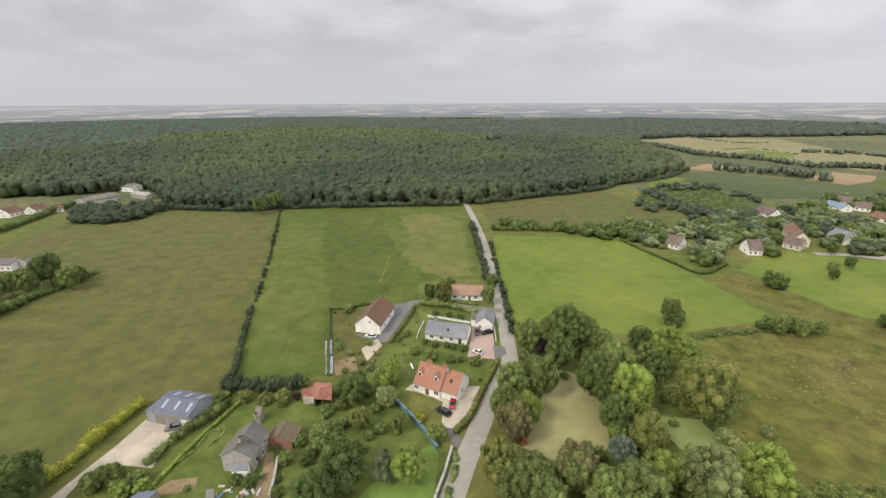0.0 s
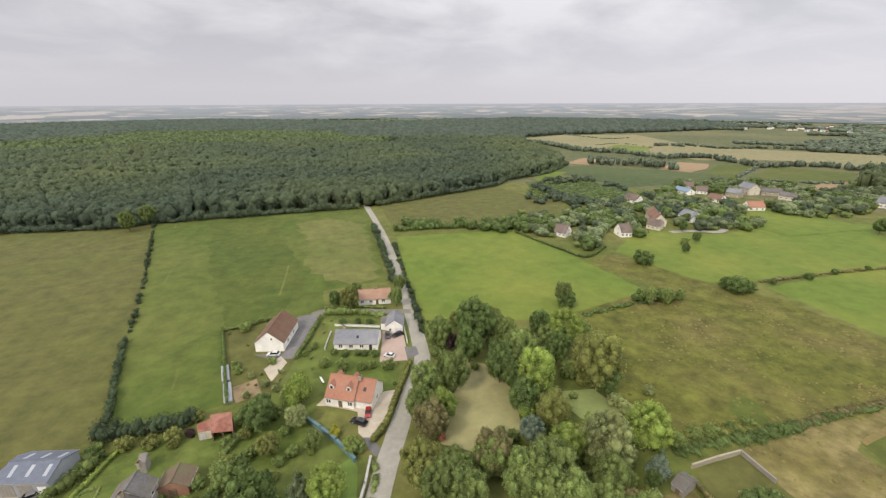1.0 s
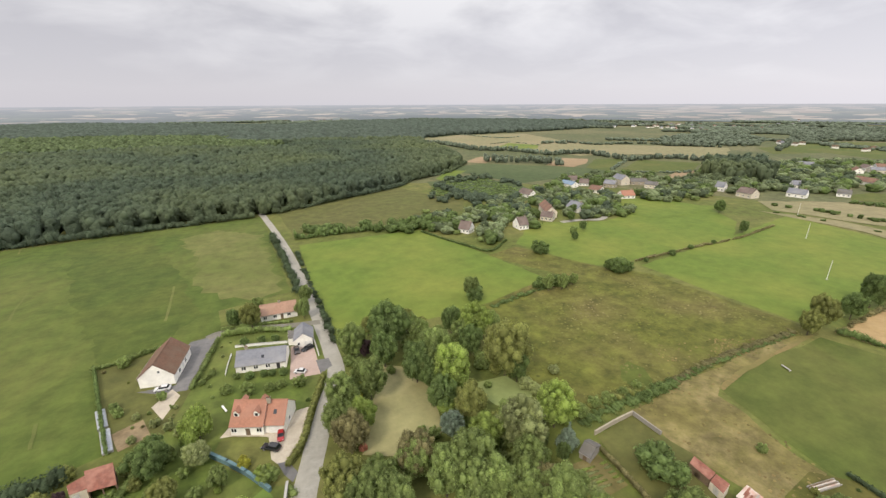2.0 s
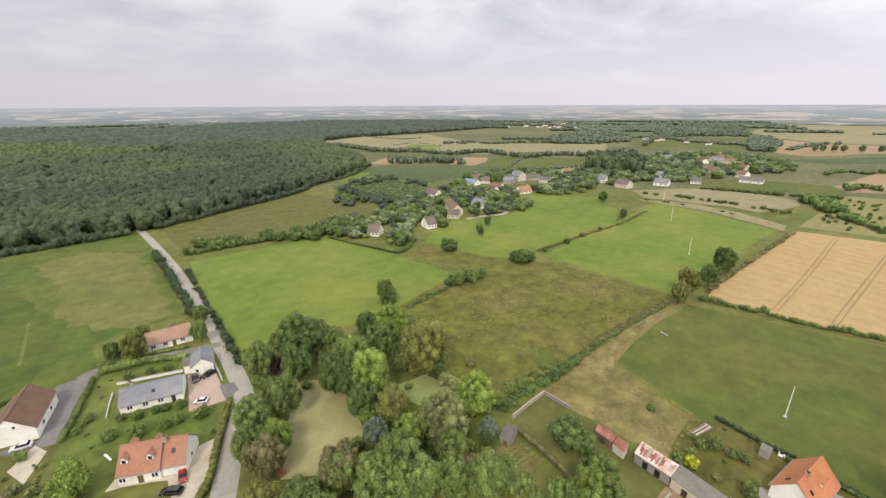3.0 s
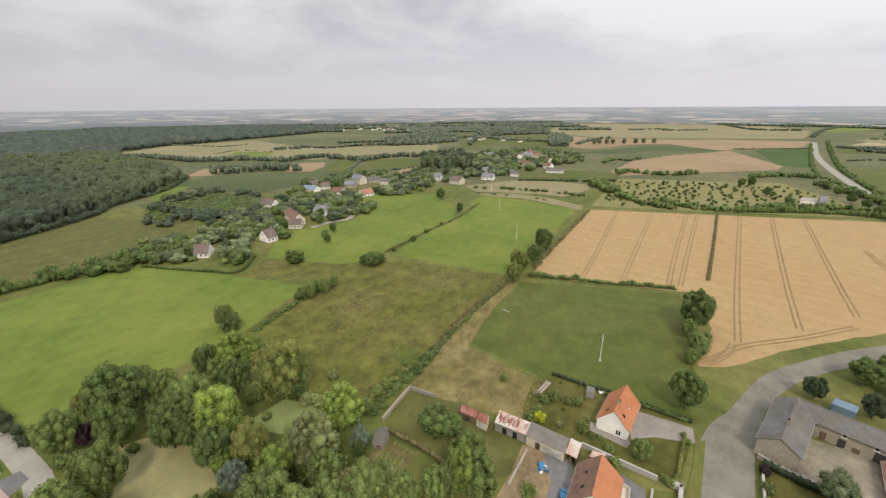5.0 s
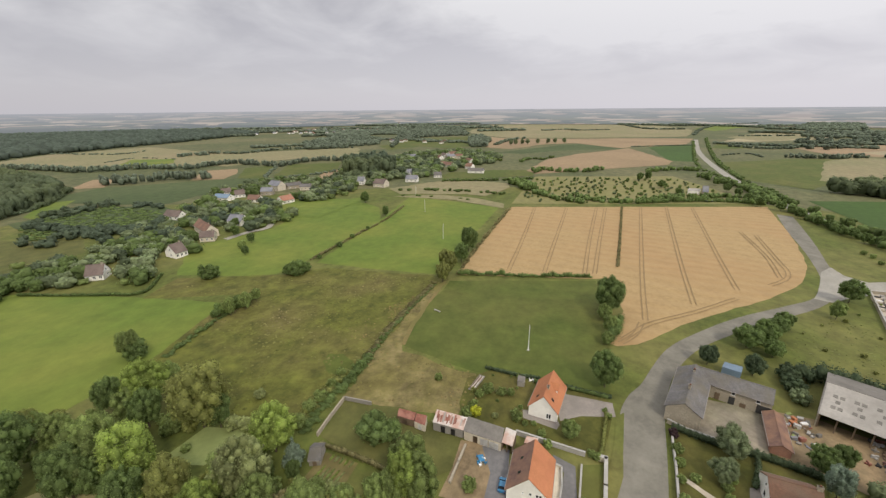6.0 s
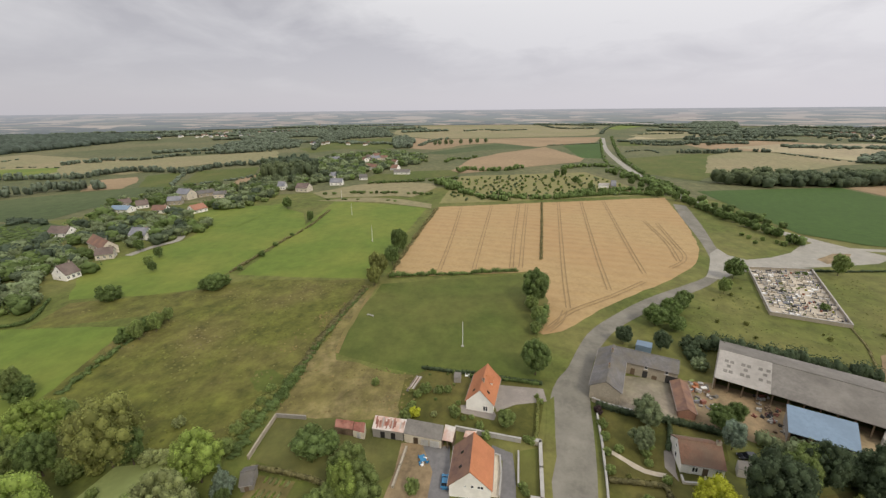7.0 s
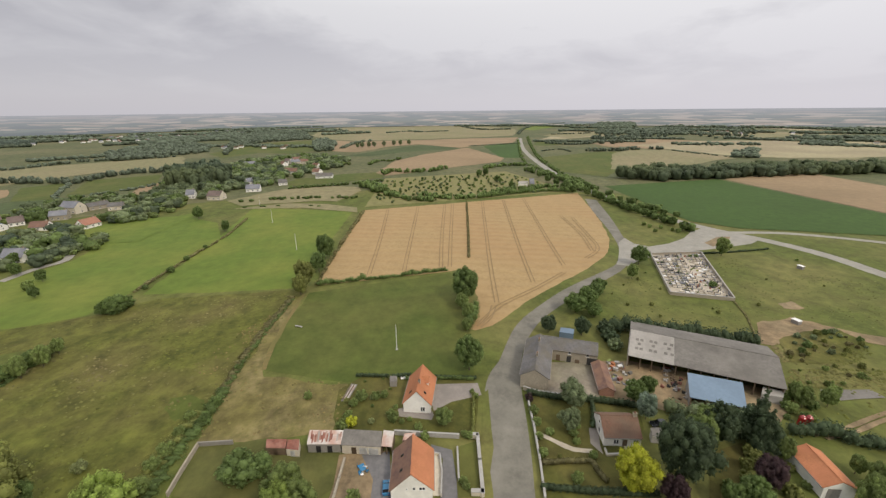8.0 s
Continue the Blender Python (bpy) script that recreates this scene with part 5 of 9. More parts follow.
t = house(*[(-46.8, 77.6), (-47.0, 73.2)], 6.6, 4.6, 7.0, "concrete", "slate_worn", "old stone house with a dark slate roof and chimney", windows=[("e", -1.5, 1.0, 0.9, 1.3), ("e", 1.5, 1.0, 0.9, 1.3), ("w", -1.5, 1.0, 0.9, 1.3), ("w", 1.5, 1.0, 0.9, 1.3), ("w", 0.2, 3.0, 0.9, 1.2), ("e", 0.2, 3.0, 0.9, 1.2)], doors=[("w", 3.2, 0.9, 2.0, "timber")], chimneys=[(0, -3.6, 8.2), (0, 3.6, 8.0)])
t = house(*[(-47.4, 73.8), (-47.5, 69.8)], 6.8, 4.4, 6.4, "concrete", "slate_worn", "stone wing of the old house with a grey slate roof", name="house_wing", windows=[("n", -1.2, 1.6, 0.9, 1.1), ("w", 0, 1.2, 0.9, 1.3), ("e", 0, 1.2, 0.9, 1.3)])
lean_to([(-47.7, 68.6), (-44.4, 69.0)], [(-47.7, 67.6), (-44.3, 67.8)], 3.4, 2.4, "render_white", "slate", "white-walled lean-to with a dark roof against the gable", name="lean_to", doors=[(0.3, 0.6, "timber")])
lean_to([(-50.9, 87.0), (-49.2, 87.0)], [(-50.2, 84.4), (-48.7, 84.2)], 3.2, 2.8, "timber_grey", "fibre_cement", "narrow grey wooden shed")
house(*[(-40.7, 76.3), (-40.5, 81.2)], 6.0, 2.4, 4.0, "brick", "tile_mossy", "small brick outbuilding with a mossy brown roof", name="outbuilding", category="outbuilding", doors=[("s", 0, 1.6, 2.0, "timber"), ("n", 0, 1.6, 2.0, "timber")])
lean_to([(-38.4, 95.6), (-33.4, 95.7)], [(-37.1, 90.9), (-32.1, 90.6)], 4.2, 2.5, "timber", "tin_rust", "open wooden shed with a red sheet roof", open_front=True)
lean_to([(-41.0, 93.7), (-38.4, 95.2)], [(-40.4, 91.9), (-37.5, 92.2)], 3.4, 2.4, "render_cream", "tin_rust", "low shed annex with a rusty red roof", doors=[(0.1, 0.5, "white_paint")])
for row in ([(-42.4, 123.3), (-40.0, 114.9)], [(-39.5, 113.9), (-37.0, 104.8)]):
    m, length = between(*row)
    t = thing("cold_frame", m, "long low cold frame with whitish panes", "cold frame", "cold frames by the fence")
    part("base", boxes((-1.1, 1.1, -length / 2, length / 2, 0, 0.5)), "concrete", t)
    n = 6
    for i in range(n):
        y0 = -length / 2 + i * length / n
        part("pane", boxes((-1.0, 1.0, y0 + 0.08, y0 + length / n - 0.08, 0.5, 0.6)), "skylight_panel", t)
wall_line("stone_wall", [(0.2, 76.9), (-1.4, 69.9), (-3.1, 64.3), (-3.7, 61.1)], 1.1, 0.45, "concrete", "low pale wall along the lane verge")
wall_line("stone_wall", [(-40.0, 73.1), (-38.6, 67.8), (-37.8, 63.4)], 1.1, 0.4, "concrete", "low grey wall beside the dirt track")
wall_line("net_fence", [(-15.0, 92.9), (-11.5, 88.8), (-7.7, 83.8), (-3.4, 77.0)], 1.3, 0.7, "net_blue", "sagging blue-green netting fence across the garden", "fence", cap=False)
lean_to([(-64.3, 62.2), (-60.6, 62.8)], [(-65.6, 60.7), (-61.3, 60.6)], 2.4, 2.2, "timber_grey", "tin_slate", "low shed with a grey sheet roof")
lean_to([(-50.9, 63.4), (-49.4, 63.5)], [(-49.8, 61.3), (-48.2, 61.3)], 2.2, 2.0, "timber_grey", "fibre_cement", "small shed with a pale grey roof")
junk_rng = random.Random(5)
for i in range(22):
    cx, cy = [(-45.8, 65.1), (-42.4, 63.6), (-47.5, 64.0)][i % 3]
    s = junk_rng.uniform(0.3, 0.9)
    ob = new("scrap_pile_board", bm_mesh("board", boxes((-s, s, -0.2 * s - 0.1, 0.2 * s + 0.1, 0, 0.12 + 0.3 * s)), junk_rng.choice(["concrete", "tin_pale", "timber_grey", "tin_blue", "timber"])))
    ob.matrix_world = pose(cx + junk_rng.uniform(-2.5, 2.5), cy + junk_rng.uniform(-2, 2), 0, 0, 0, junk_rng.uniform(0, 360))
    tagged(ob, "weathered board lying in a scrap pile", "board", "boards in the scrap pile")

# hedges of the hamlet
leaf_band("hedge", [(-84.1, 90.2), (-85.5, 81.5), (-86.9, 74.7), (-86.9, 68.7), (-89.2, 64.3), (-91.1, 61.4)], 3.4, 3.2, "hedge_lime", "tall yellow-green hedge beside the gravel forecourt", 0.2)
leaf_band("hedge", [(-68.9, 71.4), (-68.5, 74.7), (-67.5, 78.9), (-63.9, 84.2), (-61.1, 88.8)], 3.2, 2.2, "mid", "loose grey-green shrub hedge by the forecourt", 0.35)
leaf_band("hedge", [(-58.0, 92.4), (-61.8, 78.3), (-63.4, 70.0), (-64.4, 63.2)], 1.1, 1.2, "light", "clipped bright green garden hedge", 0.08, smooth=True, size=0.28)
leaf_band("hedge", [(-68.9, 85.2), (-63.9, 88.4), (-63.3, 95.2)], 2.5, 1.8, "mid", "loose hedge behind the barn", 0.4)
leaf_band("hedgerow", [(-64.7, 97.1), (-58.4, 97.7), (-51.9, 97.8), (-43.6, 98.4)], 5.0, 3.6, "deep", "thick overgrown hedgerow below the crop field", 0.4, size=0.45)
leaf_band("hedgerow", [(-80.0, 146.3), (-73.0, 124.6), (-66.6, 106.9), (-64.5, 98.1)], 2.0, 2.0, "deep", "dense wild hedgerow between pasture and crop", 0.4)
leaf_band("hedgerow", [(-131.4, 307.1), (-108.7, 239.8), (-93.3, 193.4), (-81.3, 152.7)], 1.8, 1.6, "deep", "gappy low hedgerow between pasture and crop", 0.6, gaps=0.55)
leaf_band("hedge", [(-48.8, 146.7), (-42.9, 125.1), (-37.3, 104.8)], 1.0, 1.6, "dark", "dark clipped hedge along the garden boundary", 0.12)
leaf_band("hedge", [(-48.6, 146.2), (-40.6, 147.8), (-31.8, 151.9)], 1.6, 1.8, "mid", "dark hedge behind the gabled house", 0.3)
leaf_band("hedge", [(-14.6, 148.2), (-17.7, 135.2), (-20.8, 122.9)], 1.6, 1.6, "mid", "green hedge along the dark forecourt", 0.15)
leaf_band("hedge", [(-12.5, 150.6), (-2.1, 148.8), (8.6, 145.2)], 2.6, 2.2, "mid", "mixed flowering hedge along the drive", 0.4)
leaf_band("hedge", [(-12.8, 155.7), (-2.2, 154.3), (9.8, 150.9)], 1.4, 1.3, "mid", "low grey-green hedge along the drive", 0.2)
leaf_band("hedge", [(14.4, 111.4), (8.3, 96.4), (4.9, 87.4), (1.3, 82.3)], 1.7, 1.9, "olive", "clipped olive green hedge along the lane", 0.07, size=0.3)
leaf_band("hedge", [(-33.2, 85.8), (-31.6, 89.3), (-30.0, 92.9)], 2.0, 1.8, "mid", "garden hedge beside the red-roofed shed", 0.25)
leaf_band("hedgerow", [(16.2, 173.9), (15.5, 202.6), (14.3, 235.5), (13.1, 272.1)], 3.5, 3.0, "deep", "wild roadside hedge along the lane", 0.5, gaps=0.2)
leaf_band("hedgerow", [(21.5, 127.9), (22.1, 156.7), (22.2, 187.4), (22.4, 228.3)], 2.2, 1.8, "deep", "wild verge hedge along the lane", 0.6, gaps=0.3)
leaf_band("hedgerow", [(25.4, 255.2), (47.1, 255.4), (71.8, 253.1), (94.0, 255.8), (109.4, 263.5)], 4.0, 4.0, "dark", "dark hedgerow with small trees between two fields", 0.5, size=0.5)

plant("broad", "mid", 14.9, 151.8, 8.2, 3.0)
plant("broad", "mid", 17.7, 164.8, 8.1, 2.9)
plant("broad", "mid", -0.6, 164.4, 6.9, 2.4)
plant("broad", "olive", -3.3, 152.9, 10.5, 3.9)
plant("broad", "dark", -26.8, 59.8, 11.3, 4.2)
plant("broad", "dark", -86.7, 60.9, 12.7, 4.7)
plant("broad", "dark", -90.9, 59.3, 11.9, 4.4)
plant("broad", "dark", -9.2, 155.7, 7.8, 2.8)
plant("shrub", "mid", -33.4, 88.3, 2.9, 1.8)
plant("shrub", "mid", -76.2, 65.1, 4.6, 2.9)
plant("shrub", "mid", -73.6, 67.1, 3.9, 2.5)
plant("shrub", "mid", -68.3, 66.6, 3.1, 2.0)
plant("shrub", "mid", -37.5, 118.8, 2.7, 1.7)
plant("shrub", "mid", -40.5, 144.9, 3.6, 2.2)
plant("shrub", "mid", -39.1, 122.3, 2.2, 1.4)
plant("shrub", "mid", -28.0, 121.5, 2.5, 1.5)
plant("shrub", "mid", -11.8, 116.3, 3.0, 1.8)
plant("shrub", "mid", -6.1, 113.3, 3.8, 2.3)
plant("shrub", "mid", -0.7, 112.3, 2.6, 1.6)
plant("shrub", "mid", 2.5, 112.4, 2.6, 1.6)
plant("shrub", "mid", 7.6, 110.7, 3.4, 2.1)
plant("shrub", "mid", -3.2, 79.9, 3.7, 2.3)
plant("shrub", "mid", -18.3, 123.9, 1.9, 1.2)
plant("shrub", "mid", -15.8, 127.6, 1.9, 1.2)
plant("shrub", "mid", -9.1, 122.7, 1.9, 1.2)
plant("shrub", "light", -69.3, 63.1, 3.8, 2.4)
plant("shrub", "light", -65.5, 64.4, 2.9, 1.8)
plant("shrub", "dark", -5.5, 120.9, 2.4, 1.5)
plant("shrub", "dark", -1.7, 120.5, 2.1, 1.3)
plant("shrub", "dark", 0.7, 119.5, 2.1, 1.3)
plant("shrub", "dark", 3.9, 118.3, 2.4, 1.5)
plant("shrub", "dark", 3.4, 139.4, 2.7, 1.7)
plant("shrub", "dark", -0.9, 141.0, 2.4, 1.5)
plant("shrub", "dark", -6.4, 141.5, 2.8, 1.7)
plant("shrub", "dark", -43.4, 66.2, 2.7, 1.7)
plant("shrub", "dark", -46.5, 66.9, 2.3, 1.5)
plant("shrub", "yellow", -8.0, 86.4, 2.6, 1.6)
plant("shrub", "copper", -42.9, 93.9, 2.3, 1.4)
plant("shrub", "dark", -39.1, 122.6, 1.9, 1.2)
plant("shrub", "dark", -63.6, 92.5, 2.5, 1.6)
plant("shrub", "dark", -61.1, 91.2, 2.0, 1.2)
plant("shrub", "dark", 8.5, 102.7, 1.1, 0.7)
plant("shrub", "olive", -56.8, 93.1, 3.5, 2.2)
plant("shrub", "olive", -50.9, 92.2, 3.2, 2.0)
plant("shrub", "olive", -46.6, 93.3, 3.5, 2.2)
plant("shrub", "olive", -43.3, 99.7, 3.2, 2.0)
plant("shrub", "olive", -31.7, 96.2, 3.1, 1.9)
plant("shrub", "olive", -35.1, 94.1, 2.5, 1.6)
plant("shrub", "olive", -45.8, 91.2, 2.5, 1.5)
plant("shrub", "mid", -37.9, 72.5, 2.9, 1.8)
plant("shrub", "mid", -42.8, 76.3, 1.7, 1.1)
plant("shrub", "mid", -40.9, 77.2, 1.7, 1.1)
plant("shrub", "mid", -39.6, 80.6, 2.2, 1.4)

plant("conifer", "dark", -23.8, 68.3, 15.5, 6.2)
plant("conifer", "village", -14.8, 68.9, 8.5, 3.0)
plant("broad", "light", -9.0, 68.5, 8.0, 4.2)
plant("broad", "dark", -26.4, 93.2, 8.5, 4.6)
plant("willow", "light", -17.6, 100.5, 9.0, 4.6)
plant("broad", "pale", -17.3, 91.4, 6.2, 3.0)
plant("broad", "olive", -23.0, 83.6, 5.8, 2.9)
plant("shrub", "light", -4.2, 80.9, 3.4, 2.1)
plant("shrub", "mid", -31.3, 78.1, 4.2, 2.9)
plant("shrub", "mid", -28.6, 82.2, 2.8, 1.8)
plant("shrub", "olive", -31.3, 82.5, 2.6, 1.8)
plant("shrub", "mid", -26.8, 84.5, 2.6, 1.7)
plant("shrub", "mid", -33.7, 81.6, 2.4, 1.6)
plant("shrub", "mid", -36.5, 77.6, 2.6, 1.7)
plant("shrub", "mid", -20.2, 89.5, 2.2, 1.4)
plant("shrub", "olive", -29.4, 90.4, 2.4, 1.6)
plant("shrub", "mid", -20.6, 79.8, 2.4, 1.5)
plant("shrub", "dark", -33.0, 72.6, 3.0, 2.0)
plant("shrub", "mid", -17.6, 82.2, 2.6, 1.8)
plant("broad", "mid", -13.0, 83.1, 5.0, 2.3)

# bands of unlike growth in the crop
sheet("crop_band", [(-97.0, 307.3), (-58.2, 314.7), (-31.8, 219.8), (-22.3, 170.3), (-36.9, 151.8), (-47.8, 149.2), (-65.1, 193.7)], "crop_dark", "dark green band of thicker crop", "field", step=3, jitter=2.5)
sheet("crop_band", [(-38.4, 286.4), (-16.7, 297.7), (5.9, 276.3), (9.6, 220.3), (10.4, 183.7), (-2.5, 178.8), (-15.0, 185.5), (-26.4, 206.4), (-25.8, 240.6)], "crop_yellow", "thin yellowing patch of crop beside the lane", "field", step=3, jitter=3.0)
for line in ([(-33.4, 208.8), (-33.0, 190.3), (-33.0, 173.3)], [(-90.3, 229.1), (-88.5, 210.0), (-86.8, 199.8)], [(-56.1, 124.9), (-55.1, 119.6), (-54.2, 114.6)], [(-16.7, 297.6), (-16.9, 265.1), (-15.8, 229.9)], [(-117.9, 307.2), (-115.5, 296.9)]):
    ribbon("wheel_track", line, 0.9, "crop_yellow", "pale wheel track through the crop", "track")
# more garden growth
plant("shrub", "mid", -23.7, 96.3, 3.1, 1.9)
plant("shrub", "mid", -29.3, 93.0, 2.5, 1.6)
plant("shrub", "mid", -31.8, 75.9, 3.0, 1.9)
plant("shrub", "pale", -41.6, 68.6, 1.2, 0.7)
plant("shrub", "pale", -28.2, 110.3, 2.3, 1.4)
plant("shrub", "pale", -25.0, 107.4, 2.2, 1.4)
plant("shrub", "pale", -22.1, 104.0, 2.4, 1.5)
plant("shrub", "pale", -33.0, 115.3, 1.8, 1.1)
plant("shrub", "pale", -32.6, 106.1, 1.9, 1.2)
leaf_band("hedge", [(0.2, 76.2), (1.0, 72.7), (0.2, 68.5), (-1.0, 64.1)], 1.6, 0.8, "mid", "weedy verge along the lane", 0.4, gaps=0.2, size=0.25)
leaf_band("hedge", [(-63.2, 69.5), (-62.5, 72.7), (-61.2, 76.0), (-60.5, 81.4), (-58.9, 81.8)], 1.4, 0.5, "mid", "low planted garden row", 0.3, gaps=0.2, size=0.25)
leaf_band("hedge", [(-58.3, 76.9), (-57.0, 79.6), (-57.0, 81.5)], 0.5, 0.4, "pale", "low edging of pale plants", 0.3, gaps=0.2, size=0.2)

wall_line("garden_wall", [(-9.2, 141.3), (-2.0, 139.2), (6.9, 136.4)], 0.9, 0.25, "white_paint", "low white garden wall behind the bungalow")
wall_line("garden_fence", [(-10.4, 137.0), (-11.5, 130.9), (-12.2, 125.5)], 0.8, 0.12, "white_paint", "low white fence beside the bungalow", "fence", cap=False)
wall_line("garden_wall", [(15.4, 135.3), (15.4, 128.9), (15.3, 123.8)], 1.0, 0.25, "white_paint", "low white wall beside the paved court")
t = thing("bench", pose(-12.3, 109.2, 0, 0, 0, 20), "whitish plank bench on the garden lawn", "bench")
part("seat", boxes((-0.25, 0.25, -1.6, 1.6, 0.4, 0.48)), "white_paint", t)
for sy in (-1.3, 1.3):
    part("leg", boxes((-0.2, 0.2, sy - 0.06, sy + 0.06, 0, 0.4)), "timber_grey", t)
scatter_plants([(-13.3, 147.2), (8.5, 143.4), (7.8, 136.8), (-8.6, 141.8), (-12.6, 125.5), (-15.1, 112.1), (-20.0, 121.2)], 3.6, 0.45, [("bush", "mid"), ("bush", "light"), ("bush", "pale"), ("bush", "olive"), ("shrub", "mid")], (0.4, 1.2), 71, "garden plants")
scatter_plants([(-47.1, 144.9), (-32.8, 148.4), (-35.2, 128.9), (-34.8, 115.0), (-37.7, 111.8)], 4.5, 0.4, [("bush", "mid"), ("bush", "olive"), ("bush", "brown"), ("shrub", "mid")], (0.4, 1.1), 72, "garden plants")
scatter_plants([(-59.1, 68.1), (-56.9, 89.6), (-52.7, 82.5), (-53.3, 75.3), (-50.6, 67.6), (-53.1, 63.4), (-62.5, 62.9)], 4.0, 0.35, [("bush", "mid"), ("bush", "light"), ("bush", "olive")], (0.4, 1.0), 73, "garden plants")
scatter_plants([(-30.7, 121.7), (-20.9, 121.1), (-23.7, 104.8), (-33.2, 104.9), (-35.9, 111.8)], 2.6, 0.45, [("bush", "pale"), ("bush", "mid"), ("bush", "brown"), ("bush", "olive")], (0.3, 0.9), 74, "garden plants")
scatter_plants([(-42.6, 75.5), (-34.7, 84.7), (-23.5, 87.0), (-11.2, 83.2), (-3.8, 76.2), (-13.4, 68.2), (-28.2, 63.8), (-36.4, 63.4)], 6.5, 0.5, [("shrub", "mid"), ("bush", "light"), ("bush", "olive"), ("shrub", "dark")], (0.7, 1.7), 75, "garden shrubs")


# ---- the wood beside the lane ----
sheet("clearing", [(32.3, 109.8), (37.4, 106.4), (41.4, 92.4), (37.7, 76.4), (31.6, 72.8), (24.0, 73.6), (17.0, 77.7), (21.3, 90.4), (25.6, 96.4)], "clearing_grass", "pale mown clearing among the trees", "lawn")
sheet("pond", [(54.3, 88.9), (64.2, 87.9), (66.6, 77.2), (59.5, 74.9), (54.5, 78.0), (52.9, 83.5)], "pond_weed", "small pond covered with bright green weed", "pond")
plant("broad", "dark", 37.6, 117.2, 17.7, 6.8)
plant("broad", "dark", 32.8, 108.3, 12.6, 4.7)
plant("broad", "dark", 38.9, 96.8, 13.0, 4.9)
plant("broad", "dark", 41.2, 92.7, 10.7, 3.9)
plant("broad", "dark", 60.2, 116.1, 11.3, 4.2)
plant("broad", "dark", 59.5, 101.9, 11.4, 4.2)
plant("broad", "dark", 65.3, 84.0, 9.9, 3.6)
plant("broad", "dark", 40.1, 82.7, 11.4, 4.2)
plant("broad", "mid", 24.7, 117.5, 12.7, 4.8)
plant("broad", "mid", 24.5, 95.6, 13.6, 5.1)
plant("broad", "mid", 16.5, 93.9, 12.3, 4.6)
plant("broad", "mid", 13.5, 86.4, 10.9, 4.0)
plant("broad", "mid", 46.2, 101.1, 13.8, 5.2)
plant("broad", "mid", 81.1, 138.3, 10.0, 3.7)
plant("broad", "mid", 35.6, 59.8, 14.1, 5.3)
plant("broad", "mid", 47.9, 55.4, 11.3, 4.2)
plant("broad", "mid", 38.1, 53.8, 11.5, 4.3)
plant("broad", "mid", 29.9, 59.2, 12.4, 4.6)
plant("broad", "light", 65.7, 108.9, 14.9, 5.6)
plant("broad", "light", 46.6, 88.2, 15.9, 6.0)
plant("broad", "light", 19.3, 84.9, 10.0, 3.7)
plant("broad", "light", 63.2, 64.9, 13.9, 5.2)
plant("broad", "olive", 46.5, 125.1, 9.2, 3.4)
plant("broad", "olive", 33.4, 128.8, 7.5, 2.7)
plant("broad", "olive", 64.0, 88.2, 18.3, 7.0)
plant("broad", "olive", 45.4, 76.4, 11.3, 4.2)
plant("broad", "olive", 51.7, 40.1, 8.8, 3.2)
plant("broad", "yellow", 20.3, 95.3, 7.6, 2.7)
plant("broad", "brown", 15.0, 79.5, 11.6, 4.3)
plant("broad", "brown", 26.2, 67.2, 11.7, 4.4)
plant("broad", "brown", 47.6, 49.8, 9.1, 3.3)
plant("broad", "copper", 28.7, 116.3, 6.5, 2.3)
plant("poplar", "red", 17.4, 78.3, 2.8, 1.1)
plant("poplar", "light", 40.5, 81.3, 6.6, 2.6)
plant("broad", "blue", 38.3, 72.7, 8.7, 3.2)
plant("broad", "light", 43.1, 65.1, 11.0, 4.1)
plant("broad", "pale", 51.3, 62.5, 15.3, 5.8)
plant("conifer", "blue", 61.5, 58.1, 7.6, 2.9)
plant("shrub", "white", 47.1, 54.7, 2.8, 1.7)
plant("broad", "mid", 51.0, 45.4, 9.6, 3.5)
plant("broad", "mid", 57.3, 34.5, 9.3, 3.4)
plant("broad", "dark", 57.7, 55.4, 5.5, 1.9)
plant("shrub", "dark", 74.8, 44.3, 6.2, 5.0)
plant("shrub", "dark", 76.3, 41.099999999999994, 4.6, 3.2)
plant("broad", "mid", 68.8, 31.6, 9.5, 4.0)
plant("shrub", "pale", 66.1, 80.8, 3.7, 2.3)
plant("shrub", "pale", 67.2, 77.4, 3.1, 2.0)
plant("shrub", "pale", 78.0, 82.6, 2.8, 1.8)
plant("broad", "light", 61.5, 30.2, 12.0, 4.5)
plant("shrub", "mid", 78.3, 66.3, 3.1, 2.0)
plant("shrub", "mid", 72.2, 65.1, 3.5, 2.2)
plant("shrub", "mid", 82.5, 65.6, 3.2, 2.0)
plant("shrub", "mid", 88.4, 66.0, 2.8, 1.7)
plant("shrub", "mid", 94.5, 66.3, 2.6, 1.6)
plant("shrub", "mid", 59.0, 95.0, 3.3, 2.1)
plant("shrub", "mid", 56.4, 85.6, 2.1, 1.3)
plant("shrub", "mid", 40.4, 98.2, 2.0, 1.3)
plant("broad", "mid", 114.6, 129.5, 7.7, 2.8)
plant("broad", "mid", 120.7, 127.8, 7.9, 2.8)
plant("broad", "mid", 128.4, 129.4, 6.1, 2.1)
plant("broad", "mid", 16.4, 63.5, 11.7, 4.4)
plant("broad", "mid", 25.5, 66.4, 11.2, 4.2)
plant("broad", "mid", 17.9, 58.6, 11.7, 4.4)
plant("broad", "mid", 13.3, 61.3, 11.8, 4.4)
plant("broad", "mid", 33.9, 55.4, 12.0, 4.5)
plant("broad", "olive", 10.4, 66.6, 12.3, 4.6)
plant("broad", "mid", 48.4, 45.2, 12.1, 4.5)
plant("broad", "mid", 43.3, 49.7, 10.3, 3.8)
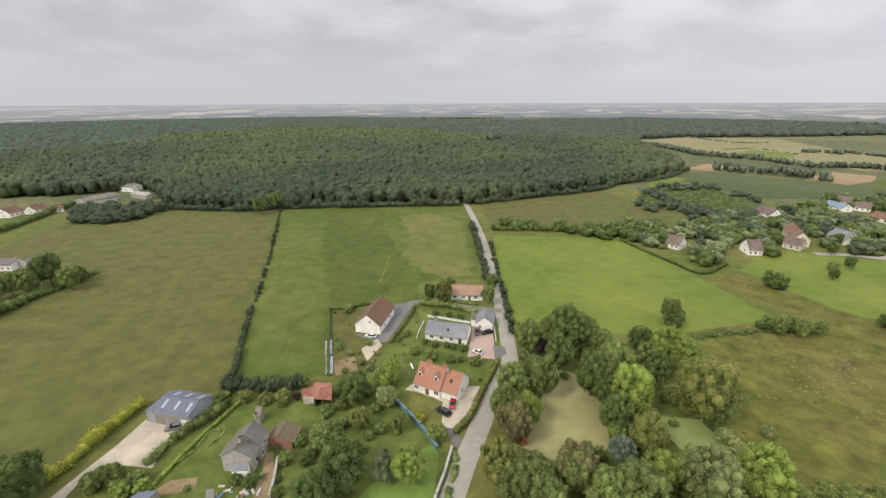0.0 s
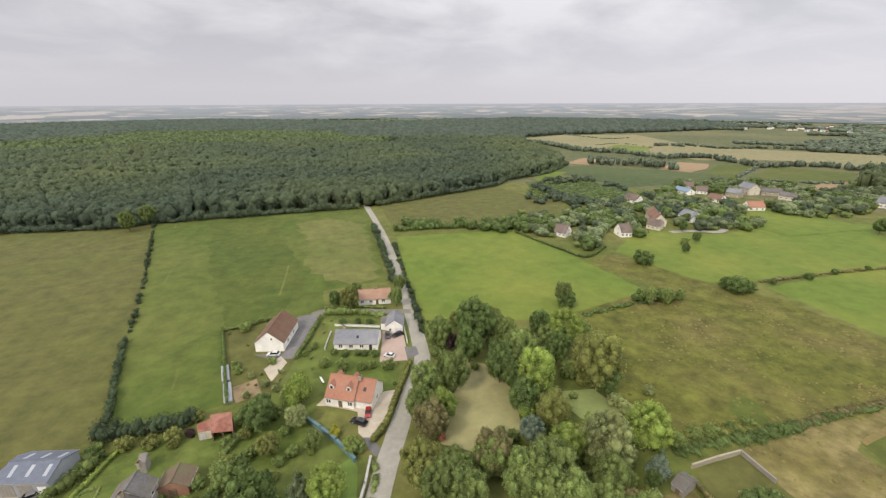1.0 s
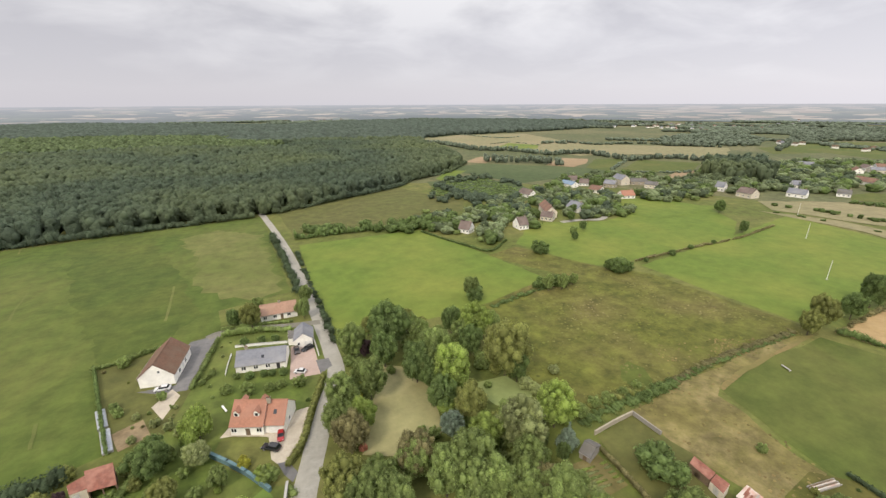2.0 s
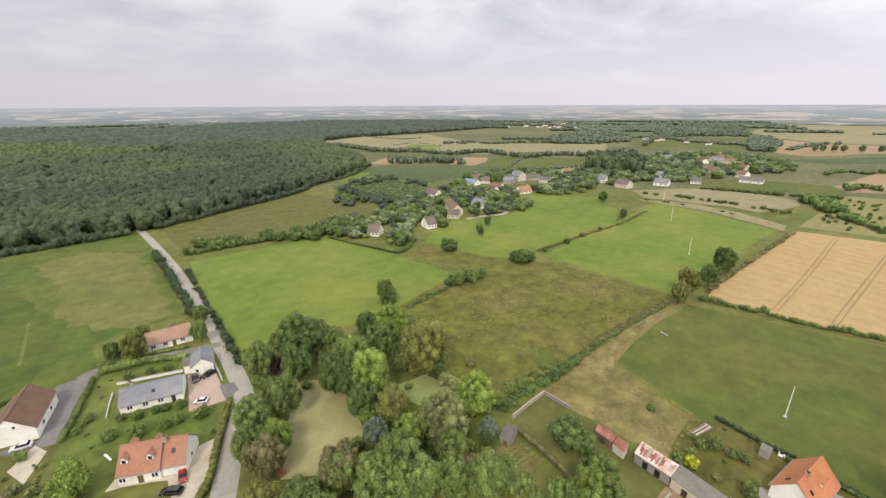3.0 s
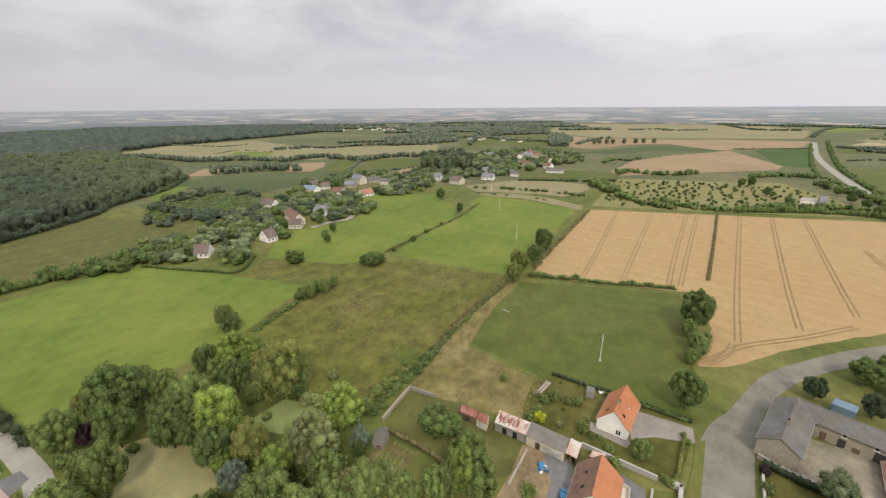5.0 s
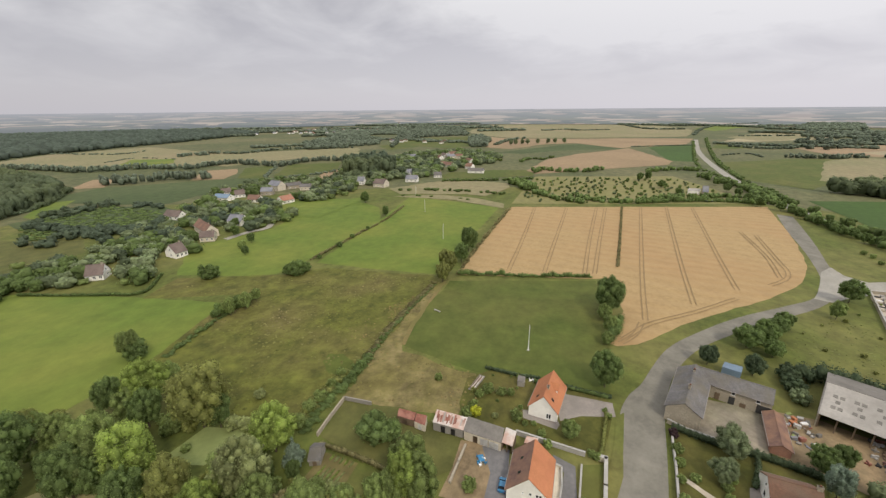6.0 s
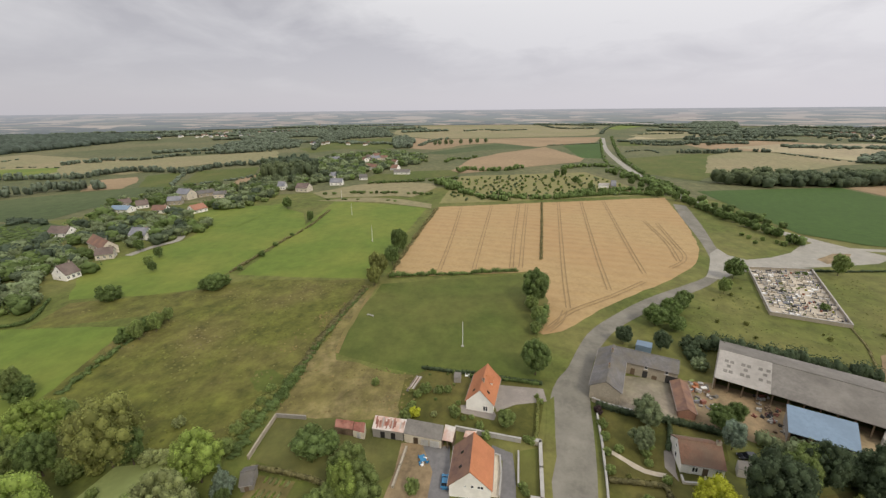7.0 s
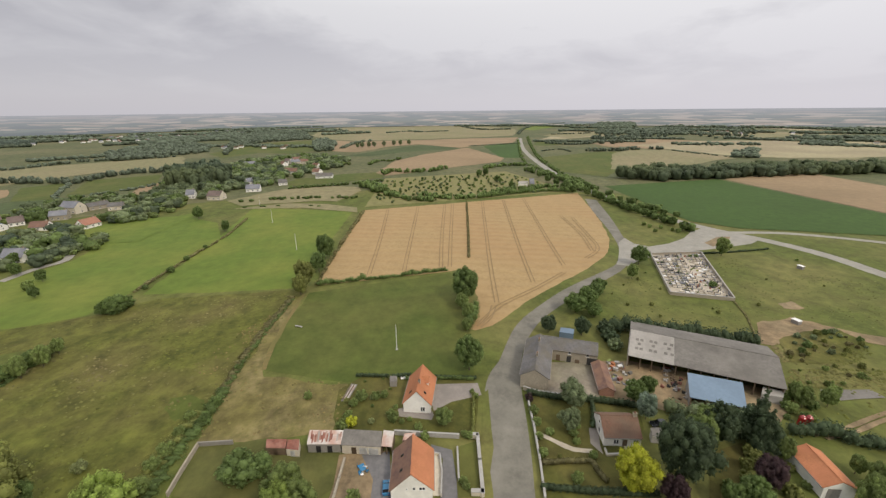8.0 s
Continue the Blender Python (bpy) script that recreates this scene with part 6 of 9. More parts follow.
plant("broad", "mid", 52.1, 39.6, 9.3, 3.4)
plant("shrub", "white", 46.9, 54.6, 2.3, 1.5)
plant("broad", "mid", 46.5, 89.3, 13.4, 5.0)
plant("broad", "mid", 42.7, 94.6, 12.0, 4.5)
plant("broad", "mid", 52.2, 66.2, 11.7, 4.4)
plant("broad", "mid", 61.8, 27.1, 12.3, 4.6)
plant("broad", "mid", 58.9, 32.1, 9.3, 3.4)
plant("broad", "pale", 53.0, 63.3, 12.8, 4.8)
leaf_band("hedgerow", [(85.1, 127.6), (100.0, 130.1), (112.9, 132.0), (136.1, 135.2)], 2.6, 1.1, "dark", "low green scrub along the field edge", 0.6, gaps=0.25)
leaf_band("hedgerow", [(170.5, 63.3), (141.5, 64.6), (123.0, 64.6), (112.5, 64.2), (103.0, 63.2)], 2.6, 0.7, "brown", "overgrown ditch with tall dry weeds", 0.5, gaps=0.12, density=2.2, size=0.24, step=0.8)
leaf_band("hedgerow", [(168.0, 62.3), (140.0, 63.4), (118.0, 63.4), (103.0, 62.2), (94.0, 61.6)], 1.6, 0.6, "dark", "dark weeds in the bottom of the ditch", 0.5, gaps=0.15, density=2.2, size=0.24, step=0.8)
leaf_band("hedgerow", [(106.0, 63.4), (99.0, 62.4), (94.7, 62.2), (89.6, 62.8), (84.0, 63.6), (78.1, 63.6), (70.3, 62.8)], 3.4, 1.2, "dark", "green scrub along the ditch", 0.6, gaps=0.1, density=2.2, size=0.24, step=0.8)
leaf_band("hedgerow", [(96.0, 64.8), (88.0, 65.6), (80.0, 66.6), (70.0, 66.0)], 3.4, 1.1, "olive", "rank olive green growth beside the ditch", 0.6, gaps=0.2, density=2.2, size=0.24, step=0.8)
plant("shrub", "dark", 99.8, 62.3, 2.6, 1.7)
plant("shrub", "dark", 93.2, 62.2, 2.3, 1.5)
plant("shrub", "dark", 117.0, 63.8, 1.6, 1.1)
ribbon("trodden_path", [(174.0, 59.0), (150.0, 58.4), (128.0, 57.2), (116.0, 55.2)], 1.5, "tuft_straw", "pale trodden strip along the mown field", "path", jitter=0.3)

# walled kitchen garden
sheet("garden_grass", [(70.6, 57.6), (84.6, 59.2), (85.0, 51.0), (87.0, 42.1), (83.2, 30.9), (82.4, 22.5), (71.6, 22.8), (64.9, 29.5), (66.6, 40.5)], "pasture_dry", "rough grass of a walled garden", "lawn")
sheet("vegetable_plot", [(59.0, 53.9), (66.6, 53.2), (66.3, 44.3), (60.7, 44.1), (57.1, 49.5)], "meadow_straw", "kitchen garden with narrow dug beds", "garden bed")
wall_line("stone_wall", [(70.5, 58.3), (77.4, 58.9), (84.6, 59.2)], 1.3, 0.4, "stone_wall", "broken pale stone garden wall", cap=False)
wall_line("stone_wall", [(84.6, 59.2), (85.0, 51.0)], 1.3, 0.35, "timber_grey", "grey weathered garden wall", cap=False)
leaf_band("hedge", [(68.1, 55.0), (67.6, 47.8), (66.8, 40.7), (66.0, 37.9)], 1.0, 1.5, "brown", "thin clipped brown hedge of the kitchen garden", 0.08)
house(*[(64.2, 55.5), (65.1, 53.0)], 4.6, 2.0, 3.2, "timber_grey", "slate_worn", "small garden shed with a grey slate roof", name="garden_shed", category="shed", doors=[("e", 0, 0.9, 1.8, "timber"), ("w", 0, 0.9, 1.8, "timber")])
BEDS = [(59.2, 52.1), (65.8, 51.7), (65.3, 45.0), (59.3, 46.0)]
for k in range(5):
    f = (k + 0.5) / 5
    a = (BEDS[0][0] + (BEDS[3][0] - BEDS[0][0]) * f, BEDS[0][1] + (BEDS[3][1] - BEDS[0][1]) * f)
    b = (BEDS[1][0] + (BEDS[2][0] - BEDS[1][0]) * f, BEDS[1][1] + (BEDS[2][1] - BEDS[1][1]) * f)
    leaf_band("vegetable_row", [a, ((a[0] + b[0]) / 2, (a[1] + b[1]) / 2), b], 0.7, 0.35, ("light", "pale", "mid")[k % 3], "row of leafy vegetables in a dug bed", 0.3, size=0.2, category="vegetables", kind="stuff", gaps=0.15)

# undergrowth
plant("shrub", "mid", 25.5, 111.7, 3.5, 2.2)
plant("shrub", "mid", 23.3, 114.0, 3.5, 2.2)
plant("shrub", "mid", 33.5, 104.6, 2.5, 1.6)
plant("shrub", "mid", 43.5, 115.4, 4.5, 2.8)
plant("shrub", "mid", 56.0, 117.0, 4.2, 2.6)
plant("shrub", "mid", 58.2, 110.0, 4.1, 2.6)
plant("shrub", "mid", 60.8, 94.6, 3.9, 2.4)
plant("shrub", "mid", 61.4, 98.6, 3.4, 2.1)
plant("shrub", "mid", 46.3, 84.2, 3.9, 2.4)
plant("shrub", "mid", 39.7, 87.5, 2.4, 1.5)
plant("shrub", "mid", 43.5, 76.0, 3.2, 2.0)
plant("shrub", "mid", 48.6, 65.5, 3.5, 2.2)
plant("shrub", "mid", 44.6, 62.5, 3.3, 2.1)
plant("shrub", "mid", 56.8, 62.4, 3.6, 2.2)
plant("shrub", "mid", 54.3, 57.7, 3.0, 1.9)
plant("shrub", "mid", 47.2, 59.6, 3.7, 2.3)
plant("shrub", "mid", 34.5, 75.2, 3.0, 1.8)
plant("shrub", "mid", 32.3, 77.9, 2.1, 1.3)
plant("shrub", "mid", 28.3, 66.5, 3.0, 1.9)
plant("shrub", "mid", 23.0, 71.1, 2.6, 1.6)
plant("shrub", "mid", 19.4, 73.7, 2.6, 1.6)
plant("shrub", "mid", 34.2, 58.6, 3.3, 2.1)
plant("shrub", "mid", 39.2, 53.8, 3.0, 1.9)
plant("shrub", "mid", 43.4, 51.5, 3.0, 1.9)
plant("shrub", "mid", 48.4, 48.1, 3.4, 2.2)
plant("shrub", "olive", 30.0, 111.6, 2.6, 1.6)
plant("shrub", "olive", 52.2, 125.6, 4.3, 2.7)
plant("shrub", "olive", 56.6, 104.0, 2.9, 1.8)
plant("shrub", "olive", 61.8, 90.2, 3.3, 2.0)
plant("shrub", "olive", 48.3, 76.8, 3.3, 2.0)
plant("shrub", "olive", 52.5, 67.1, 3.2, 2.0)
plant("shrub", "olive", 50.9, 73.1, 2.8, 1.7)
plant("shrub", "olive", 55.9, 53.7, 2.9, 1.8)
plant("shrub", "olive", 51.9, 44.8, 3.1, 1.9)
plant("shrub", "olive", 57.4, 41.6, 2.7, 1.7)
plant("shrub", "olive", 56.9, 38.2, 2.7, 1.7)
plant("shrub", "light", 62.7, 69.8, 3.4, 2.1)
plant("shrub", "light", 66.9, 64.4, 2.9, 1.8)
plant("shrub", "light", 51.3, 45.9, 2.3, 1.4)
plant("shrub", "light", 46.8, 48.2, 2.7, 1.7)
plant("shrub", "light", 54.9, 38.1, 3.0, 1.9)
plant("shrub", "light", 18.4, 107.0, 2.8, 1.8)
plant("shrub", "light", 16.8, 95.5, 2.6, 1.6)
plant("broad", "mid", 47.1, 114.1, 10.5, 3.9)
plant("broad", "mid", 47.7, 123.7, 8.3, 3.0)
plant("broad", "mid", 45.1, 96.2, 10.3, 3.8)
plant("broad", "mid", 60.1, 108.9, 10.0, 3.7)
plant("broad", "mid", 72.8, 109.6, 9.6, 3.5)
plant("broad", "pale", 48.1, 66.9, 7.6, 2.7)
plant("broad", "pale", 54.5, 44.0, 6.8, 2.4)
plant("shrub", "white", 52.2, 43.4, 1.1, 0.7)


# ---- houses by the village road ----
sheet("garden_lawn", [(105.3, 29.0), (111.1, 23.2), (108.0, -11.2), (101.1, -12.2), (85.9, -9.1), (88.0, 25.3), (93.4, 28.0)], "lawn", "garden lawn round the orange-roofed house", "lawn")
sheet("court", [(106.6, 0.8), (106.6, -12.3), (101.1, -12.9), (98.5, -4.2), (95.0, 0.9), (98.0, 1.5)], "paving_grey", "pinkish gravel court beside the house", "yard", jitter=0.2)
sheet("patio", [(96.3, 10.9), (96.7, 9.0), (95.0, 1.5), (93.5, 0.9), (91.6, 1.5), (93.2, 10.3)], "paving_grey", "paved patio before the gable wall", "patio", jitter=0.1)
sheet("yard", [(80.6, 23.8), (81.5, 11.7), (68.5, 10.0), (63.6, 10.0), (64.1, 23.7), (72.0, 23.2)], "dirt", "bare earth yard beside the sheds", "yard")
sheet("yard", [(80.4, 18.3), (81.2, 11.6), (68.5, 10.0), (62.4, 9.7), (62.5, 14.4), (73.2, 14.7)], "asphalt_dark", "grey gravel drive beside the house", "yard")
sheet("driveway", [(82.9, 1.8), (81.0, -3.4), (72.5, -4.0), (61.9, -3.8), (62.1, 1.4), (69.8, -0.7), (78.6, -0.9), (79.8, 1.8)], "asphalt_dark", "grey gravel drive behind the wall", "drive")
sheet("verge", [(101.1, -12.9), (103.6, -15.2), (87.7, -14.0), (61.7, -10.6), (61.8, -8.6), (80.4, -10.2)], "ground_grass", "grassy road verge", "verge")
sheet("garden_lawn", [(82.0, -5.0), (83.6, -9.4), (68.1, -8.8), (68.2, -4.2)], "pitch_green", "small walled lawn", "lawn")
house(*[(94.5, 5.5), (106.6, 4.0)], 7.4, 3.0, 7.0, "render_white", "tile_orange", "white gabled house with a bright orange tiled roof", windows=[("s", 1.6, 0.6, 1.2, 1.5)], doors=[("e", 0, 2.4, 2.1, "white_paint"), ("e", 4, 1.0, 2.1, "timber")], dormers=[("e", 1.0, 2.2)], chimneys=[(0.2, -2.0, 7.7)], skylights=[("e", -4.0, 0.5, 0.7, 0.9), ("w", -4.0, 0.5, 0.7, 0.9)])
house(*[(67.7, 5.7), (78.7, 5.7)], 8.8, 3.0, 7.2, "render_white", "tile_orange", "white gabled house with an orange tiled roof weathered on one side", other_roof="tile_weathered", windows=[("s", 2.2, 2.9, 1.3, 0.8), ("s", 0.5, 3.0, 0.6, 0.7), ("s", -1.0, 3.1, 0.35, 0.35)], doors=[("e", -2, 1.0, 2.1, "timber"), ("w", 2, 2.4, 2.1, "white_paint")], skylights=[("w", -2.5, 0.5, 0.6, 0.8), ("w", 1.5, 0.5, 0.6, 0.8)])
sheet("terrace", [(79.8, 1.7), (79.3, -0.4), (74.2, -0.6), (68.4, -0.4), (68.4, 1.5)], "render_cream", "pale paved terrace along the house", "terrace", z=0.4, jitter=0.0)
wall_line("terrace_wall", [(79.6, 1.3), (79.2, -0.4), (74.2, -0.8), (68.4, -0.5)], 1.1, 0.25, "render_cream", "pale balustrade wall of the terrace", "wall")
car(70.7, 11.4, -86, "blue", "bright blue car parked beside the house", 3.9, 1.7)
lean_to([(85.4, 31.7), (85.0, 23.2)], [(81.6, 31.5), (81.3, 23.3)], 3.3, 2.5, "timber_grey", "tin_pale", "old shed with a patched rusty and white sheet roof", doors=[(0.25, 0.4, "dark_frame"), (0.6, 0.75, "dark_frame")])
patch_rng = random.Random(8)
A4, B4 = [(85.3, 31.2), (85.0, 23.6)], [(81.8, 30.8), (81.6, 23.5)]
for i in range(21):
    f = (i + 0.5) / 21
    (x0, y0), (x1, y1) = [(p[0][0] + (p[1][0] - p[0][0]) * f, p[0][1] + (p[1][1] - p[0][1]) * f) for p in (A4, B4)]
    m, length = between((x0, y0), (x1, y1))
    if patch_rng.random() < 0.72:
        ob = new("roof_sheet", bm_mesh("roof_sheet", boxes((-0.2, 0.2, -length * patch_rng.uniform(0.1, 0.5), length * patch_rng.uniform(0.15, 0.5), 0, 0.03)), patch_rng.choice(["tin_rust", "tin_rust", "fibre_cement_pale", "tin_brown"])))
        run = math.hypot(x1 - x0, y1 - y0)
        ob.matrix_world = Matrix.Translation((0, 0, 3.04)) @ m @ pose(0, 0, 0, -math.degrees(math.atan(0.8 / max(run, 1))), 0, 0)
        tagged(ob, "loose rusty roofing sheet on the old shed", "roof sheet", "loose roofing sheets")
lean_to([(85.2, 23.2), (84.1, 13.6)], [(81.1, 23.3), (80.1, 13.6)], 3.5, 2.5, "render_cream", "fibre_cement", "long shed with a grey fibre-cement roof", doors=[(0.25, 0.38, "timber"), (0.45, 0.66, "white_paint"), (0.7, 0.95, "white_paint")])
lean_to([(85.0, 13.4), (84.5, 10.7)], [(80.6, 13.6), (80.2, 11.0)], 3.0, 2.3, "timber", "tin_pale", "small shed with a rusty and white sheet roof", open_front=True)
lean_to([(83.5, 41.7), (83.3, 36.7)], [(81.3, 41.2), (81.0, 36.4)], 2.6, 2.1, "timber", "tin_rust", "low shed with a rust red sheet roof", doors=[(0.3, 0.6, "timber")])
lean_to([(83.1, 36.5), (83.2, 33.7)], [(80.8, 36.2), (80.3, 33.1)], 2.6, 2.1, "render_cream", "tin_rust", "low shed with a red roof and white walls", doors=[(0.3, 0.7, "white_paint")])
lean_to([(84.3, 8.2), (84.6, 5.4)], [(82.4, 8.6), (82.7, 5.9)], 2.4, 2.1, "timber", "tin_pale", "small lean-to with patched sheet roof")
wall_line("stone_wall", [(86.8, 11.0), (86.0, 4.2), (84.9, -5.3)], 1.3, 0.4, "concrete", "weathered garden wall between two houses")
wall_line("stone_wall", [(84.9, -10.0), (77.0, -9.7), (68.1, -9.4)], 1.2, 0.7, "render_cream", "pale rendered wall along the road")
wall_line("stone_wall", [(85.0, -8.4), (84.9, -10.0)], 1.2, 0.9, "render_cream", "pale gate wall by the road")
wall_line("stone_wall", [(68.7, -7.2), (68.6, -9.4)], 1.2, 0.9, "render_cream", "pale gate wall by the road")
wall_line("stone_wall", [(81.3, -4.7), (72.2, -4.5)], 0.9, 0.3, "white_paint", "low white wall of the small lawn")
wall_line("stone_wall", [(79.0, 22.1), (73.5, 22.3), (67.8, 22.5)], 0.8, 0.5, "stone_wall", "low dry stone wall round the earth yard", cap=False)
leaf_band("hedge", [(111.4, 24.0), (110.8, 16.2), (110.8, 8.8)], 1.1, 1.3, "deep", "dark clipped hedge behind the garden", 0.1)
leaf_band("hedge", [(109.6, 0.8), (109.1, -4.7), (108.6, -11.3)], 1.1, 1.4, "deep", "dark clipped hedge along the court", 0.06)
leaf_band("hedge", [(100.7, -10.5), (92.0, -9.7), (86.3, -9.1)], 1.0, 1.4, "olive", "olive hedge along the road verge", 0.12)
lean_to([(108.4, 14.1), (108.3, 12.0)], [(106.0, 13.9), (106.0, 11.9)], 2.1, 1.8, "fibre_cement_pale", "fibre_cement", "small pale glazed greenhouse on the lawn", name="greenhouse", category="greenhouse")
for k, (x, y) in enumerate([(109.5, 10.5), (109.7, 9.5)]):
    ob = new("garden_chair", bm_mesh("garden_chair", boxes((-0.4, 0.4, -0.4, 0.4, 0.35, 0.45), (-0.4, 0.4, 0.32, 0.4, 0.45, 1.0), (-0.4, -0.3, -0.4, -0.3, 0, 0.35), (0.3, 0.4, -0.4, -0.3, 0, 0.35), (-0.4, -0.3, 0.3, 0.4, 0, 0.35), (0.3, 0.4, 0.3, 0.4, 0, 0.35)), "white_paint"))
    ob.matrix_world = pose(x, y, 0, 0, 0, 40 * k)
    tagged(ob, "white plastic garden chair on the lawn", "chair", "garden chairs")
PILE = [(107.3, 24.8), (99.7, 26.3)]
m, length = between(*PILE)
t = thing("timber_stack", m, "long stack of weathered planks on the grass", "timber stack")
for k in range(7):
    part("plank", boxes((-0.9 + 0.26 * k, -0.68 + 0.26 * k, -length / 2 + 0.4 * (k % 3), length / 2 - 0.3 * (k % 2), 0, 0.5 + 0.12 * (k % 3))), ("timber_grey", "tin_pale", "timber")[k % 3], t)
t = thing("garden_table", pose(76.1, 17.5, 0, 0, 0, 30), "blue garden table with white chairs on the earth yard", "table")
part("tabletop", boxes((-1.0, 1.0, -0.7, 0.7, 0.70, 0.76)), "car_blue", t)
for sx in (-0.85, 0.85):
    for sy in (-0.55, 0.55):
        part("leg", boxes((sx - 0.04, sx + 0.04, sy - 0.04, sy + 0.04, 0, 0.70)), "timber_grey", t)
for k, (x, y) in enumerate([(76.7, 18.4), (76.5, 16.9), (75.4, 16.3), (74.5, 17.3), (74.8, 17.8)]):
    ob = new("garden_chair", bm_mesh("garden_chair", boxes((-0.3, 0.3, -0.3, 0.3, 0.38, 0.46), (-0.3, 0.3, 0.24, 0.3, 0.46, 0.95), (-0.3, -0.22, -0.3, -0.22, 0, 0.38), (0.22, 0.3, -0.3, -0.22, 0, 0.38), (-0.3, -0.22, 0.22, 0.3, 0, 0.38), (0.22, 0.3, 0.22, 0.3, 0, 0.38)), "white_paint" if k % 2 else "car_blue"))
    ob.matrix_world = pose(x, y, 0, 0, 0, 75 * k)
    tagged(ob, "plastic garden chair beside the table", "chair", "garden chairs")
plant("shrub", "mid", 92.0, 11.8, 3.1, 2.0)
plant("shrub", "mid", 98.2, 23.3, 2.3, 1.4)
plant("shrub", "mid", 100.8, 17.5, 2.3, 1.5)
plant("shrub", "mid", 101.4, 15.1, 2.1, 1.3)
plant("shrub", "mid", 101.7, 37.0, 2.1, 1.3)
plant("shrub", "mid", 85.2, 3.2, 2.0, 1.3)
plant("shrub", "mid", 88.4, 5.0, 1.9, 1.2)
plant("shrub", "mid", 85.0, -7.9, 1.8, 1.1)
plant("shrub", "mid", 85.4, -6.8, 1.8, 1.1)
plant("shrub", "mid", 110.6, 14.4, 1.4, 0.9)
plant("shrub", "lime", 90.3, 22.5, 2.8, 1.8)
plant("bush", "pale", 91.1, 17.3, 1.5, 1.0)
plant("poplar", "mid", 89.4, -1.8, 5.7, 2.2)
plant("poplar", "mid", 90.9, -0.6, 4.3, 1.6)
plant("shrub", "mid", 89.2, 24.7, 2.8, 1.8)
plant("shrub", "mid", 92.9, 24.0, 2.4, 1.5)
plant("shrub", "mid", 100.5, 21.4, 3.1, 1.9)
plant("shrub", "mid", 90.8, 9.5, 1.4, 0.9)
plant("shrub", "mid", 91.5, 7.4, 1.2, 0.8)
plant("shrub", "mid", 102.4, -10.2, 1.3, 0.8)
plant("shrub", "mid", 100.2, -11.1, 1.6, 1.0)
plant("shrub", "mid", 71.7, -5.5, 1.8, 1.1)
plant("shrub", "mid", 70.3, -6.0, 1.6, 1.0)
plant("shrub", "mid", 96.5, 11.5, 1.3, 0.8)
plant("shrub", "mid", 67.7, 18.0, 3.0, 1.9)
plant("shrub", "mid", 70.7, 36.1, 3.9, 2.4)
plant("broad", "dark", 162.9, -12.6, 15.7, 6.0)
plant("broad", "dark", 113.4, -10.4, 12.2, 4.6)
plant("broad", "mid", 146.6, -12.7, 7.4, 2.6)
plant("broad", "mid", 137.9, -11.6, 5.5, 1.9)
plant("broad", "mid", 155.4, -11.1, 7.7, 2.8)

# ---- the farm ----
sheet("courtyard", [(116.6, -34.6), (115.9, -51.4), (102.3, -48.3), (96.9, -45.9), (101.3, -28.7), (111.2, -31.8)], "yard_earth", "earth and gravel courtyard of the old farm", "yard")
sheet("farmyard", [(99.8, -46.6), (116.5, -53.5), (116.1, -63.2), (99.0, -99.9), (92.7, -96.7), (87.3, -89.6), (92.0, -85.5), (90.6, -81.4), (91.2, -64.8), (95.6, -56.1)], "dirt", "bare sandy farmyard between the barns", "yard")
t = house(*[(103.4, -28.6), (123.2, -35.0)], 8.0, 4.2, 6.6, "stone_wall", "slate_worn", "old stone farmhouse wing with a slate roof", windows=[("e", -4, 1.0, 0.9, 1.2), ("e", 3, 2.8, 0.8, 0.9)], doors=[("e", -1, 1.1, 2.1, "timber")], chimneys=[(0.0, -3.0, 7.8), (0, 6.0, 7.6)], name="farmhouse")
t = house(*[(123.1, -35.4), (117.4, -52.4)], 7.6, 4.2, 6.2, "stone_wall", "slate_worn", "long stone farm range with a grey slate roof", name="farm_range", category="farm building", windows=[("e", -5.5, 3.0, 0.9, 0.9), ("e", 0.5, 3.0, 0.9, 0.9), ("e", 6, 3.0, 0.9, 0.9)], doors=[("e", -6, 1.4, 2.3, "dark_frame"), ("e", -3, 1.2, 2.2, "timber"), ("e", 0.4, 1.4, 2.3, "dark_frame"), ("e", 3, 1.4, 1.4, "timber"), ("e", 7.5, 3.2, 2.6, "dark_frame")])
house((112.6, -51.2), (99.3, -48.6), 4.0, 2.0, 3.1, "brick", "tile_weathered", "low brick outbuilding with a brownish red tiled roof", name="outbuilding", category="outbuilding", doors=[("s", 0, 1.2, 1.9, "timber")])
lean_to([(134.0, -45.5), (132.6, -50.0)], [(131.5, -44.3), (129.8, -48.9)], 2.8, 2.4, "tin_blue", "tin_blue", "small shed with a pale blue-green sheet roof")
BARN_A, BARN_B = [(123.8, -66.1), (105.5, -101.8)]
FRONT = [(112.1, -60.7), (95.9, -97.0)]
t, hw, hl, s = open_barn(BARN_A, BARN_B, ((FRONT[0][0] + FRONT[1][0]) / 2, (FRONT[0][1] + FRONT[1][1]) / 2), 4.4, 7.4, "fibre_cement", "long open-fronted barn with a weathered grey sheet roof", bays=12)
on_roof(t, "pale_roof_section", "fibre_cement_pale", s, hw, 4.4, 7.4, -hl + hl * 0.32, 0.48, hl * 0.64, hw * 1.08, 0.18)
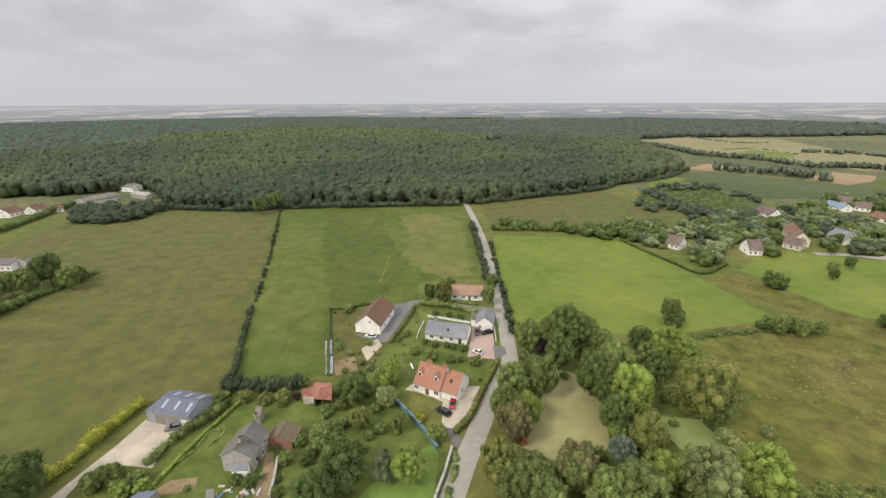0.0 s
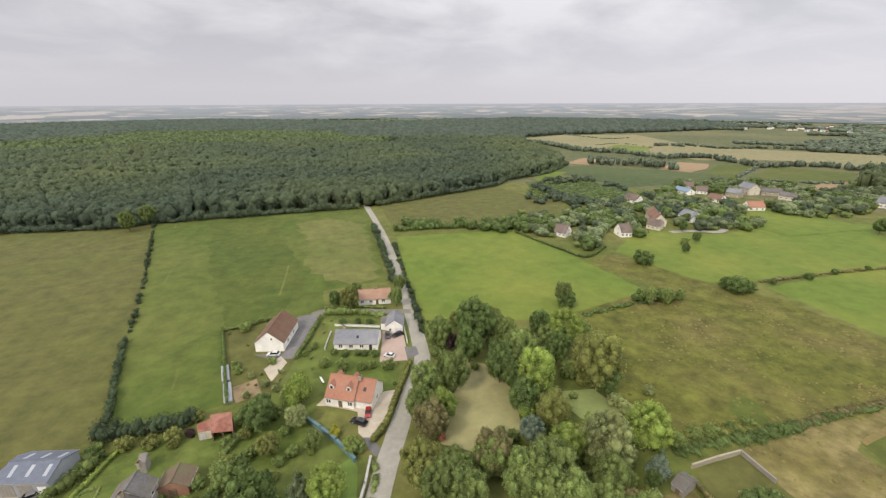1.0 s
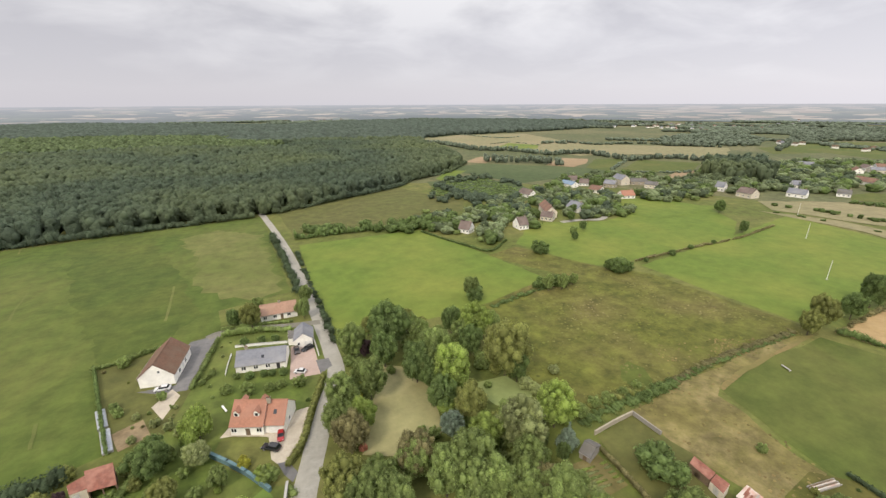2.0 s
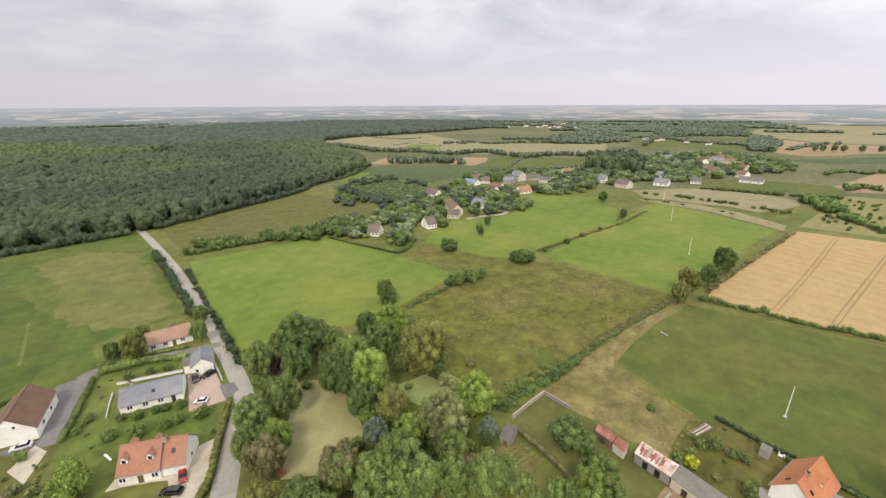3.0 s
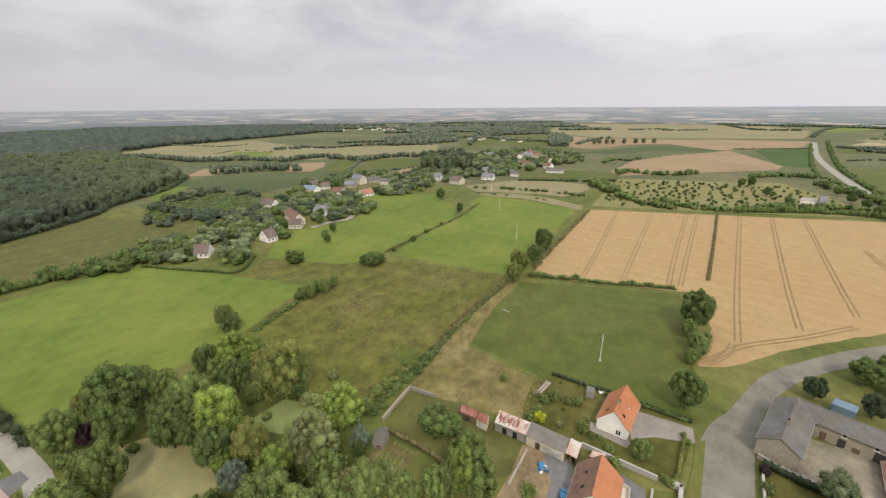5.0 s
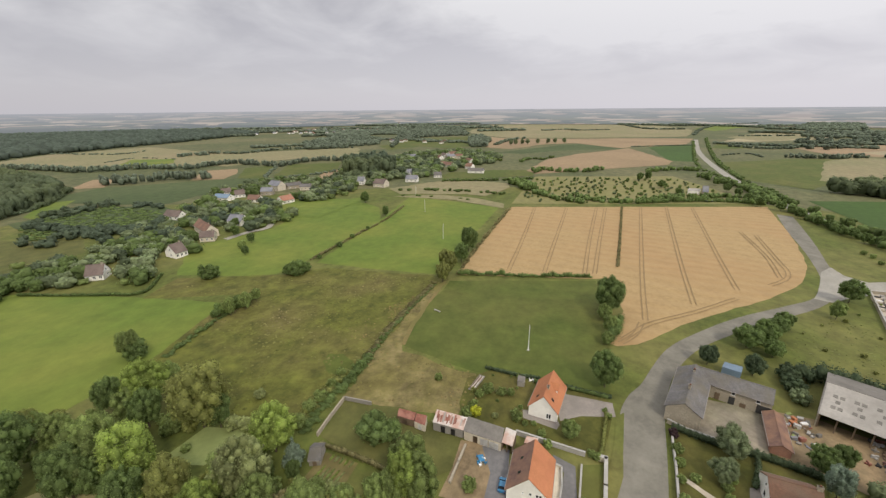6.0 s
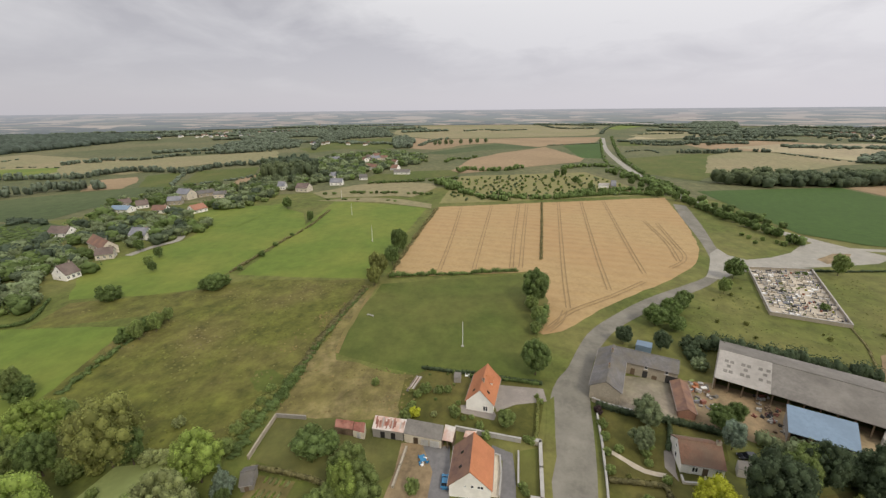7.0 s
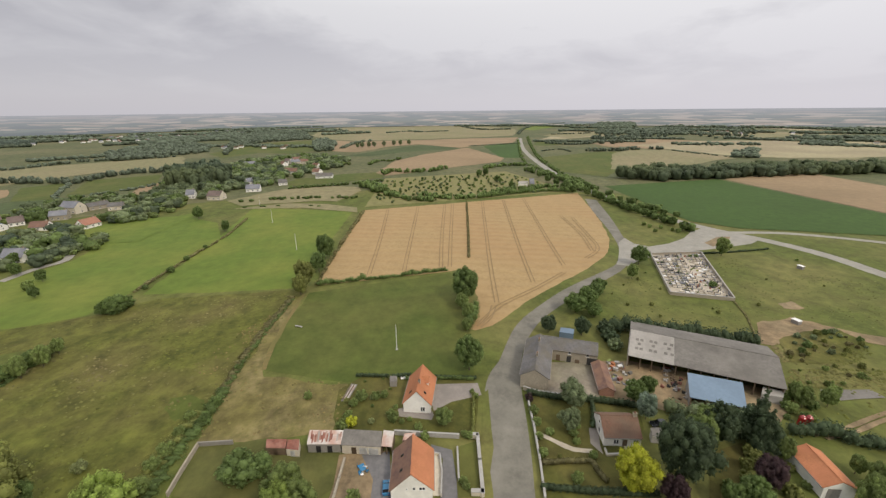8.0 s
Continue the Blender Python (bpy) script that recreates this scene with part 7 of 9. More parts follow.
for i, (u, f) in enumerate([(0.06, 0.62), (0.12, 0.62), (0.24, 0.64), (0.30, 0.64), (0.42, 0.66), (0.5, 0.66), (0.09, 0.46), (0.27, 0.48), (0.47, 0.50), (0.06, 0.28), (0.12, 0.28), (0.24, 0.30), (0.30, 0.30), (0.43, 0.31), (0.51, 0.31)]):
    on_roof(t, "skylight", "fibre_cement", s, hw, 4.4, 7.4, -hl + hl * (0.04 + u * 1.12), f, 0.95, 1.05, 0.235)
lean_to([(102.2, -72.9), (97.0, -85.5)], [(93.7, -68.9), (88.9, -81.2)], 5.2, 3.4, "timber_grey", "tin_blue", "open hay shed with a pale blue sheet roof", name="hay_shed", open_front=True)
t = house(*[(85.3, -40.8), (84.6, -49.6)], 8.4, 2.9, 5.6, "render_white", "tile_brown", "small white house with a brown tiled roof", windows=[("e", -1.5, 0.8, 1.2, 1.3), ("e", 3.2, 0.8, 1.2, 1.3), ("s", 0.5, 1.0, 1.0, 1.2), ("s", 0, 3.3, 0.7, 0.8)], doors=[("e", 0.6, 1.1, 2.1, "timber")], chimneys=[(0, 3.9, 6.6)])
wall_line("terrace_wall", [(79.8, -40.3), (77.9, -40.1), (78.1, -45.0), (80.0, -45.3)], 0.7, 0.3, "render_cream", "low pale terrace wall before the house")
lean_to([(84.1, -53.4), (84.1, -56.9)], [(81.7, -52.5), (81.4, -55.3)], 2.3, 2.1, "concrete", "fibre_cement", "small flat-roofed concrete garage", name="garage", category="garage")
car(87.5, -57.5, 2, "black", "dark blue car parked beside the small garage", 4.2)
t = house(*[(75.2, -84.8), (65.0, -83.6)], 6.4, 3.0, 4.6, "render_white", "tile_orange", "long outbuilding with an orange sheet roof", name="outbuilding", category="outbuilding", doors=[("n", 1.0, 2.6, 2.6, "timber_grey"), ("s", 1.0, 2.6, 2.6, "timber_grey")])
for k, (x, y) in enumerate([(86.3, -94.3), (86.2, -96.0)]):
    bm = bmesh.new()
    bmesh.ops.create_cone(bm, cap_ends=True, segments=16, radius1=0.95, radius2=0.8, depth=2.4, matrix=Matrix.Translation((0, 0, 1.2)))
    bmesh.ops.create_cone(bm, cap_ends=True, segments=16, radius1=0.8, radius2=0.3, depth=0.5, matrix=Matrix.Translation((0, 0, 2.65)))
    ob = new("feed_tank", bm_mesh("feed_tank", bm, "car_red"))
    ob.matrix_world = pose(x, y, 0)
    tagged(ob, "upright bright red feed tank on the ground", "tank", "red tanks")
lean_to([(97.9, -92.5), (95.5, -96.7)], [(95.8, -90.7), (93.7, -95.1)], 3.0, 2.4, "concrete", "fibre_cement_pale", "pale concrete pen at the end of the barn", name="pen")
heap = random.Random(12)
HEAP = [(111.8, -54.9), (106.9, -54.9), (110.1, -58.7), (105.1, -57.6), (114.7, -57.0), (113.7, -59.0)]
for i in range(60):
    cx, cy = HEAP[i % 6]
    s_ = heap.uniform(0.25, 0.8)
    bm = boxes((-s_, s_, -s_ * 0.6, s_ * 0.6, 0, s_ * heap.uniform(0.5, 1.6), 0.06))
    ob = new("scrap_item", bm_mesh("scrap_item", bm, heap.choice(["white_paint", "tin_rust", "concrete", "timber_grey", "tin_rust", "car_grey", "tile_orange", "pond_weed", "fibre_cement", "timber"])))
    ob.matrix_world = pose(cx + heap.gauss(0, 1.1), cy + heap.gauss(0, 1.1), 0, heap.uniform(-12, 12), heap.uniform(-12, 12), heap.uniform(0, 180))
    tagged(ob, "discarded item in a heap of farm scrap", "scrap", "scrap heap")
for i in range(30):
    cx, cy = [(103.5, -70.2), (100.2, -69.9), (106.2, -72.0), (111.1, -72.6)][i % 4]
    s_ = heap.uniform(0.3, 0.9)
    ob = new("farm_implement", bm_mesh("farm_implement", boxes((-s_, s_, -0.2, 0.2, 0.1, 0.5), (-0.15, 0.15, -s_, s_, 0.0, 0.8)), heap.choice(["timber", "tin_rust", "dark_frame", "timber_grey", "concrete"])))
    ob.matrix_world = pose(cx + heap.gauss(0, 1.5), cy + heap.gauss(0, 1.5), 0, 0, 0, heap.uniform(0, 180))
    tagged(ob, "rusty farm implement standing in the yard", "implement", "farm implements")

sheet("garden_lawn", [(100.1, -27.1), (96.5, -45.4), (94.2, -55.5), (86.2, -53.1), (78.3, -43.8), (64.9, -43.8), (65.6, -22.5), (81.6, -24.2)], "lawn", "garden lawn of the brown-roofed house", "lawn")
sheet("garden_lawn", [(78.3, -66.0), (80.7, -74.6), (78.0, -73.8), (67.5, -65.1), (65.1, -56.5)], "lawn", "bright garden lawn between hedges", "lawn")
ribbon("garden_path", [(85.3, -26.0), (82.7, -29.4), (80.1, -32.8), (79.5, -37.4)], 1.4, "gravel", "curving pale gravel garden path", "path")
sheet("patio", [(87.1, -39.1), (87.5, -41.6), (81.1, -39.7), (78.3, -39.4), (81.9, -37.6)], "paving_grey", "paved strip beside the house", "patio", jitter=0.1)
wall_line("stone_wall", [(97.0, -25.6), (87.3, -24.9), (76.5, -23.7), (66.9, -22.4)], 1.0, 0.35, "concrete", "low concrete garden wall along the road")
wall_line("stone_wall", [(103.2, -25.5), (101.2, -29.0), (99.5, -35.1)], 1.2, 0.45, "stone_wall", "old stone wall of the farm courtyard")
leaf_band("hedge", [(100.8, -26.9), (98.0, -36.3), (97.0, -44.0), (94.3, -54.7)], 1.8, 2.0, "deep", "dark clipped hedge along the farm wall", 0.08)
leaf_band("hedge", [(76.1, -25.0), (76.2, -30.9), (76.1, -35.6), (73.7, -36.0), (71.1, -36.8)], 1.3, 1.4, "brown", "low clipped brown-green garden hedge", 0.08)
leaf_band("hedge", [(69.5, -23.0), (68.5, -29.6), (67.6, -37.9), (67.1, -46.1)], 1.6, 1.6, "deep", "dark clipped hedge at the garden end", 0.1)
leaf_band("hedge", [(98.0, -43.7), (91.8, -42.0), (87.5, -40.1)], 1.4, 1.6, "deep", "dark hedge beside the small house", 0.15)
leaf_band("hedge", [(92.2, -62.3), (90.2, -68.8), (89.0, -77.2), (88.9, -80.5)], 4.0, 3.4, "village", "thick mixed hedge behind the hay shed", 0.3, size=0.45)
leaf_band("hedge", [(83.1, -74.6), (79.6, -79.1), (77.7, -84.5), (72.8, -83.0), (66.9, -81.7)], 2.6, 2.6, "deep", "dark hedge between garden and outbuilding", 0.25)
leaf_band("hedge", [(83.3, -89.2), (82.3, -97.0), (78.7, -103.6), (76.7, -111.2)], 3.6, 3.2, "deep", "thick dark hedge behind the outbuilding", 0.25, size=0.45)
leaf_band("hedgerow", [(136.8, -65.5), (135.0, -74.5), (131.0, -86.5), (127.5, -99.2), (123.0, -110.0)], 6.2, 4.6, "deep", "dark overgrown hedgerow behind the long barn", 0.3, size=0.5)
plant("broad", "lime", 68.4, -42.1, 10.6, 4.6)
plant("broad", "deep", 70.4, -53.0, 16.5, 6.3)
plant("broad", "deep", 80.7, -68.6, 11.7, 4.3)
plant("conifer", "deep", 81.1, -77.9, 14.9, 5.7)
plant("conifer", "deep", 78.1, -78.0, 11.8, 4.5)
plant("broad", "blue", 89.8, -55.2, 8.2, 3.0)
plant("broad", "dark", 96.9, -55.6, 7.0, 3.1)
plant("broad", "dark", 99.1, -60.1, 6.4, 2.8)
plant("wide", "village", 95.5, -37.8, 8.0, 4.3)
plant("broad", "village", 86.9, -34.0, 6.0, 3.0)
plant("broad", "mid", 78.7, -62.0, 10.8, 4.0)
plant("broad", "mid", 83.0, -67.5, 9.8, 3.6)
plant("broad", "mid", 75.4, -80.2, 6.7, 2.3)
plant("broad", "dark", 64.5, -65.1, 7.0, 3.2)
plant("broad", "dark", 64.2, -60.4, 6.0, 2.5)
plant("broad", "mid", 95.3, -99.9, 6.3, 2.2)
plant("broad", "mid", 92.5, -99.7, 6.9, 2.4)
plant("broad", "mid", 92.7, -107.1, 6.2, 2.2)
plant("broad", "copper", 64.5, -48.5, 7.5, 3.0)
plant("broad", "copper", 68.0, -70.8, 8.6, 3.1)
plant("shrub", "mid", 93.2, -26.2, 2.4, 1.5)
plant("shrub", "mid", 89.1, -26.0, 2.1, 1.3)
plant("shrub", "mid", 84.3, -25.5, 1.8, 1.1)
plant("shrub", "mid", 78.7, -25.1, 2.1, 1.3)
plant("shrub", "mid", 84.8, -34.3, 2.1, 1.3)
plant("shrub", "mid", 82.1, -34.1, 1.8, 1.1)
plant("shrub", "mid", 71.2, -30.7, 2.4, 1.5)
plant("shrub", "mid", 77.6, -36.6, 1.9, 1.2)
plant("shrub", "mid", 97.2, -79.4, 2.0, 1.3)
plant("shrub", "mid", 75.7, -45.2, 1.7, 1.0)
plant("shrub", "mid", 95.9, -97.0, 3.0, 1.9)
plant("shrub", "mid", 91.4, -95.6, 2.9, 1.8)
plant("shrub", "mid", 98.0, -114.4, 2.6, 1.6)
plant("shrub", "copper", 98.4, -26.1, 2.3, 1.4)
plant("wide", "dark", 150.5, -56.5, 8.6, 4.6)
plant("broad", "dark", 155.5, -63.0, 9.2, 4.4)
plant("wide", "dark", 163.0, -68.5, 7.6, 4.0)
plant("broad", "dark", 169.5, -73.5, 6.6, 3.2)
plant("broad", "dark", 146.5, -62.5, 6.4, 3.2)
plant("shrub", "deep", 134.5, -62.5, 4.6, 3.4)
plant("shrub", "deep", 129.0, -61.5, 4.4, 3.2)
plant("shrub", "village", 123.5, -61.0, 3.8, 2.8)
plant("broad", "deep", 133.0, -53.0, 7.3, 3.0)
plant("broad", "deep", 135.5, -41.5, 7.0, 3.0)
plant("broad", "dark", 203.0, -107.5, 10.5, 4.9)
plant("broad", "mid", 184.2, -95.2, 7.6, 2.7)
plant("broad", "mid", 213.1, -158.4, 10.9, 4.0)
plant("broad", "mid", 62.4, -87.8, 8.2, 3.0)
plant("broad", "mid", 71.0, -93.4, 5.2, 1.8)
plant("broad", "mid", 67.0, -94.1, 6.8, 2.4)
plant("shrub", "olive", 76.5, -73.7, 3.0, 1.9)
plant("shrub", "olive", 74.6, -74.2, 2.9, 1.8)
plant("shrub", "olive", 73.6, -70.2, 2.5, 1.5)
plant("shrub", "olive", 69.8, -67.4, 2.8, 1.7)
plant("shrub", "olive", 68.0, -62.4, 2.3, 1.5)

# ---- burial ground ----
CORNERS = [(216.8, -120.9), (217.2, -149.7), (158.1, -127.2), (165.4, -103.7)]
sheet("burial_ground", CORNERS, "gravel", "gravelled walled burial ground", "yard", jitter=0.0)
wall_line("stone_wall", CORNERS + CORNERS[:1], 1.5, 0.4, "stone_wall", "stone wall round the burial ground")
grave_rng = random.Random(21)
U = [Vector((*c, 0)) for c in CORNERS]
for i in range(12):
    for j in range(23):
        if i == 7 or grave_rng.random() < 0.18:
            continue
        f, g = (i + 0.8) / 12.6, (j + 0.8) / 23.8
        p = U[0].lerp(U[1], f).lerp(U[3].lerp(U[2], f), g)
        d = U[3] - U[0]
        t = thing("grave", pose(p.x + grave_rng.uniform(-0.3, 0.3), p.y + grave_rng.uniform(-0.3, 0.3), 0, 0, 0, math.degrees(math.atan2(d.y, d.x)) + grave_rng.uniform(-9, 9)), "stone grave slab with an upright headstone", "grave", "graves")
        mat = grave_rng.choice(["concrete", "stone_wall", "stone_wall", "white_paint", "slate", "stone_wall", "fibre_cement_pale", "dark_frame", "timber_grey", "render_cream"])
        h = grave_rng.uniform(0.25, 0.6)
        wide, long = grave_rng.uniform(0.4, 0.75), grave_rng.uniform(0.7, 1.2)
        part("slab", boxes((-wide, wide, -long, 1.0, 0, h, 0.03)), mat, t)
        part("headstone", boxes((-wide * 0.9, wide * 0.9, 1.02, 1.2, 0, h + grave_rng.uniform(0.5, 1.1), 0.03)), grave_rng.choice([mat, "stone_wall", "concrete", "slate"]), t)
plant("shrub", "dark", 172.8, -127.5, 2.9, 1.8)
plant("bush", "dark", 212.3, -140.8, 1.7, 1.2)
plant("bush", "dark", 212.2, -143.9, 1.7, 1.2)
leaf_band("hedge", [(217.1, -150.0), (219.0, -170.3), (222.8, -192.2)], 1.4, 1.0, "deep", "dark low hedge along the link road", 0.2)
for x, y, a in ((192.7, -185.7, 20), (138.0, -136.9, 15)):
    t = thing("field_shelter", pose(x, y, 0, 0, 0, a), "small white animal shelter in the pasture", "shelter", "field shelters")
    part("wall", boxes((-1.3, 1.3, 0.8, 0.92, 0, 1.6), (-1.3, -1.18, -0.9, 0.8, 0, 1.6), (1.18, 1.3, -0.9, 0.8, 0, 1.6)), "timber_grey", t)
    part("roof", boxes((-1.5, 1.5, -1.1, 1.1, 1.6, 1.7)), "white_paint", t)
sheet("bare_earth", [(139.1, -122.4), (142.9, -139.2), (131.9, -151.1), (124.3, -164.0), (119.5, -158.6), (130.0, -138.8), (123.4, -115.9), (125.0, -111.8)], "dirt", "bare trampled earth in the pasture", "track", step=3, jitter=0.8)
sheet("bare_earth", [(154.6, -143.3), (156.5, -150.6), (150.1, -150.9), (148.8, -147.6), (150.5, -142.1)], "dirt", "worn earth patch in the pasture", "track", step=2, jitter=0.5)
sheet("weeds", [(126.9, -121.3), (131.8, -134.1), (133.7, -148.6), (122.0, -150.4), (112.6, -132.4), (113.3, -114.4)], "meadow_rough", "mound overgrown with weeds", "weeds", step=3, jitter=0.8)
scatter_plants([(126.2, -120.7), (131.0, -133.5), (132.9, -147.8), (122.0, -150.4), (113.2, -132.9), (114.0, -114.9)], 3.4, 0.9, [("bush", "olive"), ("bush", "village"), ("bush", "dark"), ("bush", "brown")], (0.6, 1.5), 61, "scrub on the mound")
scatter_plants([(110.4, -111.9), (113.5, -125.8), (111.3, -142.1), (106.7, -144.5), (99.6, -116.3), (100.1, -105.0)], 5.0, 0.85, [("bush", "mid"), ("bush", "brown"), ("bush", "olive"), ("bush", "mid")], (0.5, 1.4), 62, "scrub behind the yard")
scatter_plants([(97.7, -101.3), (99.9, -109.8), (87.5, -99.6), (83.9, -89.7), (88.9, -91.6)], 3.6, 0.6, [("shrub", "mid"), ("bush", "dark"), ("bush", "brown")], (0.9, 1.9), 63, "scrub behind the yard")
sheet("track", [(99.8, -111.5), (99.2, -126.1), (95.5, -126.8), (94.5, -109.8)], "fibre_cement", "rough concrete hardstanding", "yard", jitter=0.3)
ribbon("track", [(82.4, -94.2), (84.9, -105.4), (87.6, -114.1), (93.6, -133.1)], 1.2, "dirt", "rutted farm track", "track")
ribbon("track", [(81.2, -96.3), (83.3, -106.0), (86.0, -114.2), (91.3, -132.1)], 1.2, "dirt", "rutted farm track", "track")
leaf_band("hedgerow", [(157.6, -126.6), (144.6, -122.4), (128.0, -114.0)], 0.7, 0.5, "brown", "low brown fence line through the pasture", 0.3)

sheet("grass_path", [(207.3, -128.7), (207.2, -130.5), (169.1, -115.0), (168.0, -111.8)], "lawn", "narrow grass path between the graves", "path", jitter=0.1)
for i in range(40):
    f, g = grave_rng.random(), grave_rng.random()
    q = U[0].lerp(U[1], 0.05 + 0.9 * f).lerp(U[3].lerp(U[2], 0.05 + 0.9 * f), 0.05 + 0.9 * g)
    plant("bush", grave_rng.choice(["dark", "mid", "red", "yellow"]), round(q.x, 1), round(q.y, 1), 0.9, 0.55, "planters among the graves")
# rough growth in the pastures by the farm
scatter_plants([(168.0, -73.5), (193.6, -106.0), (163.8, -101.3), (151.9, -123.1), (128.1, -110.4), (136.2, -90.5), (144.2, -68.3)], 9.0, 0.35, [("bush", "olive"), ("bush", "mid")], (0.5, 1.1), 64, "weeds in the pasture")
scatter_plants([(198.9, -159.2), (162.2, -197.8), (133.7, -167.5), (143.6, -144.3), (151.6, -129.9)], 13.0, 0.3, [("bush", "olive"), ("bush", "mid")], (0.5, 1.1), 65, "weeds in the pasture")
scatter_plants([(102.7, 28.4), (110.0, 23.0), (109.6, 14.3), (102.1, 12.0), (98.5, 13.3), (90.0, 19.9), (90.2, 25.8)], 3.6, 0.5, [("bush", "mid"), ("bush", "olive"), ("bush", "pale"), ("bush", "dark")], (0.4, 1.1), 66, "garden plants")
scatter_plants([(99.3, -27.7), (96.1, -42.8), (79.4, -37.4), (77.1, -29.8), (77.3, -24.5), (85.3, -25.1)], 4.6, 0.4, [("bush", "mid"), ("shrub", "mid"), ("bush", "dark"), ("bush", "olive")], (0.5, 1.4), 67, "garden plants")
scatter_plants([(86.1, -57.5), (89.9, -64.1), (87.3, -77.6), (81.6, -74.9), (78.3, -65.7), (78.7, -56.3)], 5.0, 0.6, [("shrub", "dark"), ("broad", "mid"), ("broad", "dark")], (1.2, 2.6), 68, "garden shrubs")
scatter_plants([(79.8, -75.0), (77.7, -84.5), (68.3, -81.7), (63.1, -75.9), (63.5, -64.3)], 4.4, 0.6, [("shrub", "dark"), ("shrub", "mid"), ("bush", "olive"), ("shrub", "mid")], (0.9, 2.2), 69, "garden shrubs")

tussocks("weed_tufts", [(123.4, -115.3), (128.2, -126.9), (131.5, -142.3), (126.6, -146.0), (117.6, -146.5), (110.8, -130.6), (110.8, -115.9), (114.1, -112.2)], 0.8, 0.5, "tuft_rough", "dark green and brown weeds over the mound", 8, keep=1.0)
tussocks("weed_tufts", [(109.5, -110.3), (110.4, -126.5), (108.3, -140.5), (98.7, -139.0), (88.9, -119.8), (84.6, -96.2), (88.8, -93.8), (100.2, -101.7)], 1.0, 0.5, "tuft_rough", "rank weeds behind the farmyard", 9, keep=1.0)
tussocks("weed_tufts", [(168.0, -73.5), (193.6, -106.0), (163.8, -101.3), (151.9, -123.1), (144.5, -124.6), (129.8, -163.3), (174.1, -210.5), (198.7, -162.0), (216.2, -168.3), (215.2, -150.1), (157.0, -126.7), (127.9, -114.4), (136.2, -90.5), (144.2, -68.3)], 2.0, 0.4, "tuft_grass", "tufts of grass in the pasture", 10)


# ---- fields, hedgerows and trees beyond ----
for x, y in [(126.4, 13.5), (238.3, 82.0), (302.1, 119.1), (356.3, 149.1)]:
    pole(x, y, 9.5, 0.11)
t = thing("bench", pose(143.6, 52.3, 0, 0, 0, 70), "low pale bench in the mown field", "bench")
part("seat", boxes((-1.6, 1.6, -0.25, 0.25, 0.4, 0.5)), "concrete", t)
for sx in (-1.3, 1.3):
    part("leg", boxes((sx - 0.1, sx + 0.1, -0.2, 0.2, 0, 0.4)), "concrete", t)
leaf_band("hedgerow", [(183.3, 55.0), (186.9, 42.1), (191.1, 23.1), (195.4, 6.9), (199.1, -6.1)], 1.8, 1.9, "dark", "hedgerow along the foot of the wheat field", 0.5)
leaf_band("hedgerow", [(363.0, -29.7), (278.7, -23.9), (218.1, -19.3)], 1.6, 1.0, "brown", "grassy strip dividing the wheat field", 0.3, gaps=0.1)
leaf_band("hedgerow", [(379.1, -41.6), (395.8, -76.5), (406.7, -106.8), (403.7, -141.2)], 4.0, 4.0, "dark", "tall hedgerow behind the wheat field", 0.4, size=0.6)
leaf_band("hedgerow", [(179.5, 138.0), (199.8, 138.2), (225.1, 138.3), (266.9, 137.4), (315.2, 143.1)], 2.0, 0.9, "brown", "low brown bank with bushes between meadows", 0.4, gaps=0.25)
leaf_band("hedgerow", [(183.9, 55.8), (236.7, 56.7), (332.8, 56.4)], 2.0, 1.5, "brown", "rough bank along the wheat field", 0.5, gaps=0.3)
plant("broad", "dark", 219.2, 60.1, 14.5, 5.5)
plant("broad", "dark", 200.1, 58.8, 11.2, 4.2)
plant("broad", "olive", 181.6, 60.6, 13.2, 4.9)
plant("broad", "olive", 172.9, 60.1, 10.1, 3.7)
plant("shrub", "dark", 159.7, 131.3, 7.8, 4.9)
plant("shrub", "dark", 158.5, 135.8, 5.6, 3.5)
plant("shrub", "dark", 164.5, 130.9, 5.3, 3.3)
plant("shrub", "dark", 142.3, 170.0, 7.5, 4.7)
plant("shrub", "dark", 203.8, 135.8, 3.2, 2.0)
plant("shrub", "dark", 221.9, 137.5, 2.8, 1.8)
plant("shrub", "dark", 243.1, 138.0, 2.4, 1.5)
plant("shrub", "dark", 182.9, 135.1, 2.4, 1.5)
plant("broad", "dark", 278.7, 142.3, 8.2, 3.0)
plant("broad", "dark", 314.9, 179.6, 10.4, 3.8)
plant("shrub", "dark", 115.1, 134.5, 4.9, 3.0)
plant("shrub", "dark", 121.4, 133.2, 5.0, 3.1)
plant("shrub", "dark", 126.4, 132.4, 4.8, 3.0)
plant("shrub", "dark", 81.3, 136.7, 6.7, 4.2)
plant("shrub", "dark", 112.2, 134.9, 3.1, 1.9)
plant("broad", "dark", 166.1, -13.6, 14.7, 5.6)
leaf_band("hedgerow", [(156.3, -16.7), (144.5, -14.3), (138.0, -12.4)], 3.0, 3.5, "dark", "dense bushes at the corner of the mown field", 0.4)
leaf_band("hedge", [(109.2, 8.7), (109.0, -2.7), (108.2, -10.4)], 1.0, 1.3, "dark", "dark clipped hedge at the foot of the mown field", 0.08)

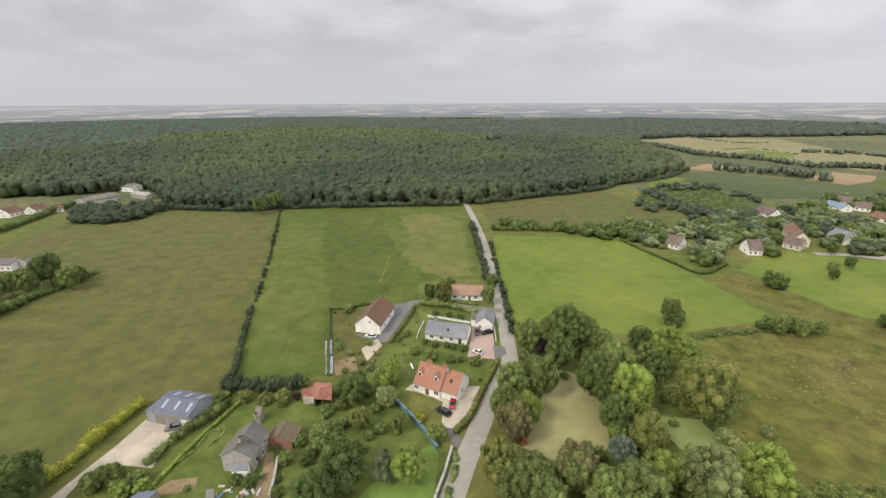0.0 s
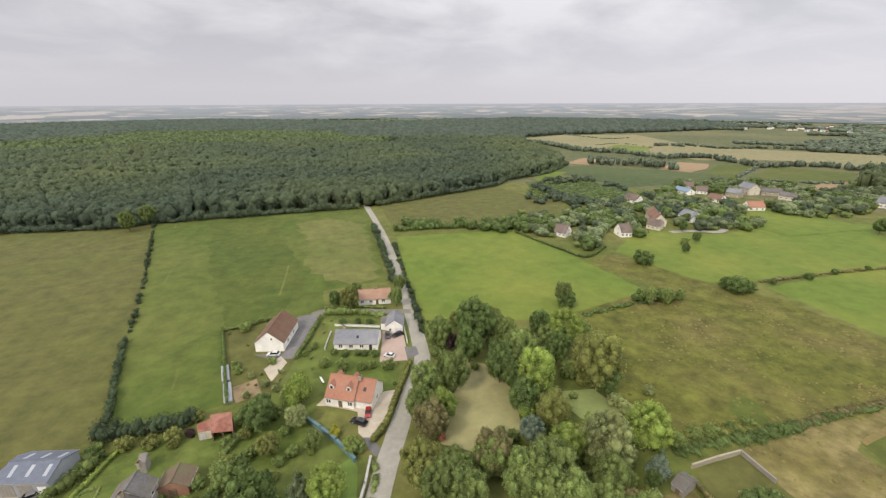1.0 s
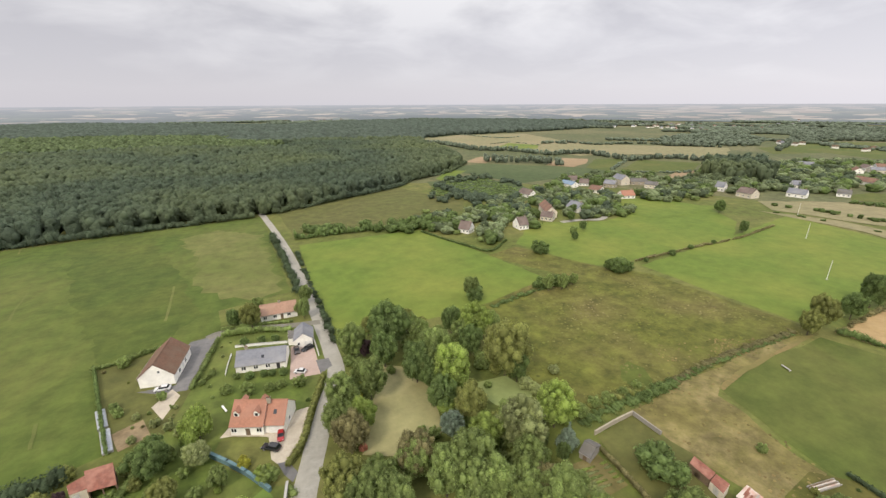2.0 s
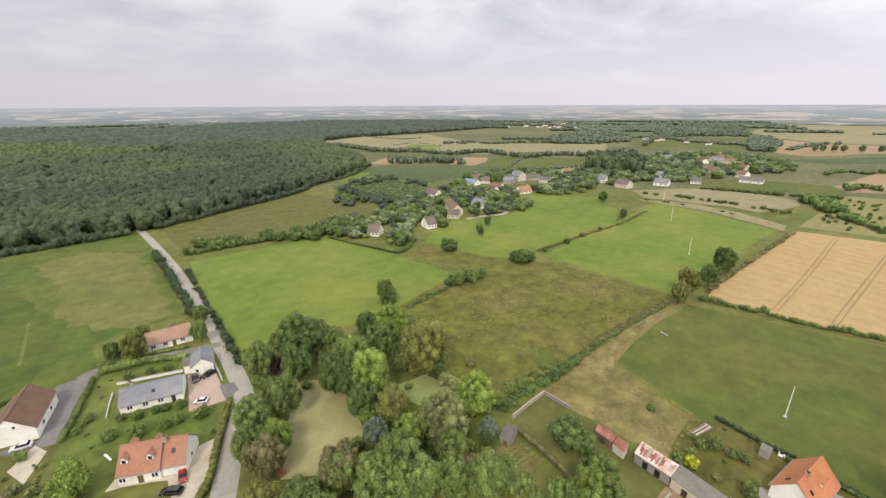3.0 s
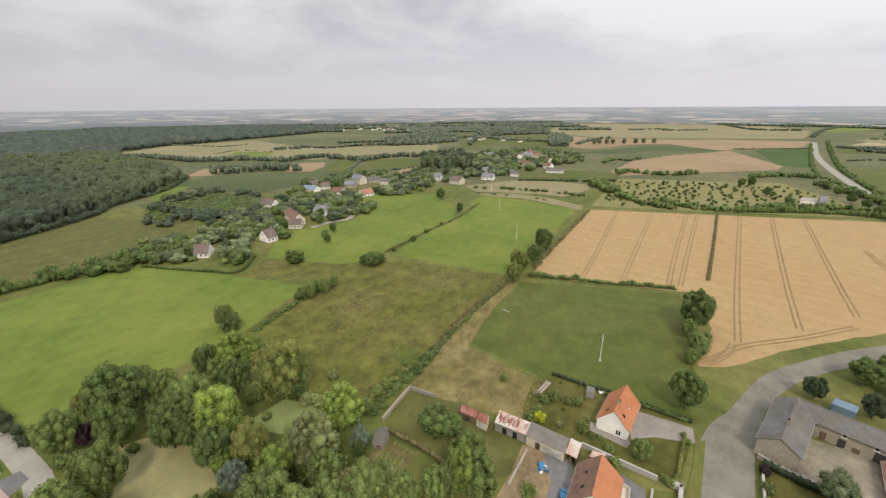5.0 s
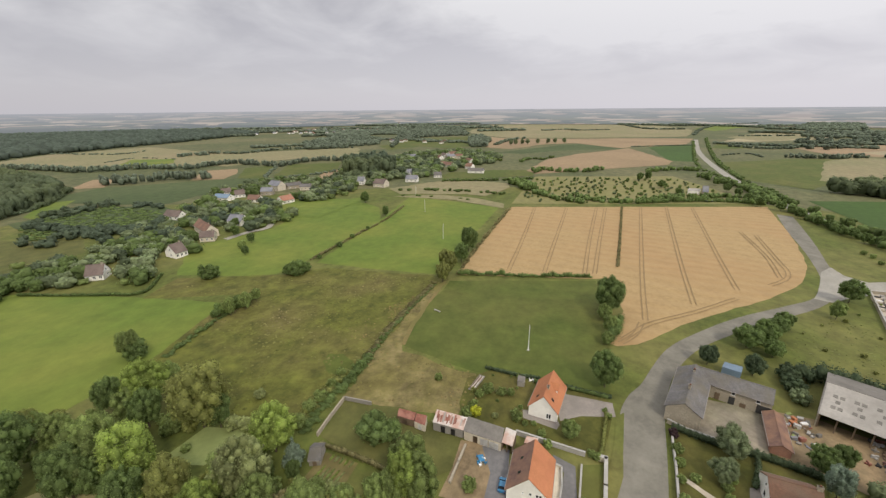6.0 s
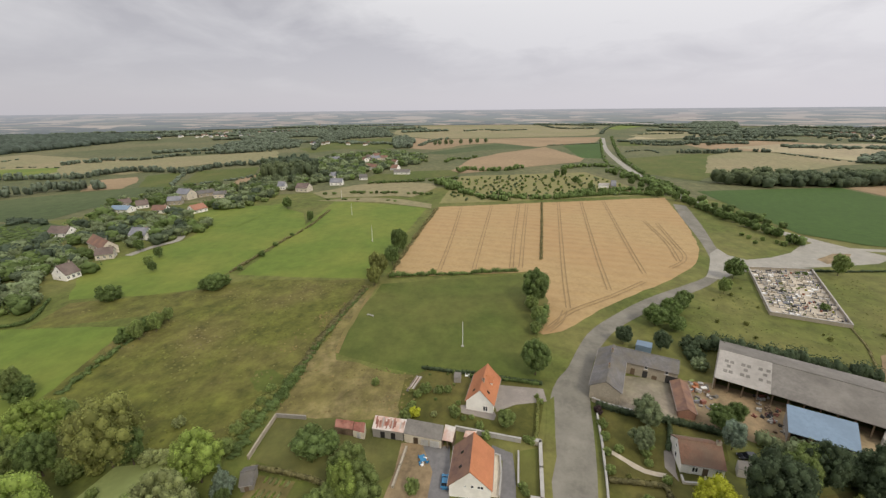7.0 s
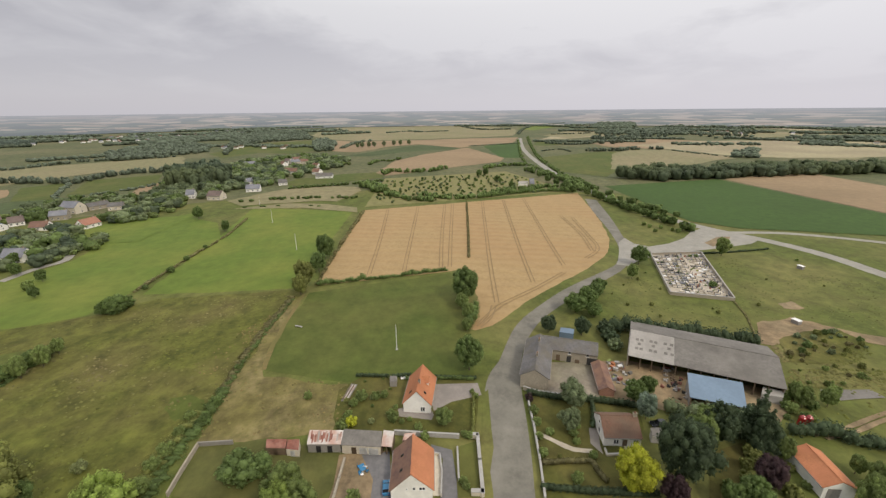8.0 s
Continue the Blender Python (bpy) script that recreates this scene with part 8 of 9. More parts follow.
# tractor lines through the wheat
LINES = [[(336.6, 37.3), (253.5, 34.1), (195.9, 32.9)], [(345.8, 12.7), (257.6, 14.5), (199.7, 15.6)], [(354.7, -10.2), (261.9, -5.4), (203.9, -3.4)], [(356.1, -17.0), (263.1, -11.3), (204.9, -8.1)], [(365.9, -44.0), (245.0, -33.1), (200.5, -29.2), (160.9, -26.4)], [(372.0, -63.6), (238.8, -51.2), (181.6, -46.8)], [(375.9, -82.9), (253.4, -72.0), (204.1, -68.1)], [(308.4, -97.7), (258.6, -96.2), (225.6, -91.4)], [(302.6, -104.6), (254.3, -99.9), (235.3, -97.9), (223.5, -92.7), (213.9, -83.7)], [(143.1, -17.2), (158.8, -27.9), (173.9, -45.3), (193.5, -65.2)], [(140.5, -16.4), (148.3, -21.6), (158.1, -24.6)]]
for line in LINES:
    pts = smooth_line(line, 6.0)
    for off in (-0.9, 0.9):
        side = []
        for i, p in enumerate(pts):
            d = (pts[min(i + 1, len(pts) - 1)] - pts[max(i - 1, 0)]).normalized()
            side.append((p.x - d.y * off, p.y + d.x * off))
        ribbon("tractor_line", side[:: max(1, len(side) // 12)] + [side[-1]], 0.46, "wheat_trodden", "trodden tractor line through the wheat", "track", jitter=0.08)

# old orchard
ORCHARD = [(355.1, 55.3), (486.9, 51.6), (530.4, -93.3), (412.0, -133.5), (379.6, -32.2)]
o_rng = np.random.default_rng(4)
xs, ys = np.array(ORCHARD).T
gx, gy = np.meshgrid(np.arange(xs.min(), xs.max(), 8.8), np.arange(ys.min(), ys.max(), 8.8))
gx, gy = gx.ravel() + o_rng.normal(0, 3.2, gx.size), gy.ravel() + o_rng.normal(0, 3.2, gy.size)
ok = inside(ORCHARD, gx, gy) & (o_rng.random(gx.size) < 0.85)
for x, y in list(zip(gx[ok], gy[ok]))[:280]:
    r = o_rng.uniform(1.1, 1.9)
    plant("bush", ("mid", "village", "dark")[int(o_rng.integers(0, 3))], float(x), float(y), r * 1.5, r, "orchard trees")

# roadside avenue and tree belts
plant("broad", "dark", 383.1, -144.8, 8.2, 3.7)
plant("broad", "dark", 360.1, -147.6, 7.8, 3.5)
plant("broad", "dark", 342.5, -152.4, 6.6, 2.9)
plant("broad", "dark", 333.8, -155.3, 6.5, 2.9)
plant("broad", "dark", 318.9, -154.2, 7.0, 3.2)
plant("broad", "dark", 313.0, -157.7, 6.9, 3.1)
plant("broad", "dark", 302.1, -159.0, 6.7, 3.0)
plant("broad", "dark", 296.7, -163.1, 6.6, 2.9)
plant("broad", "dark", 286.1, -164.6, 7.1, 3.2)
plant("broad", "dark", 275.4, -165.9, 6.9, 3.1)
plant("broad", "dark", 262.1, -165.6, 7.3, 3.3)
plant("broad", "dark", 409.8, -131.7, 8.6, 4.0)
plant("broad", "dark", 394.9, -135.3, 8.4, 3.8)
plant("broad", "dark", 437.3, -131.2, 8.1, 3.7)
plant("broad", "dark", 459.1, -128.0, 8.5, 3.9)
plant("broad", "dark", 493.4, -127.1, 7.8, 3.5)
plant("broad", "dark", 530.3, -126.9, 8.4, 3.8)
plant("broad", "dark", 514.3, -65.8, 9.4, 4.3)
plant("broad", "dark", 506.1, -56.6, 9.2, 4.2)
plant("broad", "dark", 463.7, -72.1, 8.5, 3.9)
plant("broad", "dark", 432.7, -82.3, 7.0, 3.1)
plant("shrub", "mid", 272.3, -148.4, 2.5, 1.6)
plant("shrub", "mid", 269.1, -154.6, 2.5, 1.5)
plant("shrub", "mid", 263.3, -159.2, 2.4, 1.5)
plant("shrub", "mid", 261.3, -146.7, 2.4, 1.5)
plant("shrub", "mid", 259.5, -160.8, 3.0, 1.9)
plant("shrub", "mid", 278.2, -147.4, 2.5, 1.6)
plant("shrub", "mid", 203.7, -193.1, 1.4, 0.9)
house(*[(438.2, -102.5), (437.8, -107.2)], 8.0, 3.5, 8.0, "stone_wall", "slate", "grey farmhouse with a steep slate roof among trees")
lean_to([(446.3, -92.9), (445.5, -103.1)], [(438.0, -90.6), (437.2, -100.7)], 4.0, 3.0, "render_white", "fibre_cement_pale", "low white outbuilding beside the farmhouse", name="outbuilding")

# ---- the village ----
def cottage(a, b, w, eave, ridge, wall, roof, label, dw=0):
    n = 3
    length = math.dist(a, b)
    rows = [(s, -length / 2 + (i + 0.5) * length / n, 0.9, 1.2, 1.3) for s in "ew" for i in range(n)]
    rows += [("s", 0.5, 1.0, 1.1, 1.2), ("n", -0.5, 1.0, 1.1, 1.2), ("s", 0, ridge * 0.55, 0.9, 1.0), ("n", 0, ridge * 0.55, 0.9, 1.0)]
    return house(a, b, w, eave, ridge, wall, roof, label, windows=rows, chimneys=[(0, length * 0.36, ridge + 0.9)])


WHITE_BROWN, WHITE_SLATE, CREAM_RED = "white village house with a brown tiled roof", "white village house with a slate roof", "cream village house with a red tiled roof"
cottage(*[(123.7, 226.5), (128.1, 220.2)], 8, 3.0, 7.0, "render_white", "tile_dusk", WHITE_BROWN)
cottage(*[(158.6, 215.4), (165.5, 214.6)], 9, 3.2, 7.4, "render_white", "tile_dusk", "large white village house with a hipped brown roof")
cottage(*[(225.3, 299.6), (225.5, 284.6)], 8, 3.0, 6.5, "render_white", "tile_dusk", WHITE_BROWN)
cottage(*[(207.5, 247.3), (196.6, 225.6)], 8, 4.2, 8.0, "render_cream", "tile_weathered", "tall cream village house with a faded red roof")
cottage(*[(188.3, 226.0), (192.9, 219.0)], 7, 3.2, 6.0, "render_cream", "tile_dusk", "cream cottage with a brown roof")
cottage(*[(227.1, 239.7), (227.3, 227.6)], 9, 3.2, 7.0, "render_white", "slate", WHITE_SLATE)
cottage(*[(291.6, 250.6), (302.9, 247.1)], 9, 3.0, 6.5, "render_white", "tile_red", "white village house with an orange roof")
cottage(*[(292.1, 283.9), (294.1, 272.9)], 8, 2.8, 6.0, "render_white", "tile_weathered", CREAM_RED)
cottage(*[(303.4, 311.3), (309.5, 304.9)], 8, 3.0, 6.5, "render_white", "tile_dusk", WHITE_BROWN)
cottage(*[(289.7, 319.0), (290.7, 303.3)], 9, 3.0, 5.5, "render_white", "tin_blue", "pale barn with a greenish sheet roof")
cottage(*[(346.1, 304.5), (343.4, 290.0)], 10, 5.5, 9.5, "render_cream", "slate", "tall grey manor house with a slate roof")
cottage(*[(320.0, 294.7), (324.7, 284.7)], 9, 4.0, 7.0, "stone_wall", "slate", "grey stone range with a slate roof")
cottage(*[(351.7, 292.1), (365.0, 283.9)], 9, 3.6, 6.0, "stone_wall", "slate_worn", "long stone range with a grey roof")
cottage(*[(353.0, 274.5), (357.5, 264.5)], 9, 3.6, 6.0, "render_cream", "slate_worn", "cream farm range with a grey roof")
cottage(*[(399.7, 234.9), (401.3, 227.7)], 9, 4.0, 8.0, "render_white", "slate", WHITE_SLATE)
cottage(*[(393.0, 210.0), (391.4, 196.7)], 10, 4.2, 8.0, "render_cream", "tile_dusk", "large cream house with a brown roof")
cottage(*[(429.6, 191.1), (432.2, 177.9)], 9, 3.4, 7.0, "render_white", "slate", WHITE_SLATE)
cottage(*[(473.2, 209.4), (479.9, 202.4)], 9, 3.6, 7.0, "render_white", "slate", WHITE_SLATE)
cottage(*[(467.1, 171.8), (470.3, 163.0)], 9, 3.0, 6.0, "render_white", "slate_worn", WHITE_SLATE)
cottage(*[(561.1, 194.6), (551.6, 174.5)], 10, 3.6, 7.0, "render_white", "tile_weathered", CREAM_RED)
cottage(*[(650, 217), (660, 206)], 11, 4.0, 7.0, "render_cream", "slate", "cream house with a slate roof")
cottage(*[(661, 205), (663, 193)], 11, 4.0, 7.0, "render_cream", "tile_weathered", "cream house with a faded red roof")
cottage(*[(550.5, 154.7), (546.9, 145.1)], 9, 3.4, 7.0, "render_white", "tile_weathered", CREAM_RED)
cottage(*[(512.1, 141.8), (514.8, 122.0)], 9, 3.2, 6.0, "render_white", "slate_worn", "long white house with a grey roof")
cottage(*[(690, 226), (702, 214)], 10, 3.6, 7.0, "render_white", "tile_weathered", CREAM_RED)
cottage(*[(676, 232), (668, 222)], 9, 3.4, 6.8, "render_white", "tile_dusk", WHITE_BROWN)
cottage(*[(630, 218), (640, 226)], 9, 3.4, 6.8, "render_white", "tile_weathered", CREAM_RED)
cottage(*[(634, 280), (642, 266)], 10, 3.8, 7.0, "render_cream", "slate", WHITE_SLATE)
cottage(*[(614, 172), (606, 162)], 9, 3.2, 6.5, "render_white", "tile_weathered", CREAM_RED)
cottage(*[(306, 333), (314, 326)], 8, 3.0, 6.2, "render_white", "tile_dusk", WHITE_BROWN)

def clear_of_houses(x, y, gap=7.5):
    """True at places too near a house for a tree."""
    close = np.zeros(len(x), bool)
    for hx, hy in HOUSE_SPOTS:
        close |= np.hypot(x - hx, y - hy) < gap
        # front gardens on the meadow side are low
        far = math.hypot(hx, hy)
        along, across = (x * hx + y * hy) / far - far, (x * hy - y * hx) / far
        close |= (along > -max(14.0, far * 0.075)) & (along < 0) & (np.abs(across) < 6.0)
    return close


GARDENS = [
    [(104.9, 257.5), (123.2, 281.1), (136.9, 271.5), (160.0, 275.0), (190.0, 262.0), (200.0, 240.0), (189.0, 226.0), (182.4, 214.7), (167.2, 210.1), (147.0, 203.2), (136.1, 199.5), (122.5, 190.8), (110.7, 227.7)],
    [(168.0, 275.0), (206.8, 290.6), (243.4, 308.7), (282.7, 318.4), (290.3, 272.6), (282.2, 237.7), (262.5, 205.3), (236.1, 200.3), (212.5, 210.3), (208.0, 232.0), (205.7, 257.1)],
    [(286.0, 330.0), (330.0, 345.0), (372.0, 338.0), (407.5, 307.3), (395.3, 242.8), (360.4, 212.4), (319.6, 216.0), (300.3, 226.7), (310.0, 245.9), (330.3, 275.9), (300.0, 300.0)],
    [(360.0, 230.0), (418.0, 285.0), (452.4, 290.9), (480.3, 250.9), (462.8, 215.0), (430.0, 205.0), (405.0, 214.0)],
    [(440.7, 206.1), (540, 273), (640, 300), (720, 285), (745, 244), (760, 200), (700, 140), (640, 120), (600, 134), (560, 160), (500, 165), (460, 177)],
]
MIXES = [("village", 6.2, 5.4, 0.30, "mixed green garden trees between the village houses"), ("mid", 5.2, 3.2, 0.12, "lighter green garden shrubs between the village houses"), ("dark", 7.5, 6.6, 0.15, "tall green garden trees between the village houses"), ("forest", 7.0, 6.0, 0.18, "dull green garden trees between the village houses")]
for i, plot in enumerate(GARDENS):
    for j, (colour, gap, tall, share, words) in enumerate(MIXES):
        grow = 1.0 + 0.08 * i
        woods("garden_trees", plot, gap * grow, tall * grow, colour, words, detail=3, seed=300 + 10 * i + j, spread=0.45, leaves=40, keep=share, skip=clear_of_houses)
woods("young_plantation", [(166.7, 369.9), (201.3, 392.9), (243.2, 389.4), (239.3, 326.8), (220.6, 302.0), (192.7, 295.1), (179.6, 324.9), (151.7, 327.6)], 3.2, 0.9, "dark", "low dark plantation of young trees", detail=1, seed=12, leaves=3, keep=0.6)
woods("hedgerow_trees", [(145.6, 329.2), (177.4, 321.0), (190.3, 291.6), (214.9, 294.5), (208.3, 282.0), (177.1, 272.4), (164.7, 299.3), (136.9, 306.5)], 6.0, 5.5, "forest", "hedgerow with small trees behind the gardens", detail=2, seed=121, leaves=20, keep=0.5)
woods("hedgerow_trees", [(188.1, 400.5), (228.4, 408.2), (257.0, 405.2), (256.8, 331.9), (247.9, 324.9), (239.5, 383.6), (180.9, 375.4)], 6.0, 4.0, "forest", "low hedgerow between plantation and crop", detail=2, seed=122, leaves=10, keep=0.4)
woods("hedgerow_trees", [(108.0, 256.4), (124.6, 258.1), (135.4, 255.0), (113.7, 233.6), (103.5, 231.4), (75.8, 244.9), (53.4, 256.3), (36.4, 262.7), (29.0, 266.0), (35.4, 270.6), (56.2, 264.4), (81.7, 258.3)], 6.0, 5.0, "dark", "hedgerow with small trees along the field edge", detail=3, seed=15, leaves=60, keep=0.75, spread=0.45)
scatter_plants([(180.9, 199.9), (261.8, 277.7), (243.0, 239.8), (217.4, 202.0), (179.8, 176.0), (157.5, 168.4)], 9.0, 0.25, [("broad", "mid"), ("shrub", "mid"), ("broad", "dark")], (1.8, 3.6), 16, "village garden trees")
leaf_band("hedgerow", [(99.9, 235.0), (105.4, 217.6), (112.9, 196.3), (119.6, 184.3), (137.9, 196.4)], 1.6, 1.4, "dark", "clipped hedge round the village gardens", 0.2)
sheet("village_green", [(278.1, 251.0), (315.8, 238.2), (326.2, 201.4), (344.9, 189.4), (258.5, 188.8), (254.5, 226.3)], "pasture_green", "grass paddock at the village edge", "paddock")

ribbon("village_lane", [(194.7, 213.1), (211.2, 211.5), (224.7, 206.5), (241.8, 217.2), (259.4, 233.9)], 4.5, "asphalt_pale", "pale lane curving between village gardens", "road")

# left-hand farms
woods("farm_wood", [(-263.1, 271.3), (-284.5, 299.1), (-263.2, 308.0), (-229.1, 313.7), (-218.9, 308.3), (-218.3, 283.5), (-231.3, 267.3), (-250.4, 264.4)], 6.5, 7.0, "forest", "block of dark trees beside the farm", detail=2, seed=21, leaves=70)
leaf_band("hedgerow", [(-288.5, 227.1), (-289.2, 247.4), (-295.7, 276.8), (-304.0, 318.8)], 5.0, 4.0, "dark", "dark hedge below the farm houses", 0.3, size=0.5)
leaf_band("hedgerow", [(-174.9, 126.8), (-176.5, 140.2), (-176.3, 154.0), (-174.5, 168.3), (-174.0, 183.5)], 5.0, 3.5, "dark", "thick hedge round the farmstead", 0.35, size=0.5)
sheet("farm_plot", [(-235.3, 170.6), (-219.2, 180.9), (-206.0, 184.6), (-195.8, 192.2), (-174.2, 182.1), (-176.9, 165.2), (-177.4, 141.1), (-178.7, 123.0)], "lawn", "rough farm plot behind the hedge", "garden")
cottage(*[(-322.8, 282.1), (-324.1, 294.1)], 9, 3.2, 6.5, "render_white", "tile_brown", WHITE_BROWN)
cottage(*[(-313.0, 292.4), (-313.9, 303.2)], 8, 3.0, 6.0, "render_white", "tile_brown", WHITE_BROWN)
cottage(*[(-306.6, 296.5), (-298.1, 303.8)], 8, 3.0, 5.0, "render_white", "tile_brown", "low white house with a brown roof")
cottage(*[(-297.6, 318.9), (-290.8, 345.2)], 14, 4.0, 6.0, "concrete", "fibre_cement", "long grey farm building with a sheet roof")
cottage(*[(-283.5, 315.3), (-273.2, 325.5)], 10, 3.6, 5.0, "concrete", "fibre_cement", "low grey farm building with a sheet roof")
cottage(*[(-309.4, 381.7), (-294.4, 378.9)], 11, 4.5, 7.0, "render_white", "slate_worn", "white farm building with a grey roof")
cottage(*[(-278.4, 354.9), (-257.7, 345.4)], 9, 3.5, 5.0, "concrete", "fibre_cement_pale", "pale farm building with a sheet roof")
cottage(*[(-212.4, 187.0), (-210.2, 196.8)], 9, 3.4, 5.2, "concrete", "slate_worn", "grey farm shed with a sheet roof")
cottage(*[(-225.4, 188.4), (-216.2, 188.5)], 9, 3.4, 5.0, "render_white", "slate_worn", "white farm shed with a grey roof")
plant("broad", "dark", -180.3, 167.3, 15.9, 6.0)
plant("broad", "dark", -185.3, 168.5, 12.2, 4.6)
plant("broad", "mid", -168.2, 163.6, 11.3, 4.2)
plant("broad", "mid", -170.3, 171.4, 8.5, 3.1)
plant("broad", "mid", -186.7, 155.9, 11.5, 4.3)
plant("broad", "mid", -182.2, 158.7, 11.7, 4.3)
plant("broad", "mid", -189.4, 151.8, 12.4, 4.7)
plant("broad", "mid", -140.2, 293.4, 14.2, 5.4)
plant("broad", "mid", -135.1, 309.5, 13.8, 5.2)

# ---- middle distance ----
def tree_row(line, width, height, spacing, keep, colour, seed):
    """A hedgerow or line of round trees along a far field boundary, joined."""
    pts = smooth_line(line, 20.0)
    left, right = [], []
    for i, p in enumerate(pts):
        d = (pts[min(i + 1, len(pts) - 1)] - pts[max(i - 1, 0)]).normalized()
        left.append((p.x - d.y * width / 2, p.y + d.x * width / 2))
        right.append((p.x + d.y * width / 2, p.y - d.x * width / 2))
    woods("tree_line", left + right[::-1], spacing * 0.68, height * 0.85, colour, "line of trees along a far field boundary", detail=2, seed=400 + seed, keep=min(1.0, keep + 0.08), spread=0.5)


# ---- fields beyond the village ----
sheet("hay_meadow", [(373, 892), (514, 964), (691, 927), (640, 724), (616, 607), (462, 602), (405, 640), (370, 725)], "hay_pale", "pale mown hay meadow beyond the woods", step=25, jitter=4)
sheet("green_strip", [(424, 653), (500, 722), (529, 659), (471, 591)], "pasture_green", "light green strip in the hay meadow", step=18, jitter=2)
sheet("stubble_field", [(460, 605), (567, 620), (664, 599), (790, 458), (610, 352), (586, 459), (475.0, 494.3)], "hay_pale", "long pale harvested field behind the tree line", step=25, jitter=4)
sheet("tan_field", [(283.1, 513.3), (335, 556), (346, 528), (302.4, 488.4)], "tan_soil", "small tan field among the hedgerows", step=18, jitter=2)
sheet("tan_field", [(364.1, 436.8), (430.3, 488.9), (458.7, 459.4), (421.3, 423.7), (383.1, 406.5)], "tan_soil", "small tan field among the hedgerows", step=18, jitter=2)
sheet("maize_field", [(230.0, 475.9), (299.9, 486.3), (380.7, 404.0), (395.8, 384.5), (409.3, 350.8), (361.1, 321.1), (318.3, 338.6), (296.5, 350.9), (261.8, 345.3), (245.4, 386.7)], "crop_far", "flat dark green crop behind the village", step=18, jitter=2)
sheet("green_crop", [(392.2, 394.8), (469.1, 453.5), (504.6, 430.8), (401.0, 361.5)], "pitch_green", "green field beyond the village", step=18, jitter=2)
sheet("green_crop", [(413.9, 361.2), (515.4, 416.8), (562, 356), (481.3, 314.6), (449.7, 320.7)], "pitch_green", "green field beyond the village", step=18, jitter=2)
sheet("tan_field", [(410.8, 298.3), (455.5, 318.8), (513.7, 317.0), (478.4, 294.9), (422.4, 283.3)], "tan_soil", "reddish tan field beside a wood", step=18, jitter=2)
sheet("plantation_ground", [(174.5, 395.1), (209.9, 398.2), (240.5, 379.2), (254.4, 341.7), (238.0, 288.1), (197.0, 271.6), (176.5, 331.8), (166.8, 358.1)], "crop_far", "dark rough ground of a young plantation", step=18, jitter=2)
sheet("rough_slope", [(190.7, 409.8), (232.8, 455.7), (248.7, 443.6), (216.3, 409.8), (190.9, 391.5)], "pasture_green", "small green clearing at the forest edge", step=18, jitter=2)
sheet("green_crop", [(832, 433), (929, 436), (1104, 425), (1177, 325), (886, 233), (813, 268), (846, 340), (756, 369)], "pitch_green", "green fields above the village", step=18, jitter=2)
sheet("green_crop", [(939, -114), (1020, -207), (699, -151), (709, -115)], "maize", "small dark green crop field", step=18, jitter=2)
sheet("green_strip", [(478.6, 166.6), (505.3, 163.1), (543, 115), (556, 67), (507.8, 59.8), (471.8, 112.8), (455.3, 156.0)], "pitch_green", "green strip field beside the village", step=18, jitter=2)
sheet("hay_meadow", [(383.7, 190.5), (438.1, 155.7), (453.7, 108.1), (447.1, 78.9), (424.8, 73.1), (374.3, 87.3), (377.8, 106.7), (359.5, 166.7)], "hay_pale", "pale dry meadow beside the village", step=18, jitter=2)
sheet("hay_strip", [(347.9, 170.3), (367.8, 129.4), (362.6, 93.0), (347.2, 63.7), (329.0, 61.8), (349.2, 109.9)], "hay_pale", "narrow pale mown strip", step=18, jitter=2)
sheet("green_crop", [(701, -180), (772, -283), (787, -362), (660, -367), (592, -324), (574, -268), (490.9, -207.6), (543, -165)], "pitch_green", "green crop field beside the main road", step=18, jitter=2)
sheet("hay_meadow", [(787, -362), (811, -447), (653, -478), (592, -324), (660, -367)], "hay_pale", "pale dry end of the crop field", step=18, jitter=2)
sheet("stubble_field", [(1113, -281), (1353, -405), (1605, -603), (1506, -723), (1223, -484), (1134, -355)], "stubble", "pale harvested field beside the far road", step=18, jitter=2)
sheet("green_strip", [(943, -222), (1094, -276), (1114, -329), (960, -291), (930, -248)], "pitch_green", "green paddock beside the far road", step=18, jitter=2)
sheet("green_strip", [(1729, -346), (2452, -638), (2535, -751), (2253, -776), (1926, -573), (1594, -379)], "pasture_green", "green field beside the far road", step=25, jitter=3)
sheet("wide_stubble", [(2937, -565), (3266, -1158), (2816, -1115), (2439, -723), (2292, -485)], "stubble", "pale harvested field on the far rise", step=30, jitter=4)
sheet("wide_stubble", [(2216, -1057), (2531, -1362), (2263, -1294), (1888, -1009)], "tan_soil", "tan harvested field on the far rise", step=30, jitter=4)
sheet("wide_stubble", [(1410, 390), (1931, 474), (2330, 420), (2509, 104), (2268, -224), (1662, -332), (1293, -246), (1234, -122), (1186, 26), (1147, 198), (1233, 311)], "hay_pale", "wide pale harvested field on the rise", step=30, jitter=4)
sheet("wide_stubble", [(1197, 302), (1115, 193), (1152, 26), (1197, -118), (1212, -243), (1027, -196), (943, -93), (904, -62), (1009, 33), (947, 98), (836, 146), (860, 202)], "tan_soil", "tan harvested field with a row of trees", step=30, jitter=4)
sheet("dark_crop", [(759, 156), (833, 120), (941, 60), (982, 22), (893, -66), (824, 52), (753, 110)], "crop_far", "dark green strip of crop below the rise", step=18, jitter=2)
sheet("far_field", [(976, -364), (1088, -563), (978, -691), (836, -707), (751, -669), (724, -515), (812, -465), (872, -372)], "tan_soil", "tan harvested field beyond the tree belt", step=30, jitter=4)
